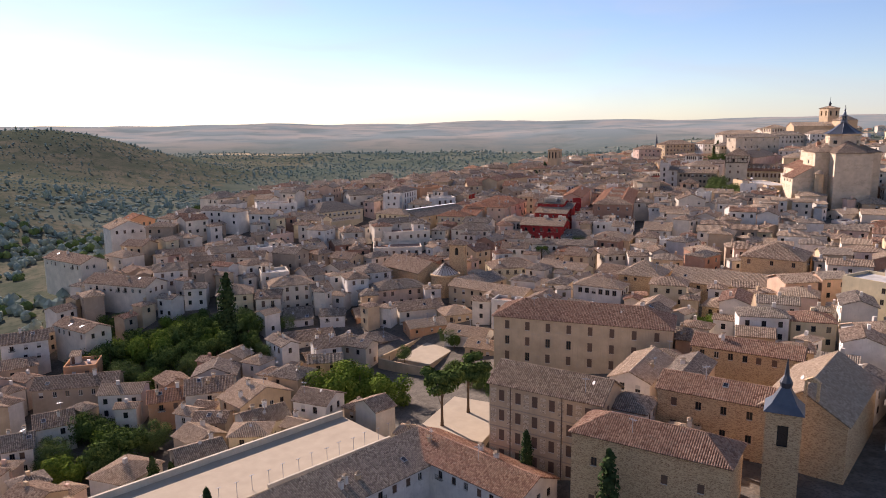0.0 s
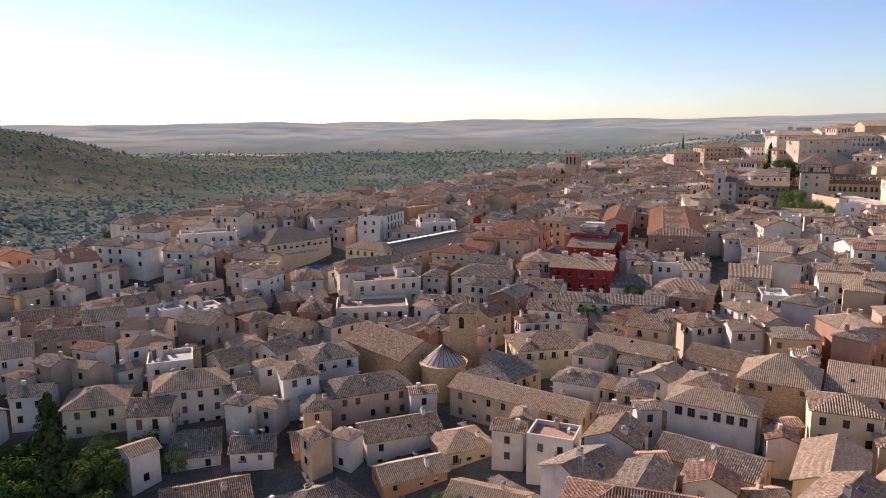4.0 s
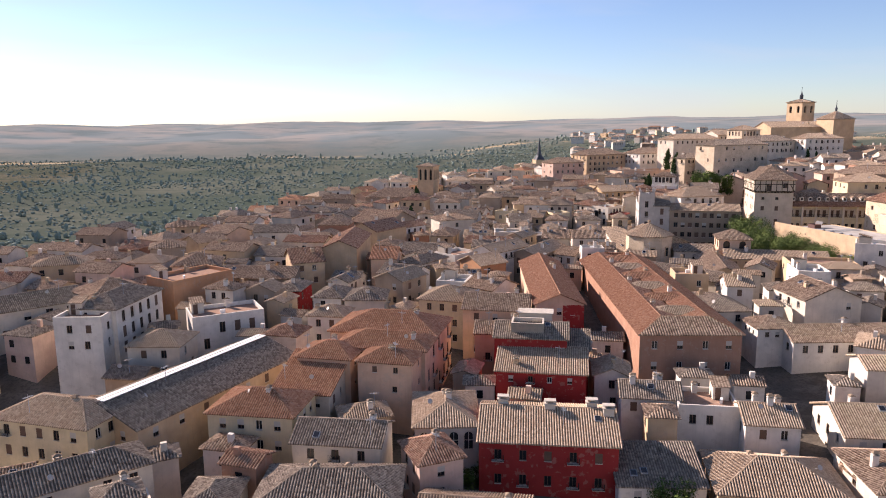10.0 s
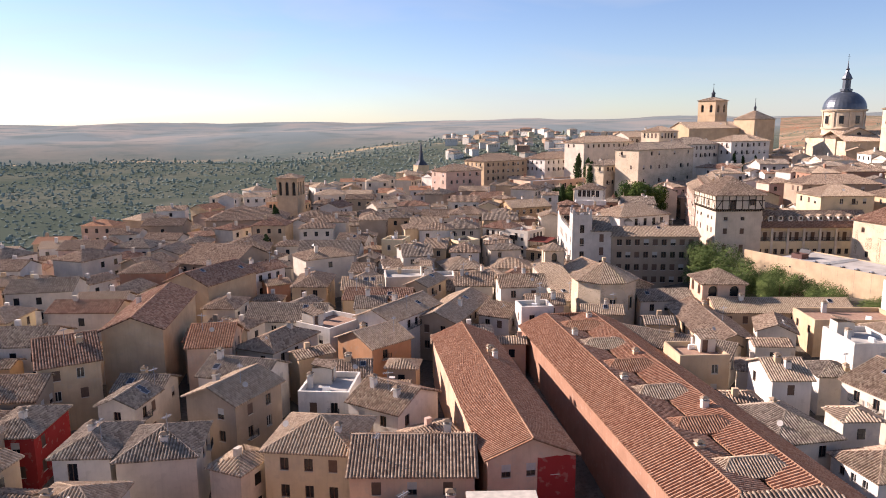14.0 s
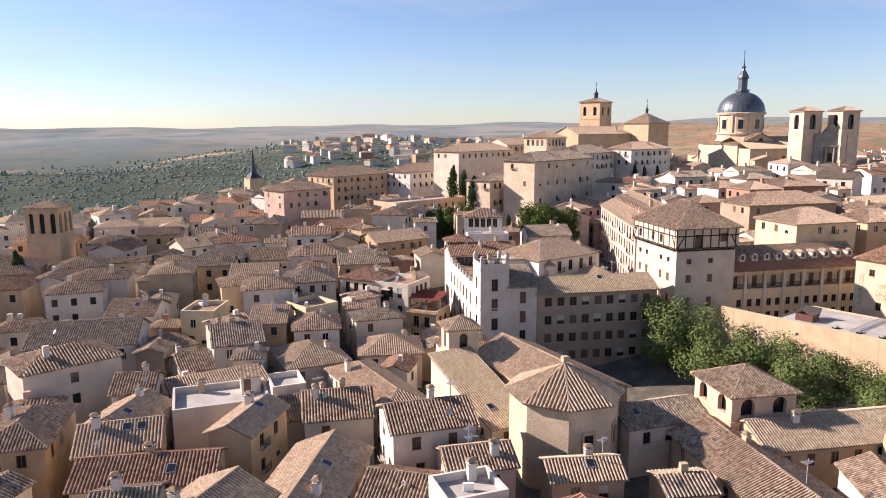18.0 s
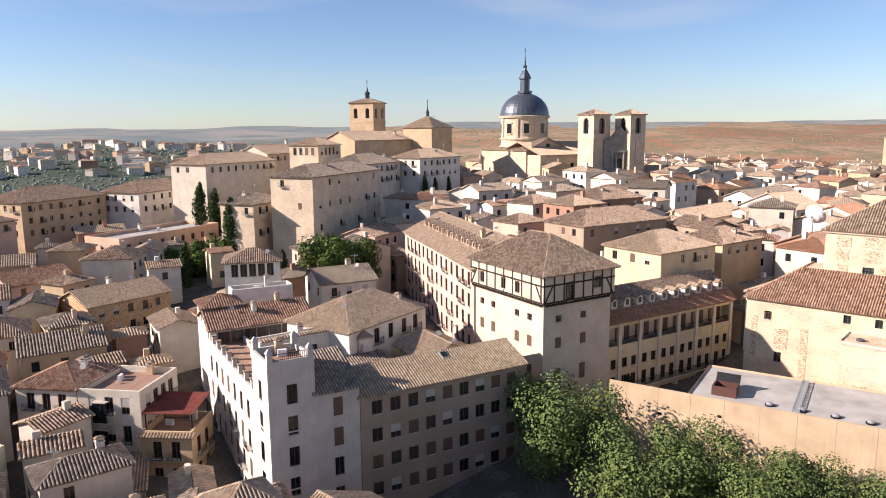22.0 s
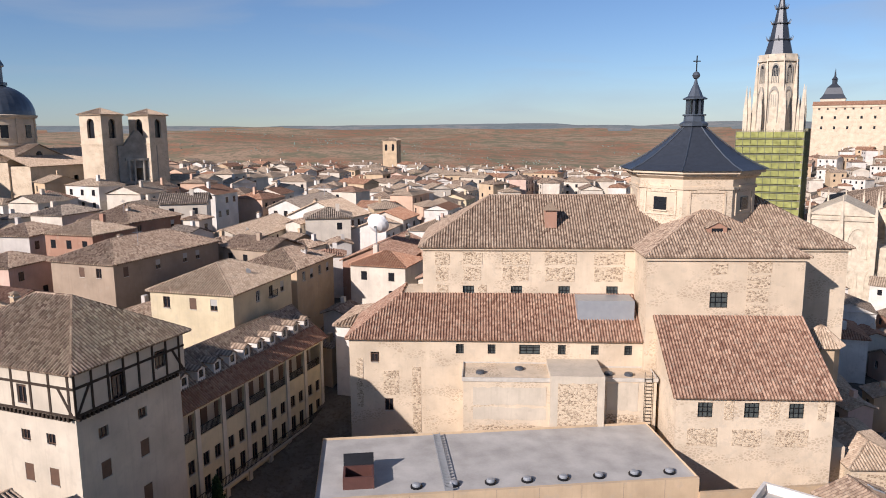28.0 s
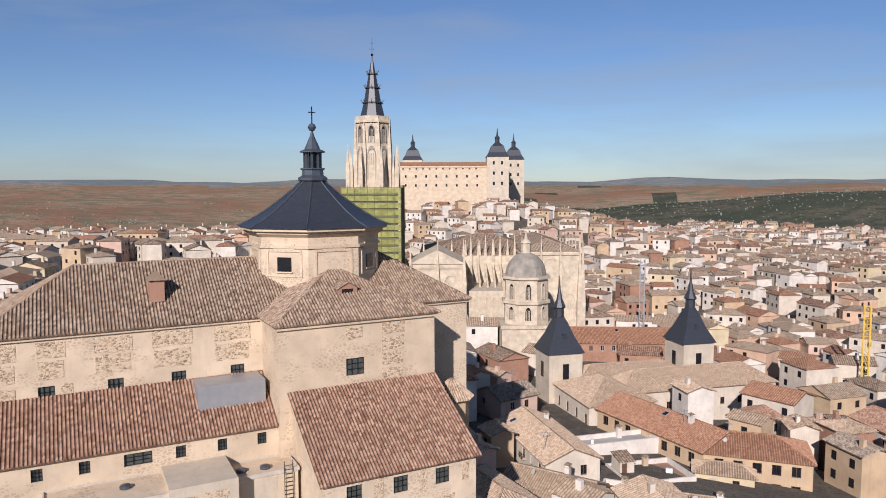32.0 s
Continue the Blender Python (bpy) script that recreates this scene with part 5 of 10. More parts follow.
def arcade():
    """The yellow arcaded block with open galleries and dormers."""
    w, d, z = 29.5, 9.0, 22.5
    x, y = 194.4, 418.3
    foot = 7.0
    root = thing("arcaded_block", frame_of(x, y, -26.2, foot), "yellow and cream block with pilasters, galleries and dormers", "building")
    claim(x, y, w, d, -26.2)
    H = z - foot
    n = 7
    bay = w / n
    low = [(bay * (k + 0.5), 0.4, bay - 0.9, 3.0) for k in range(n)]
    mid = [(bay * (k + 0.5) + s, v, 1.0, h) for k in range(n) for s in (-0.95, 0.95) for v, h in ((4.6, 2.1), (7.9, 1.45))]
    gal = [(bay * (k + 0.5), 11.4, bay - 0.7, 2.8) for k in range(n)]
    b = Build()
    b.facade((-w / 2, -d / 2, 0), (1, 0, 0), w, 0, H, [(c - a / 2, c + a / 2, s, s + h) for c, s, a, h in low + mid + gal], WALLS["yellow"], 0.3)
    for o, ux, L in (((w / 2, -d / 2, 0), (0, 1, 0), d), ((w / 2, d / 2, 0), (-1, 0, 0), w), ((-w / 2, d / 2, 0), (0, -1, 0), d)):
        b.facade(o, ux, L, 0, H, [], WALLS["yellow"])
    b.box(-w / 2 + 0.01, -d / 2 + 2.0, 0, w / 2 - 0.01, -d / 2 + 2.2, 3.6, WALLS["brown"])
    b.box(-w / 2 + 0.01, -d / 2 + 1.6, 11.0, w / 2 - 0.01, -d / 2 + 1.8, H, WALLS["cream"])
    b.box(-w / 2 + 0.01, -d / 2 + 0.31, 11.0, w / 2 - 0.01, -d / 2 + 1.6, 11.3, WALLS["cream"])
    part("wall", b, root)
    for c, s, a, h in mid:
        put_window(root, -w / 2 + c, -d / 2, s, 0, "t" if h > 2 else "m", 0)
    for k in range(n):
        c = -w / 2 + bay * (k + 0.5)
        rail(root, c - bay / 2 + 0.35, c + bay / 2 - 0.35, -d / 2 + 0.1, 11.4, 1.0, 0.2)
        for s in (-1.0, 0.9):
            e = Build()
            e.box(c + s - 0.5, -d / 2 + 1.5, 11.4, c + s + 0.5, -d / 2 + 1.599, 13.6, WOOD)
            part("gallery_door", e, root)
    for k in range(n + 1):
        e = Build()
        e.box(-w / 2 + bay * k - 0.3, -d / 2 - 0.16, 0, -w / 2 + bay * k + 0.3, -d / 2 - 0.004, H - 0.3, WALLS["cream"])
        part("pilaster", e, root)
    rail(root, -w / 2, w / 2, -d / 2 - 0.5, 4.5, 1.0, 0.25)
    e = Build()
    e.box(-w / 2, -d / 2 - 0.6, 4.25, w / 2, -d / 2 - 0.17, 4.5, SILL)
    part("balcony_slab", e, root)
    rb = Build()
    rb.tiles = Build()
    zr = roof_faces(rb, w, d, H, "G", TILES["brown"], 0.75, 0.4)
    part("roof", rb, root)
    e = Build()
    e.tiles = None
    e.slope([(-w / 2 - 0.3, -d / 2 - 1.0, H - 0.5), (w / 2 + 0.3, -d / 2 - 1.0, H - 0.5), (w / 2 + 0.3, -d / 2 + 0.9, H + 0.95), (-w / 2 - 0.3, -d / 2 + 0.9, H + 0.95)], TILES["orange"], 0.33, 0.14)
    part("eave_strip", e, root, "red clay strip along the eave")
    me = dormer_mesh(1.2, 1.1, 2.2, TILES["brown"], WALLS["white"])
    for k in range(11):
        part("dormer", me, root, at=pose(-w / 2 + 1.4 + 2.65 * k, -d / 2 + 1.1, H + 1.25))
    return root


def bell_stage(root, w, z0, z1, mat, n=2, arch_w=1.2, arch_h=2.6):
    """The open belfry stage of a square tower: piers and arched heads on four sides."""
    b = Build()
    for k in range(4):
        a = k * math.pi / 2
        c, s = round(math.cos(a)), round(math.sin(a))
        P = lambda u, v, h: (c * u - s * v, s * u + c * v, h)
        f = -w / 2
        gap = w / (n + 0.0)
        for i in range(n):
            m = -w / 2 + gap * (i + 0.5)
            za, zb = z0 + (z1 - z0) * 0.2, z0 + (z1 - z0) * 0.2 + arch_h
            for u0, u1, v0, v1 in ((m - gap / 2, m - arch_w / 2, z0, z1), (m + arch_w / 2, m + gap / 2, z0, z1), (m - arch_w / 2, m + arch_w / 2, z0, za)):
                b.face([P(u0, f, v0), P(u1, f, v0), P(u1, f, v1), P(u0, f, v1)], mat)
            steps = 8
            pts = [(m + arch_w / 2 * math.cos(math.pi * j / steps), zb - arch_w / 2 + arch_w / 2 * math.sin(math.pi * j / steps)) for j in range(steps + 1)]
            for (ua, va), (ub, vb) in zip(pts, pts[1:]):
                b.face([P(ub, f, vb), P(ua, f, va), P(ua, f, z1), P(ub, f, z1)], mat)
                b.face([P(ua, f, va), P(ub, f, vb), P(ub, f + 0.6, vb), P(ua, f + 0.6, va)], mat)
            b.face([P(m - arch_w / 2, f, za), P(m - arch_w / 2, f + 0.6, za), P(m - arch_w / 2, f + 0.6, zb - arch_w / 2), P(m - arch_w / 2, f, zb - arch_w / 2)], mat)
            b.face([P(m + arch_w / 2, f + 0.6, za), P(m + arch_w / 2, f, za), P(m + arch_w / 2, f, zb - arch_w / 2), P(m + arch_w / 2, f + 0.6, zb - arch_w / 2)], mat)
            b.face([P(m - arch_w / 2, f, za), P(m + arch_w / 2, f, za), P(m + arch_w / 2, f + 0.6, za), P(m - arch_w / 2, f + 0.6, za)], mat)
    # dark core added behind the arches in place of the belfry's inner shade
    b.box(-w / 2 + 0.7, -w / 2 + 0.7, z0, w / 2 - 0.7, w / 2 - 0.7, z1, GLASS)
    return part("belfry", b, root)


def square_tower(x, y, w, rot, foot, z_stage, z_top, mat, tile, name, label, n=2, pitch=0.45, arch_w=1.2, arch_h=2.6, spire=0.0, category="tower", courses=3):
    root = thing(name, frame_of(x, y, rot), label, category)
    claim(x, y, w, w, rot)
    rect_wall(root, -w / 2, -w / 2, w / 2, w / 2, foot, z_stage, mat, name="shaft", cap=False)
    bell_stage(root, w, z_stage, z_top, mat, n, arch_w, arch_h)
    for k in range(courses):
        z = z_stage - (z_stage - foot) * 0.3 * k if k else z_stage
        moulding(root, -w / 2, -w / 2, w / 2, w / 2, z - 0.15, z + 0.15, 0.15, mat, "string_course")
    moulding(root, -w / 2, -w / 2, w / 2, w / 2, z_top - 0.35, z_top - 0.05, 0.3, mat)
    if tile:
        hip_roof(root, -w / 2, -w / 2, w / 2, w / 2, z_top, pitch, tile, 0.5)
    if spire:
        b = Build()
        zt = z_top + w / 2 * pitch
        b.lathe([(0.9, zt - 0.4), (0.9, zt + spire * 0.3), (1.15, zt + spire * 0.32), (0.5, zt + spire * 0.5), (0.15, zt + spire * 0.8), (0.05, zt + spire)], SLATE, 8)
        cross(b, 0, 0, zt + spire, 1.6)
        part("spirelet", b, root)
    return root


def jesuit_church():
    """The hilltop church with a lead dome and two square towers."""
    root = thing("domed_hill_church", frame_of(320.0, 499.8, -26.0), "ochre hilltop church with a grey lead dome on a drum", "church")
    W = WALLS["sand"]
    for cx, cy, w, d in ((0, 0, 24, 26), (12, -14, 36, 20)):
        p = root.matrix_world @ Vector((cx, cy, 0))
        claim(p.x, p.y, w, d, -26)
    rect_wall(root, -9.5, -13, 9.5, 13, 15, 42.4, W, name="crossing_wall")
    hip_roof(root, -9.5, -13, 9.5, 13, 42.4, 0.42, "sand", kind="P")
    b = Build()
    b.face([(-9.5, -13, 42.4), (9.5, -13, 42.4), (0, -13, 46.4)], W)
    b.face([(9.5, 13, 42.4), (-9.5, 13, 42.4), (0, 13, 46.4)], W)
    part("transept_gable", b, root)
    b = Build()
    b.lathe([(0.9, 0), (0.9, 0.3)], GLASS, 20)
    part("round_window", b, root, at=pose(0, -12.9, 43.8, 90, 0, 0))
    rect_wall(root, -9, -20, 22, 4, 15, 41.0, W, front=[(6, 36, 1.4, 2.2), (14, 36, 1.4, 2.2), (22, 36, 1.4, 2.2)], name="nave_wall")
    hip_roof(root, -9, -20, 22, 4, 41.0, 0.34, "sand", kind="G")
    b = Build()
    b.lathe([(8.3, 34), (8.3, 43.4), (8.8, 43.5), (8.8, 43.9), (8.3, 44.0), (8.3, 46.0), (8.8, 46.1), (8.8, 46.6), (8.3, 46.7), (8.3, 53.4), (8.9, 53.5), (9.2, 54.2), (8.6, 54.4)], W, 24)
    part("drum", b, root)
    for k in range(8):
        a = k * math.pi / 4 + 0.2
        c = Build()
        c.box(-0.9, -0.12, 0, 0.9, 0.15, 3.4, GLASS)
        c.box(-1.3, -0.2, -0.3, 1.3, 0.15, 0, W)
        c.box(-1.3, -0.2, 3.4, 1.3, 0.15, 3.8, W)
        part("drum_window", c, root, at=pose(8.3 * math.cos(a), 8.3 * math.sin(a), 48.2, 0, 0, math.degrees(a) + 90))
        c = Build()
        c.box(-0.45, -0.3, 0, 0.45, 0.2, 6.7, W)
        a += math.pi / 8
        part("drum_pilaster", c, root, at=pose(8.3 * math.cos(a), 8.3 * math.sin(a), 46.7, 0, 0, math.degrees(a) + 90))
    b = Build()
    b.lathe([(8.7 * math.cos(i * math.pi / 2 / 12), 54.3 + 8.0 * math.sin(i * math.pi / 2 / 12)) for i in range(11)] + [(2.0, 62.4)], LEAD, 32)
    part("dome", b, root, "grey-blue lead dome")
    b = Build()
    b.lathe([(2.6, 62.2), (2.6, 63.0), (1.7, 63.2), (1.7, 67.0), (2.2, 67.2), (2.2, 67.6), (1.7, 68.6), (0.8, 70.2), (0.5, 71.0), (0.8, 71.5), (0.35, 72.2), (0.15, 75.0)], LEAD, 8)
    cross(b, 0, 0, 75.0, 3.0)
    part("lantern", b, root)
    return root


def hill_buildings():
    square_tower(310.4, 470.2, 7.2, -26, 15, 46.5, 54.2, WALLS["sand"], "sand", "church_tower", "square pale stone church tower with arched belfry", 1, 0.42, 2.4, 5.0)
    square_tower(316.6, 460.2, 6.8, -26, 15, 46.5, 54.2, WALLS["sand"], "sand", "church_tower", "square pale stone church tower with arched belfry", 1, 0.42, 2.4, 5.0)
    root = thing("carved_church_gatehouse", frame_of(315.6, 464.0, -60), "carved stone church front between its towers", "church front")
    claim(315.6, 464.0, 10, 6, -60)
    rect_wall(root, -5, -4.5, 5, -1.0, 15, 46, STONEGREY, front=[(5, 37, 1.6, 3.0), (5, 22, 2.6, 5.0)])
    for z0, wd in ((30.0, 4.6), (36.0, 4.2), (42.0, 3.4)):
        b = Build()
        b.box(-wd, -5.2, z0, wd, -4.51, z0 + 0.7, STONEGREY)
        part("cornice", b, root)
        for k in (-0.75, -0.35, 0.35, 0.75):
            b = Build()
            b.lathe([(0.35, z0 - 5.3), (0.32, z0 - 0.01)], STONEGREY, 8, k * wd, -4.9)
            part("column", b, root)
    b = Build()
    b.hull([(-3.4, -4.4, 46), (3.4, -4.4, 46), (3.4, -2, 46), (-3.4, -2, 46)], [(-0.4, -4.4, 50), (0.4, -4.4, 50), (0.4, -2, 50), (-0.4, -2, 50)], STONEGREY)
    part("pediment", b, root)
    square_tower(295.5, 551.5, 9.6, 10, 20, 52.5, 59.5, WALLS["ochre"], "sand", "brick_church_tower", "tall brick tower with paired belfry arches", 2, 0.35, 1.6, 3.6, spire=5.0)
    house(276, 533, 36, 13, -3, 46.5, "G", "ochre", 0, "sand", "monastery_nave", "long ochre church nave with a sandy tiled roof", "church", "", foot=18)
    house(292, 523, 12, 12, -3, 50.5, "T", "ochre", 0, "sand", "crossing_tower", "square ochre crossing with a pyramid tiled roof", "church", "", foot=18, chimneys=0, pitch=0.62)
    b = Build()
    b.lathe([(0.5, 54.0), (0.5, 55.2), (0.7, 55.4), (0.2, 56.6), (0.08, 58.5)], SLATE, 8)
    cross(b, 0, 0, 58.4, 1.4)
    single("roof_finial", b, "dark slate finial with an iron cross", "finial", at=pose(292, 523, 0))
    # palace and the residences on the crown of the hill
    house(217.7, 503.5, 33, 11, 10.4, 39.5, "H", "sand", 3, "grey", "hill_palace", "tall plain palace with small windows and hipped roof", "palace", "", size="m", step=5.0, storey=5.0, foot=10, chimneys=2)
    house(201.5, 512.5, 13, 9, 10.4, 33.5, "H", "sand", 2, "grey", "palace_wing", "lower sand-coloured wing beside a palace", "palace", "", storey=5.0, foot=10)
    house(246, 515, 22, 12, 8, 40.5, "H", "cream", 2, "grey", "convent_block", "cream convent block with a grey tiled roof", "convent", "", foot=14, chimneys=2)
    house(268, 508, 20, 11, -5, 41.5, "H", "white", 2, "sand", "convent_block", "white convent block with a sandy tiled roof", "convent", "", foot=14)
    house(246, 533, 12, 10, 8, 45.5, "T", "sand", 1, "sand", "loggia_tower", "square tower with a tall window row under the eaves", "tower", "", foot=14, size="t", step=1.9, full=True, chimneys=0)
    house(225, 548, 30, 12, 8, 41.0, "H", "cream", 1, "sand", "convent_range", "long convent range with a sandy tiled roof", "convent", "", foot=12)
    house(262, 560, 34, 12, 5, 42.5, "G", "cream", 1, "sand", "convent_range", "long convent range with a sandy tiled roof", "convent", "", foot=12)
    house(186, 572, 25, 14, 10, 33.0, "H", "ochre", 3, "brown", "residence", "square ochre residence with three rows of windows", "building", "", foot=8, full=True)
    house(213, 566, 24, 13, 12, 33.5, "H", "white", 2, "brown", "residence", "long white residence with a brown hipped roof", "building", "", foot=8, full=True)
    house(191, 535, 30, 11, 6, 26.0, "F", "salmon", 2, "brown", "terraced_house", "salmon terraced house with flat roofs on the slope", "house", "", full=True, foot=8)
    house(160, 560, 18, 11, 8, 30.0, "H", "pink", 2, "brown", "residence", "pinkish residence with brown roof", "building", "", foot=8)
    # between the hotel and the hill church
    house(231, 438, 24, 12, -26, 30.5, "H", "brown", 1, "brown", foot=12)
    house(256, 447, 14, 12, -26, 33.0, "T", "brick", 1, "brown", foot=12)
    house(208.6, 420.5, 15, 12, -22, 29.6, "H", "yellow", 1, "sand", "yellow_house", "yellow house with a broad hipped tile roof", "house", "", foot=10, chimneys=0)
    house(226, 414, 13, 10, -22, 29.0, "T", "ochre", 1, "brown", foot=12)
    house(282, 410, 16, 10, 60, 30.0, "P", "white", 1, "sand", foot=12)
    house(300, 417, 24, 9, -20, 31.0, "G", "white", 2, "grey", foot=12)
    house(262, 425, 26, 10, -15, 29.0, "G", "cream", 1, "sand", foot=12)
    house(244, 397, 20, 11, -20, 27.0, "G", "brick", 1, "red", foot=10)
    b = Build()
    b.lathe([(0.3, -0.3), (1.2, 0.0), (1.8, 0.45), (2.1, 1.0)], WHITE, 20)
    b.box(-0.08, -0.08, 0, 0.08, 0.08, 1.9, METALSHEET)
    dish = thing("satellite_dish", pose(241.5, 399.5, 31.6), "large white satellite dish on a roof mast", "satellite dish")
    part("reflector", b, dish, at=pose(0, 0, 0.6, 62, 0, 64))
    b = Build()
    b.lathe([(0.15, -4.0), (0.15, 0.8)], METALSHEET, 8)
    part("mast", b, dish)


def white_corner_house():
    """The tall corner house, the block beside it and the houses round their court; along is measured on the street front, back from it."""
    ox, oy, rot = 134.4, 440.4, -28.2
    ux, uy = (math.cos(math.radians(rot)), math.sin(math.radians(rot))), (-math.sin(math.radians(rot)), math.cos(math.radians(rot)))

    def at(along, back):
        return round(ox + ux[0] * along + uy[0] * back, 2), round(oy + ux[1] * along + uy[1] * back, 2)

    root = house(*at(2.55, 3.0), 5.1, 6.0, rot, 25.2, "F", "grey", 5, "brown", "tall_corner_house", "tall pale corner house with a railed roof terrace", "house", "", size="t", step=3.6, storey=3.5, foot=3, full=True, styles=(0, 5, 0), top=1.9)
    for sx in (-1, 1):
        for sy in (-1, 1):
            b = Build()
            b.box(-0.3, -0.3, 0, 0.3, 0.3, 0.9, WALLS["grey"])
            b.hull([(-0.38, -0.38, 0.9), (0.38, -0.38, 0.9), (0.38, 0.38, 0.9), (-0.38, 0.38, 0.9)], [(-0.05, -0.05, 1.45), (0.05, -0.05, 1.45), (0.05, 0.05, 1.45), (-0.05, 0.05, 1.45)], WALLS["grey"])
            part("parapet_post", b, root, at=pose(sx * 2.2, sy * 2.65, 23.0))
    rail(root, -1.9, 1.9, -2.75, 23.0, 0.75, 0.22)
    b = Build()
    for z in (22.0, 15.0, 8.4):
        b.box(-2.62, -3.07, z, 2.62, -3.001, z + 0.16, WALLS["grey"])
        b.box(-2.62, -3.0, z, -2.551, 3.0, z + 0.16, WALLS["grey"])
    part("string_course", b, root)
    house(*at(7.65, 3.2), 5.1, 6.4, rot, 21.8, "S", "grey", 4, "grey", "side_house", "pale lower house with a dark tiled lean-to roof", "house", "", size="t", step=3.6, storey=3.5, foot=3, full=True, chimneys=0, styles=(0, 3), top=0.9, pitch=0.55)
    house(*at(21.6, 4.6), 22.6, 9.0, rot, 20.3, "G", "brown", 4, "sand", "long_brown_block", "long beige block with rows of large square windows", "building", "", size="l", step=2.35, storey=3.3, foot=3, full=True, chimneys=0, styles=(0, 0, 2, 0, 3), top=0.8)
    house(*at(27.4, 13.4), 8.0, 8.4, rot, 19.6, "P", "yellow", 1, "sand", "yellow_back_wing", "small yellow wing under a tile roof", "house", "", foot=6, chimneys=0)
    root = house(*at(2.4, 18.1), 24.0, 4.8, rot - 90, 20.4, "F", "grey", 4, "sand", "street_wing", "long white street wing with a parapet of small piers", "house", "", size="t", step=3.2, storey=3.6, foot=3, full=True, styles=(0, 3, 4), top=1.2)
    for k in range(9):
        b = Build()
        b.box(-0.3, -0.25, 0, 0.3, 0.25, 1.0, WALLS["grey"])
        b.box(-0.38, -0.33, 1.0, 0.38, 0.33, 1.14, TILES["sand"])
        part("parapet_pier", b, root, at=pose(-11.2 + 2.8 * k, -2.15, 18.2))
    root = house(*at(15.0, 12.0), 9.0, 5.0, rot, 18.6, "S", "white", 1, "grey", "court_house", "low white court house with a grey tiled lean-to", "house", "", foot=6, chimneys=0)
    b = Build()
    b.box(-0.9, -0.9, 2.0, 0.9, 0.9, 9.6, WALLS["white"])
    b.box(-1.1, -1.1, 9.6, 1.1, 1.1, 9.9, SILL)
    b.hull([(-1.2, -1.2, 9.9), (1.2, -1.2, 9.9), (1.2, 1.2, 9.9), (-1.2, 1.2, 9.9)], [(-0.1, -0.1, 10.7), (0.1, -0.1, 10.7), (0.1, 0.1, 10.7), (-0.1, 0.1, 10.7)], TILES["sand"])
    single("stair_turret", b, "small white roof turret with a flat tiled cap", "turret", at=pose(*at(17.6, 15.9), 12.4, 0, 0, rot))
    house(163.5, 451.6, 17.4, 11.5, -2, 23.4, "H", "white", 2, "sand", "hipped_house", "large white house under a sandy hipped tile roof", "house", "", foot=6, chimneys=4, size="t", step=3.4, styles=(0, 3, 4), pitch=0.5)
    root = house(151.2, 452.6, 10.6, 2.6, -22, 22.4, "F", "white", 1, "sand", "terrace_wall_house", "white terrace wall with a tiled coping and small windows", "house", "", foot=6, size="s", step=4.5, full=True, styles=(0,))
    b = Build()
    b.tiles = None
    b.slope([(-5.4, -1.65, 17.16), (5.4, -1.65, 17.16), (5.4, -1.0, 17.45), (-5.4, -1.0, 17.45)], TILES["sand"], 0.4, 0.1)
    part("coping", b, root)
    root = house(156.3, 465.4, 14.5, 9.0, -30, 22.6, "G", "white", 0, "red", "gallery_house", "white house with a dark timber gallery and red-brown roof", "house", "", foot=8, chimneys=2)
    for k in range(7):
        b = Build()
        b.box(-0.85, -0.12, 0.0, 0.85, 0.0, 1.1, WOOD)
        b.facade((-0.85, -0.09, 1.1), (1, 0, 0), 1.7, 1.1, 2.6, [(0.08, 0.81, 1.18, 2.5), (0.89, 1.62, 1.18, 2.5)], WOOD, 0.06)
        b.face([(-0.85, -0.02, 1.1), (0.85, -0.02, 1.1), (0.85, -0.02, 2.6), (-0.85, -0.02, 2.6)], GLASS)
        part("gallery_bay", b, root, at=pose(-5.4 + 1.8 * k, -4.51, 11.6))
    house(153.6, 469.9, 5.4, 5.4, -30, 24.8, "H", "white", 1, "red", "roof_pavilion", "small white roof pavilion under a pyramid roof", "house", "", foot=8, chimneys=0, full=True, step=1.8)
    house(168.1, 477.9, 8.9, 7.4, -45, 28.4, "H", "white", 1, "brown", "glazed_lookout", "glazed roof lookout under a hipped tile roof", "house", "", foot=8, size="t", step=1.25, full=True, chimneys=0, styles=(0,), top=0.3)
    house(163.2, 471.2, 9.5, 3.4, -32, 24.6, "F", "white", 0, "sand", "terrace_house", "white terrace with a low parapet", "house", "", foot=8)
    house(159.6, 504.6, 15.5, 10, -3.6, 20.5, "G", "ochre", 2, "sand", mat=BRICKWORK)
    house(179.5, 468.5, 10, 9, -30, 24.0, "G", "white", 1, "grey", foot=10)


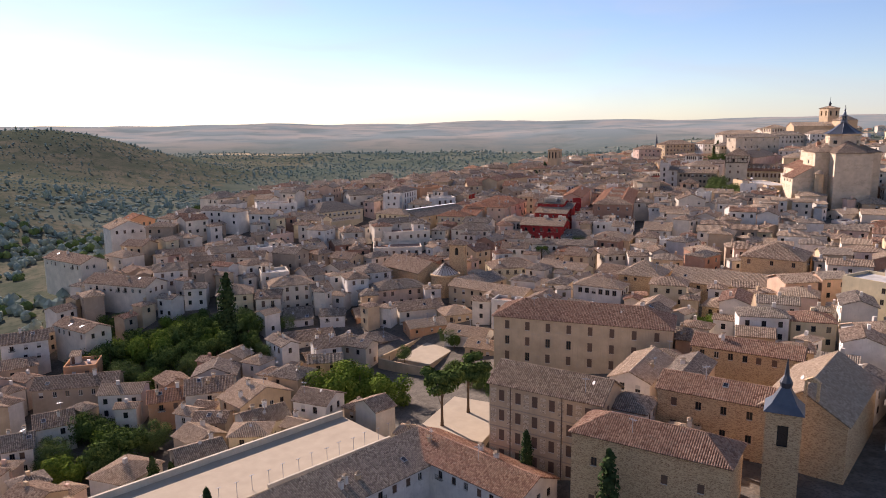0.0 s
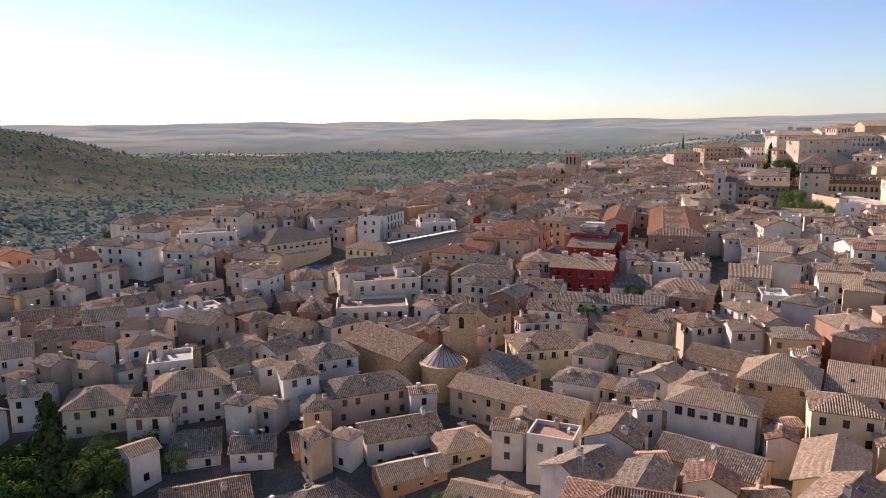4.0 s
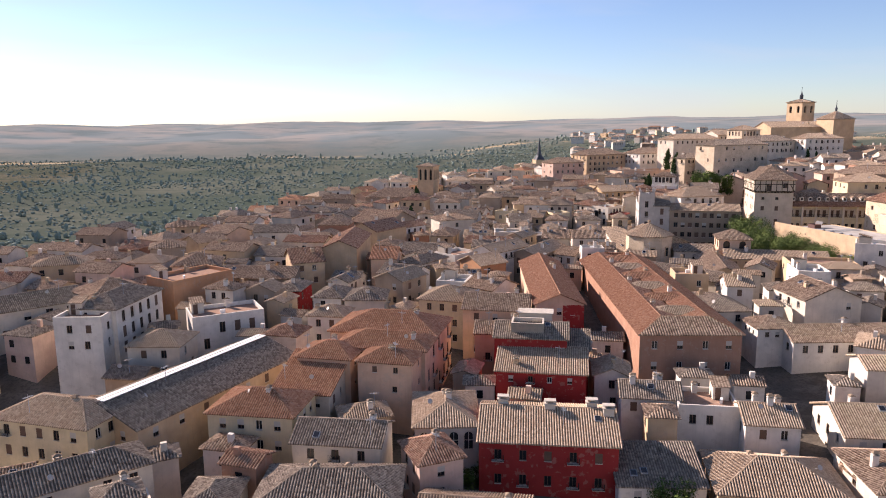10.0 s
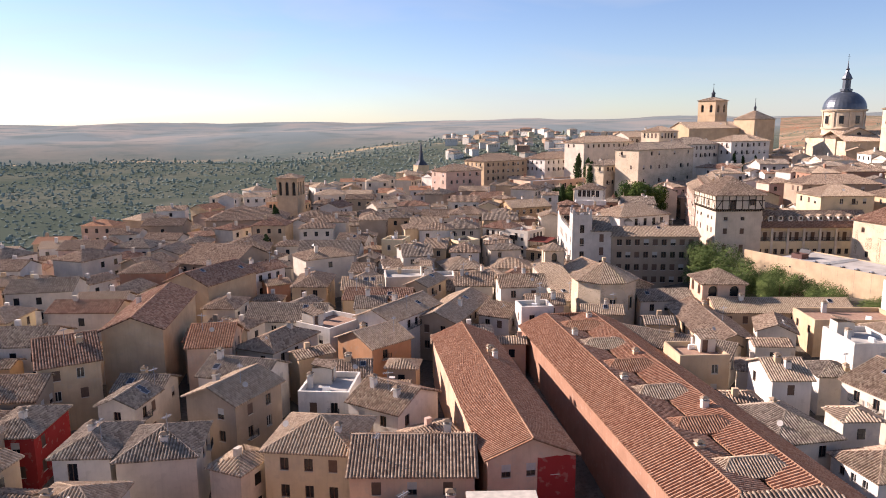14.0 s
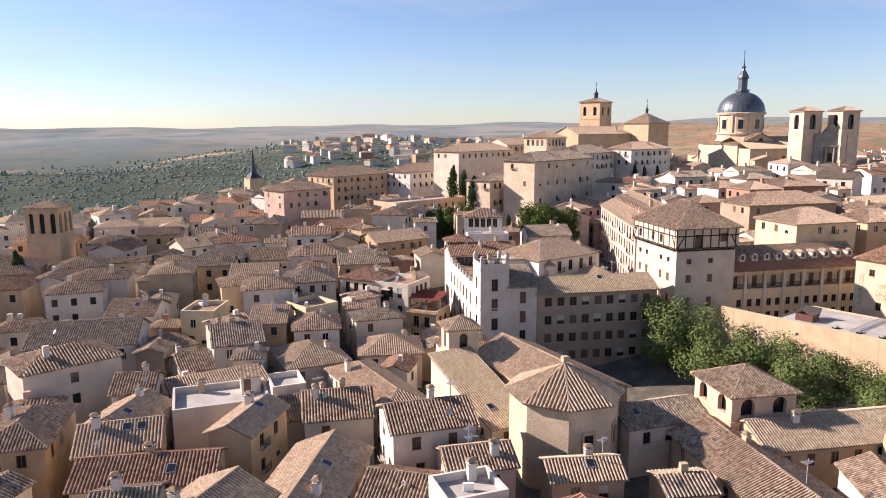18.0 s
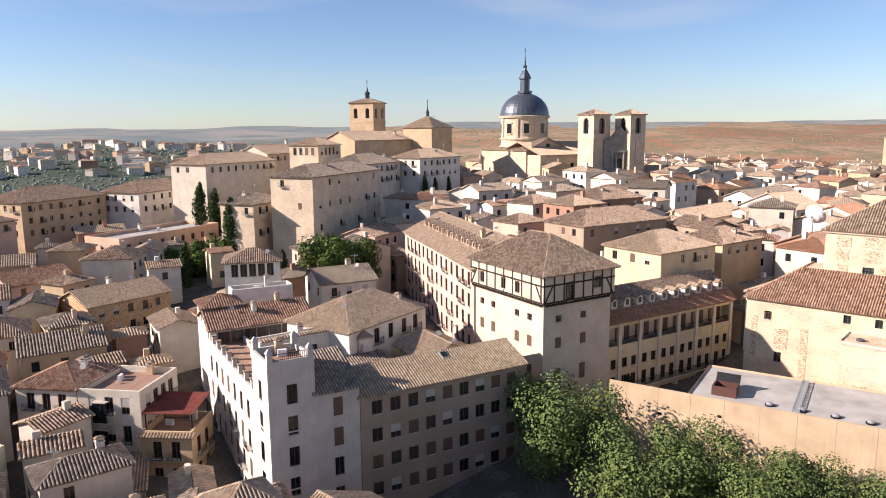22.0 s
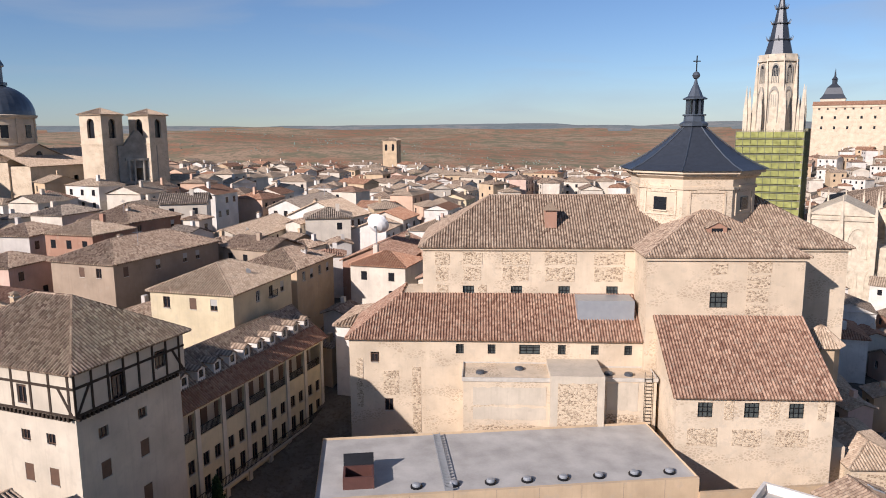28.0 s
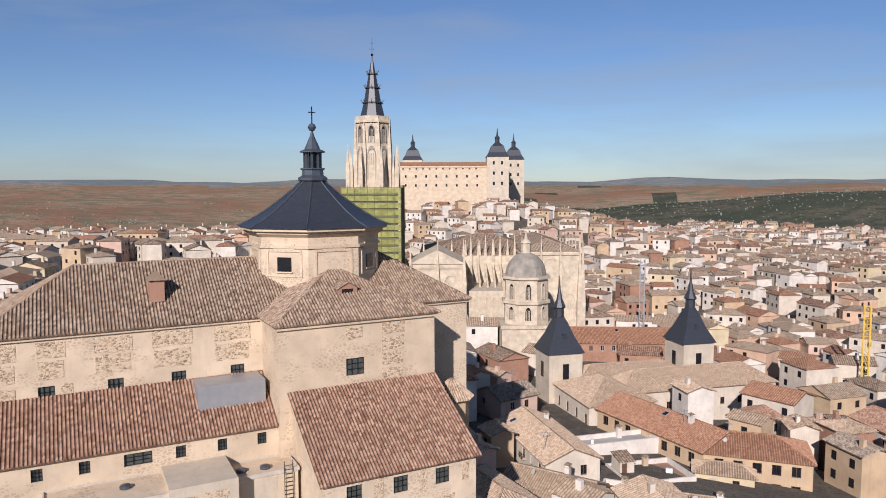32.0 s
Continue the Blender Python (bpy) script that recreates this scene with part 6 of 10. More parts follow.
def octagon_church():
    """The small convent church with an octagonal tiled roof, its nave and belfry."""
    root = thing("octagonal_chapel", frame_of(117.4, 405.4, -20), "pale rendered octagonal chapel under a ribbed tile roof", "chapel")
    claim(117.4, 405.4, 14, 14, -20)
    b = Build()
    b.hull(octagon(6.6, 2), octagon(6.6, 17.9), WALLS["sand"], False)
    part("wall", b, root)
    ring = octagon(7.2, 17.8)
    b = Build()
    b.tiles = Build()
    for i in range(8):
        j = (i + 1) % 8
        b.slope([ring[i], ring[j], (0, 0, 21.0)], TILES["sand"], 0.46)
        b.cap((*ring[i][:2], ring[i][2] + 0.16), (0, 0, 21.2), TILES["sand"])
    part("roof", b, root)
    for k in (-2, -1, 0):
        a = k * math.pi / 4
        c = Build()
        c.box(-0.6, -0.05, 0, 0.6, 0.3, 2.4, GLASS)
        c.box(-0.85, -0.2, -0.2, -0.6, 0.3, 2.7, WALLS["ochre"])
        c.box(0.6, -0.2, -0.2, 0.85, 0.3, 2.7, WALLS["ochre"])
        c.box(-0.85, -0.2, 2.4, 0.85, 0.3, 2.8, WALLS["ochre"])
        part("arched_window", c, root, at=pose(6.1 * math.cos(a), 6.1 * math.sin(a), 12.2, 0, 0, math.degrees(a) + 90))
    b = Build()
    b.box(-0.35, -0.35, 21.4, 0.35, 0.35, 22.1, WALLS["ochre"])
    part("finial", b, root)
    house(127.6, 418.4, 11.5, 22, -10, 14.6, "P", "ochre", 0, "sand", "convent_nave", "masonry convent nave with a sandy tiled gable roof", "church", "", mat=MASONRY, foot=2, chimneys=0)
    square_tower(122.0, 431.0, 4.6, -24, 2, 15.4, 19.6, WALLS["sand"], "sand", "small_belfry", "small square bell turret with arched openings", 1, 0.55, 1.3, 2.6)
    r = square_tower(136.6, 393.0, 8.4, -28, 3, 14.6, 18.0, WALLS["salmon"], "brown", "brick_lookout_tower", "low brick lookout tower with shuttered openings", 2, 0.5, 1.8, 2.2)
    house(125.0, 383.0, 9, 26, -28, 12.5, "P", "ochre", 1, "brown", "convent_wing", "convent wing with timber galleries and tiled roof", "convent", "", foot=2)
    house(143.0, 383.5, 26, 8.5, -28, 13.5, "G", "ochre", 1, "sand", "convent_wing", "long ochre convent wing with a sandy tiled roof", "convent", "", foot=2, size="m", full=True)
    house(111.0, 380.0, 24, 8, -62, 12.0, "G", "cream", 1, "grey", "convent_wing", "low cream convent wing with a grey tiled roof", "convent", "", foot=2)
    claim(140, 404.5, 13, 13, -28)
    house(117.0, 420.5, 6.5, 17, -10, 11.6, "S", "cream", 1, "sand", "convent_aisle", "low convent aisle with a sloping tiled roof", "church", "", foot=2, chimneys=0, size="s")
    house(128.5, 400.5, 11, 7, -20, 13.6, "G", "cream", 1, "grey", "convent_wing", "low cream convent wing with a grey tiled roof", "convent", "", foot=2, chimneys=0)
    root = house(133.5, 475.5, 8.2, 9.0, -66, 18.6, "H", "cream", 3, "red", "balcony_house", "cream house with rows of iron balconies and red-brown roof", "house", "", foot=3, size="t", step=2.0, storey=3.6, full=True, chimneys=2, styles=(4, 4, 2), top=0.7)
    root = house(136.9, 467.9, 8.2, 9.0, -66, 17.9, "F", "cream", 3, "red", "terraced_balcony_house", "cream house with iron balconies and a red-walled terrace", "house", "", foot=3, size="t", step=2.0, storey=3.6, full=True, styles=(4, 4, 2), top=0.1)
    for z in (8.2, 11.7):
        b = Build()
        b.box(-0.95, -0.75, -0.1, 0.95, 0.0, 0.0, SILL)
        b.facade((-0.9, -0.7, 0), (1, 0, 0), 1.8, 0.0, 2.5, [(0.06, 0.57, 0.7, 2.4), (0.63, 1.17, 0.7, 2.4), (1.23, 1.74, 0.7, 2.4)], IRON, 0.05)
        b.face([(-0.85, -0.64, 0.6), (0.85, -0.64, 0.6), (0.85, -0.64, 2.45), (-0.85, -0.64, 2.45)], GLASS)
        b.box(-0.9, -0.7, 2.5, 0.9, 0.0, 2.62, SILL)
        part("glazed_bay", b, root, at=pose(-0.9, -4.5, z))
    root = house(138.2, 460.6, 6.4, 6.6, -62, 13.2, "F", "ochre", 2, "brown", "ochre_corner_house", "ochre corner house with shuttered windows and roof terrace", "house", "", foot=3, size="t", step=2.2, storey=3.4, full=True, styles=(3, 4), top=0.5)
    b = Build()
    b.tiles = None
    b.slope([(-3.5, -3.9, 10.35), (3.6, -3.9, 10.35), (3.6, -3.1, 10.75), (-3.5, -3.1, 10.75)], TILES["sand"], 0.4, 0.1)
    part("eave_tiles", b, root)
    b = Build()
    for x in (-2.9, 2.9):
        for y in (-2.2, 2.6):
            b.box(x - 0.06, y - 0.06, 10.2, x + 0.06, y + 0.06, 12.9, IRON)
    part("awning_frame", b, root)
    b = Build()
    b.hull([(-3.2, -2.6, 12.9), (3.2, -2.6, 12.9), (3.2, 3.0, 13.6), (-3.2, 3.0, 13.6)], [(-3.2, -2.6, 13.0), (3.2, -2.6, 13.0), (3.2, 3.0, 13.7), (-3.2, 3.0, 13.7)], AWNING)
    part("awning", b, root, "dark red terrace awning")
    house(131.0, 461.5, 5.0, 6.0, -40, 9.0, "S", "grey", 0, "sand", chimneys=0, foot=3)
    house(146.5, 371.0, 16, 9, -28, 14.0, "F", "ochre", 1, "brown", "convent_block", "ochre flat-topped convent block", "convent", "", foot=2)


def long_red_building():
    """The long brick-walled building with orange roofs round a row of small courts."""
    rot = -17.2
    u, v = Vector((math.cos(radians(rot)), math.sin(radians(rot)))), Vector((-math.sin(radians(rot)), math.cos(radians(rot))))
    n = Vector((69.8, 328.5))
    W, D = 17.6, 68.0
    c = n + u * W / 2 + v * D / 2
    claim(c.x, c.y, W, D, rot)
    root = thing("long_orange_roofed_block", frame_of(n.x, n.y, rot), "long brick-walled block with orange tiled roofs", "building")
    wins = [(x, z, 1.0, 1.45) for x in (2.6, 7.0, 11.4, 15.4) for z in (11.4, 7.6, 3.6)]
    rect_wall(root, 0, 0, W, D, -6, 14.0, WALLS["brick"], front=wins, cap=True)
    for i, (x, z, a, h) in enumerate(wins):
        put_window(root, x, 0, z, 0, "m", 2 if i % 2 else 1)
    T = TILES["orange"]
    b = Build()
    b.tiles = Build()
    zr = 16.0
    b.slope([(-0.4, D, 13.9), (-0.4, -0.4, 13.9), (4.6, 4.4, zr), (4.6, D, zr)], T)
    b.slope([(W + 0.4, -0.4, 13.9), (W + 0.4, D, 13.9), (W - 4.6, D, zr), (W - 4.6, 4.4, zr)], T)
    part("side_roof", b, root)
    b = Build()
    b.tiles = Build()
    b.slope([(-0.4, -0.4, 13.9), (W + 0.4, -0.4, 13.9), (W - 4.6, 4.4, zr), (4.6, 4.4, zr)], TILES["brown"])
    b.cap((-0.4, -0.4, 14.05), (4.6, 4.4, zr + 0.15), T)
    b.cap((W + 0.4, -0.4, 14.05), (W - 4.6, 4.4, zr + 0.15), T)
    b.cap((4.6, 4.4, zr + 0.15), (4.6, D, zr + 0.15), T)
    b.cap((W - 4.6, 4.4, zr + 0.15), (W - 4.6, D, zr + 0.15), T)
    part("end_roof", b, root)
    # inner slopes down to a gutter, crossed by small hipped roofs and chimneys
    for x0, x1, t in ((4.6, W / 2 - 0.3, "red"), (W - 4.6, W / 2 + 0.3, "orange")):
        b = Build()
        b.tiles = Build()
        q = [(x1, 4.4, 15.1), (x1, D, 15.1), (x0, D, zr), (x0, 4.4, zr)] if x0 < x1 else [(x1, D, 15.1), (x1, 4.4, 15.1), (x0, 4.4, zr), (x0, D, zr)]
        b.slope(q, TILES[t])
        part("inner_roof", b, root)
    for k in range(6):
        y = 10.0 + 10.2 * k
        hip_roof(root, 4.8, y - 1.9, W - 4.8, y + 1.9, 15.5, 0.5, "orange" if k % 2 else "sand", over=0.3, name="cross_roof")
        part("chimney", CHIMNEYS[k % 3], root, at=pose(5.6 + (k % 2) * 6, y + 4.0, 15.4))
    b = Build()
    b.slope([(W + 0.4, D + 0.4, 13.9), (-0.4, D + 0.4, 13.9), (4.6, D, zr), (W - 4.6, D, zr)], T)
    part("far_end_roof", b, root)
    # the neighbour with the red end wall
    c2 = Vector((67.8, 346.2)) - u * 4.8 + v * 22
    red = house(c2.x, c2.y, 9.6, 44, rot, 15.2, "P", "salmon", 2, "orange", "red_ended_house", "long house with a red end wall and orange roof", "house", "", chimneys=2, foot=-6, sides=False)
    panel(red, 0.6, 4.8, 4, 21.0, -22, "red_render", WALLS["red"])


def apse_church():
    """The church with the open conical apse roof and its brick tower."""
    square_tower(5.6, 257.4, 5.4, -15, -12, 3.4, 8.4, BRICKWORK, "brown", "brick_bell_tower", "brick bell tower with arched openings", 1, 0.5, 1.3, 2.8)
    a, b_ = Vector((-18.6, 267.6)), Vector((-3.6, 250.2))
    mid = (a + b_) / 2
    ang = math.degrees(math.atan2(b_.y - a.y, b_.x - a.x))
    house(mid.x, mid.y, 22, 13, ang, -0.4, "G", "brown", 0, "brown", "church_nave", "old church nave with a worn brown tiled roof", "church", "", mat=BRICKWORK, chimneys=0, pitch=0.5, foot=-12)
    root = thing("church_apse", pose(0.6, 246.4, 0), "round brick apse with a ribbed conical glass roof", "church")
    claim(0.6, 246.4, 9, 9, 0)
    b = Build()
    b.lathe([(4.9, -12), (4.9, -1.2), (5.4, -1.0), (5.4, -0.4), (4.6, -0.3)], BRICKWORK, 24)
    part("wall", b, root)
    b = Build()
    b.lathe([(4.6, -0.35), (0.3, 3.2)], WALLS["grey"], 24)
    part("cone", b, root, "pale conical roof")
    for k in range(24):
        t = 2 * math.pi * k / 24
        c = Build()
        c.hull([(-0.07, -4.9, -0.25), (0.07, -4.9, -0.25), (0.07, -4.7, -0.25), (-0.07, -4.7, -0.25)], [(-0.07, -0.3, 3.4), (0.07, -0.3, 3.4), (0.07, -0.1, 3.4), (-0.07, -0.1, 3.4)], WOOD)
        part("roof_rib", c, root, at=pose(0, 0, 0, 0, 0, math.degrees(t)))


def convent():
    """The masonry convent on the spur, with its cloister, bell turret and the terrace before it."""
    A = house(34.5, 169.5, 42.3, 13.0, -20.2, 5.0, "H", "ochre", 4, "red", "convent_range", "tall ochre convent range with a red-brown tiled roof", "convent", "", size="t", step=5.2, storey=3.9, foot=-14, full=True, chimneys=1, styles=(3, 3, 0), pitch=0.5, top=1.0)
    B = house(20.4, 125.3, 22.0, 10.0, -32.5, 4.2, "G", "ochre", 4, "brown", "convent_block", "ochre convent block with rubble bands and brown shutters", "convent", "", size="t", step=3.6, storey=3.9, foot=-15, full=True, chimneys=0, styles=(3,), pitch=0.56, top=1.1)
    H, gap = 19.2, (22.0 - 1.8) / 6
    for k in range(7):
        x = -11.0 + 0.9 + gap * k
        for r in range(4):
            for j in range(3):
                panel(B, x - 0.55, x + 0.55, H - 1.75 - 1.05 * j - 3.9 * r, H - 1.0 - 1.05 * j - 3.9 * r, -5.0, mat=MASONRY, proud=0.03)
    for r in range(3):
        moulding(B, -11, -5, 11, 5, H - 4.6 - 3.9 * r, H - 4.4 - 3.9 * r, 0.06, WALLS["brown"], "string_course")
    for x in (-6.6, 3.6):
        b = Build()
        b.box(x - 0.06, -5.14, 0, x + 0.06, -5.02, H - 0.4, WOOD)
        part("downpipe", b, B)
    C = house(33.2, 105.2, 24.3, 9.5, -33.0, 3.0, "H", "ochre", 2, "red", "convent_wing", "rubble-walled convent wing with a hipped tile roof", "convent", "", mat=BRICKWORK, foot=-15, pitch=0.5, chimneys=0, storey=6.5, step=6.0, top=3.6, styles=(0, 3))
    house(33.5, 121.8, 8, 8, -32, 2.0, "H", "white", 1, "grey", "convent_lean_to", "small white block with a grey tiled roof", "convent", "", foot=-14, chimneys=0)
    house(48.4, 120.0, 18.5, 9.0, -33.0, 5.0, "G", "ochre", 3, "red", "convent_wing", "rubble convent wing with dark windows", "convent", "", mat=BRICKWORK, foot=-14, size="m", step=4.0, storey=4.2, full=True, chimneys=0, styles=(0, 3), top=1.3)
    house(66.0, 148.0, 22, 8.0, -32.0, 3.4, "G", "ochre", 1, "red", "cloister_wing", "low cloister wing with a tiled roof", "convent", "", foot=-12, mat=BRICKWORK)
    house(40.5, 139.0, 8, 17, -32.0, 2.4, "P", "white", 1, "sand", "convent_link", "white gabled link between convent wings", "convent", "", foot=-14)
    house(49.5, 137.0, 7, 14, -32, 2.6, "P", "ochre", 0, "grey", "cloister_wing", "low cloister wing with a grey tiled roof", "convent", "", foot=-12)
    claim(59, 134, 12, 14, -32)
    claim(24, 151, 36, 20, -22)
    house(49.1, 215.6, 14.8, 8, -31.6, 2.2, "H", "white", 1, "sand", "loggia_block", "white upper storey with a row of blinds above an arcade", "convent", "", foot=-12, full=True, size="l", step=2.3, styles=(2, 2, 0), chimneys=0)
    house(64.6, 223.6, 13, 12, -31, 4.1, "T", "ochre", 1, "sand", "convent_chapel", "square masonry chapel under a tiled pyramid roof", "chapel", "", mat=BRICKWORK, foot=-10, chimneys=0, size="s", pitch=0.62)
    house(58.5, 194.0, 9, 15, -33, 0.4, "P", "ochre", 0, "sand", "convent_wing", "low convent wing with a pale sunlit tiled roof", "convent", "", foot=-12, chimneys=0)
    house(44.0, 203.0, 16, 9, -40, -2.4, "G", "ochre", 1, "grey", "convent_wing", "low convent wing with a grey tiled roof", "convent", "", foot=-12, chimneys=0)
    house(65.5, 117.8, 13.5, 25, -40.0, 5.0, "P", "ochre", 0, "sand", "convent_church", "plain rubble convent church with a gabled tile roof", "church", "", mat=BRICKWORK, foot=-14, chimneys=0, pitch=0.6)
    root = thing("bell_turret", frame_of(51.8, 102.5, -27), "masonry bell turret with a slate spire", "tower")
    claim(51.8, 102.5, 6, 6, -27)
    rect_wall(root, -2.5, -2.5, 2.5, 2.5, -14, 8.8, BRICKWORK, front=[(2.5, 3.4, 1.5, 3.4)], left=[(2.5, 3.4, 1.4, 3.2)], name="shaft")
    b = Build()
    # dark block added behind the openings to stand for shade inside
    b.box(-2.1, -2.1, 3.2, 2.1, 2.1, 7.4, GLASS)
    part("belfry", b, root)
    b = Build()
    for (r0, z0), (r1, z1) in zip([(4.0, 8.75), (2.5, 9.9), (1.1, 11.8)], [(2.5, 9.9), (1.1, 11.8), (0.8, 12.2)]):
        b.hull(octagon(r0, z0, n=4, turn=math.pi / 4), octagon(r1, z1, n=4, turn=math.pi / 4), LEAD, False)
    b.lathe([(0.8, 12.1), (0.95, 12.9), (0.4, 14.0), (0.06, 16.6)], SLATE, 8)
    part("spire", b, root, "grey slate spire")
    bc = thing("bell_gable", frame_of(57.6, 105.8, -40, 8.6), "small open bell gable with a cross-shaped opening", "bell gable")
    b = Build()
    b.box(-1.1, -0.3, 0, -0.7, 0.3, 3.0, BRICKWORK)
    b.box(0.7, -0.3, 0, 1.1, 0.3, 3.0, BRICKWORK)
    b.hull([(-1.3, -0.35, 3.0), (1.3, -0.35, 3.0), (1.3, 0.35, 3.0), (-1.3, 0.35, 3.0)], [(-0.05, -0.35, 3.8), (0.05, -0.35, 3.8), (0.05, 0.35, 3.8), (-0.05, 0.35, 3.8)], BRICKWORK)
    part("gable", b, bc)
    # foreground ranges round a court, and the terrace behind them
    house(-17.4, 112.2, 46, 8.4, 45.5, -9.2, "S", "white", 1, "grey", "terrace_range", "long white range with a dark tiled roof and white chimneys", "building", "", foot=-22, chimneys=3, pitch=0.46)
    house(5.2, 120.7, 29, 11.0, -44.7, -8.8, "G", "white", 1, "red", "terrace_range", "long white range with a red-brown tiled roof", "building", "", foot=-22, chimneys=3, pitch=0.42)
    claim(-2, 108, 24, 26, 0)
    at0 = pose(-38.9, 110.2, 3.4, 0, 0, 43.5)
    tagged(part("terrace_platform", terrace_slab(), None, "", at0), "pale paved terrace behind a long parapet", "terrace", kind="structure")
    claim(-38.9, 110.2, 72, 18, 43.5)
    post = Build()
    post.lathe([(0.05, 0), (0.05, 2.6)], METALSHEET, 8)
    post.box(-0.4, -0.04, 2.55, 0.4, 0.04, 2.62, METALSHEET)
    post = post.mesh("terrace_post")
    for k in range(22):
        at = at0 @ Vector((-28 + 2.9 * k, -6.6 + (0.4 if k % 2 else 0.0), -10.4))
        single("terrace_post", post, "slim grey metal post on a paved terrace", "post", "terrace posts", at=pose(*at, 0, 0, 43.5))
    house(-14.6, 140.8, 7, 5, 133, -5.6, "P", "stone", 0, "brown", "terrace_hut", "small stone hut with a gabled roof at a terrace", "hut", "", foot=-20, chimneys=0)
    sq = Build()
    sq.box(-7, -9, -18, 8, 11, -11.4, PALE)
    single("square", sq, "sandy square under pine trees", "square", kind="structure", at=pose(4, 146, 0, 0, 0, -25))
    claim(3, 150, 20, 26, -25)
    yard = Build()
    yard.box(-9.5, -7.5, -24, 9.5, 7.5, -16.2, GRAVEL)
    single("walled_yard", yard, "pale gravel yard behind an ochre wall", "yard", kind="structure", at=pose(-5.0, 198.5, 0, 0, 0, 58))
    wall = thing("yard_wall", pose(-5.0, 198.5, 0, 0, 0, 58), "long ochre rendered wall round a gravel yard", "wall")
    b = Build()
    b.box(-13, 7.52, -24, 26, 7.95, -12.6, WALLS["ochre"])
    part("long_wall", b, wall)
    for k in range(10):
        b = Build()
        b.box(-12.6 + 4.1 * k, 7.2, -24, -12.0 + 4.1 * k, 7.5, -13.4, WALLS["ochre"])
        part("buttress", b, wall)
    b = Build()
    b.box(-13, -9.5, -24, -12.6, 7.5, -13.0, WALLS["ochre"])
    part("end_wall", b, wall)
    claim(-5, 198.5, 21, 18, 58)
    claim(-74, 204, 36, 26, 20)
    claim(-72, 146, 18, 18, 0)
    # churches and blocks behind the convent
    house(88.6, 219.0, 30, 15, -33, 2.0, "G", "brown", 1, "sand", "old_hall", "large old hall with rubble walls and arched windows", "building", "", mat=BRICKWORK, foot=-8, chimneys=0)
    house(108, 226, 18, 18, -35, 9.0, "T", "ochre", 1, "brown", "square_chapel", "square masonry chapel under a pyramid tile roof", "chapel", "", mat=BRICKWORK, foot=-6, chimneys=0)
    house(79.5, 197.0, 9, 9, -33, 0.2, "T", "brown", 1, "sand", "apse_block", "small square apse with a pyramid tile roof", "chapel", "", mat=BRICKWORK, foot=-8, chimneys=0)
    house(15.9, 230.6, 29, 8.0, -35.8, -2.4, "G", "ochre", 4, "sand", "long_cream_block", "long ochre block with four rows of windows round a court", "building", "", foot=-16, full=True, step=3.3, storey=3.2, styles=(0, 2, 3), chimneys=1)
    house(13.6, 242.0, 17, 6.5, 41.0, -2.4, "S", "ochre", 2, "grey", "court_wing", "narrow wing closing the court of a long block", "building", "", foot=-16, chimneys=0)
    house(32.6, 238.6, 15, 7, -36, -2.2, "H", "cream", 2, "sand", "court_wing", "cream wing with windows towards its court", "building", "", foot=-16, full=True, size="l", step=2.6)
    house(7.4, 203.0, 12.5, 8, -25.3, -9.0, "G", "white", 1, "sand", "yard_house", "low white house beside a walled yard", "house", "", foot=-18)
    house(11.4, 193.6, 9.0, 7, -25.3, -10.0, "G", "ochre", 1, "sand", "yard_house", "low ochre house beside a walled yard", "house", "", foot=-18)
    house(116, 182, 16, 12, -60, 10.0, "F", "yellow", 2, "brown", foot=-4)
    house(120, 150, 18, 12, -70, 12.0, "G", "cream", 3, "sand", foot=-4, full=True)
    house(100, 100, 20, 12, -65, 5.0, "H", "yellow", 2, "red", foot=-10)


def terrace_slab():
    b = Build()
    b.box(-36, -7.8, -30, 32, 8.0, -10.4, PALE)
    b.box(-36, 7.6, -10.4, 32, 8.1, -9.2, WALLS["stone"])
    b.box(-36, -7.8, -10.4, -35.5, 7.6, -9.2, WALLS["stone"])
    b.box(6, -7.8, -10.4, 32, -7.4, -9.7, WALLS["stone"])
    return b


def arched_window(root, x, y, z, w, h):
    """A tall round-headed window set in a front that faces -y: frame, dark pane and sill."""
    b = Build()
    n = 8
    arc = [(w / 2 * math.cos(math.pi * k / n), h - w / 2 + w / 2 * math.sin(math.pi * k / n)) for k in range(n + 1)]
    b.face([(-w / 2, -0.03, 0), (w / 2, -0.03, 0)] + [(u, -0.03, v) for u, v in arc], GLASS)
    o = 0.16
    out = [((w / 2 + o) * math.cos(math.pi * k / n), h - w / 2 + (w / 2 + o) * math.sin(math.pi * k / n)) for k in range(n + 1)]
    for k in range(n):
        b.face([(out[k][0], -0.1, out[k][1]), (out[k + 1][0], -0.1, out[k + 1][1]), (arc[k + 1][0], -0.1, arc[k + 1][1]), (arc[k][0], -0.1, arc[k][1])], SILL)
        b.face([(arc[k][0], -0.1, arc[k][1]), (arc[k + 1][0], -0.1, arc[k + 1][1]), (arc[k + 1][0], -0.02, arc[k + 1][1]), (arc[k][0], -0.02, arc[k][1])], SILL)
    for sx in (-1, 1):
        b.box(min(sx * w / 2, sx * (w / 2 + o)), -0.1, 0, max(sx * w / 2, sx * (w / 2 + o)), 0, h - w / 2, SILL)
    b.box(-w / 2 - 0.25, -0.2, -0.14, w / 2 + 0.25, 0.0, 0.0, SILL)
    b.box(-0.04, -0.07, 0, 0.04, -0.035, h - 0.1, WHITEWOOD)
    b.box(-w / 2, -0.07, h * 0.5, w / 2, -0.035, h * 0.5 + 0.06, WHITEWOOD)
    part("arched_window", b, root, at=pose(x, y, z))


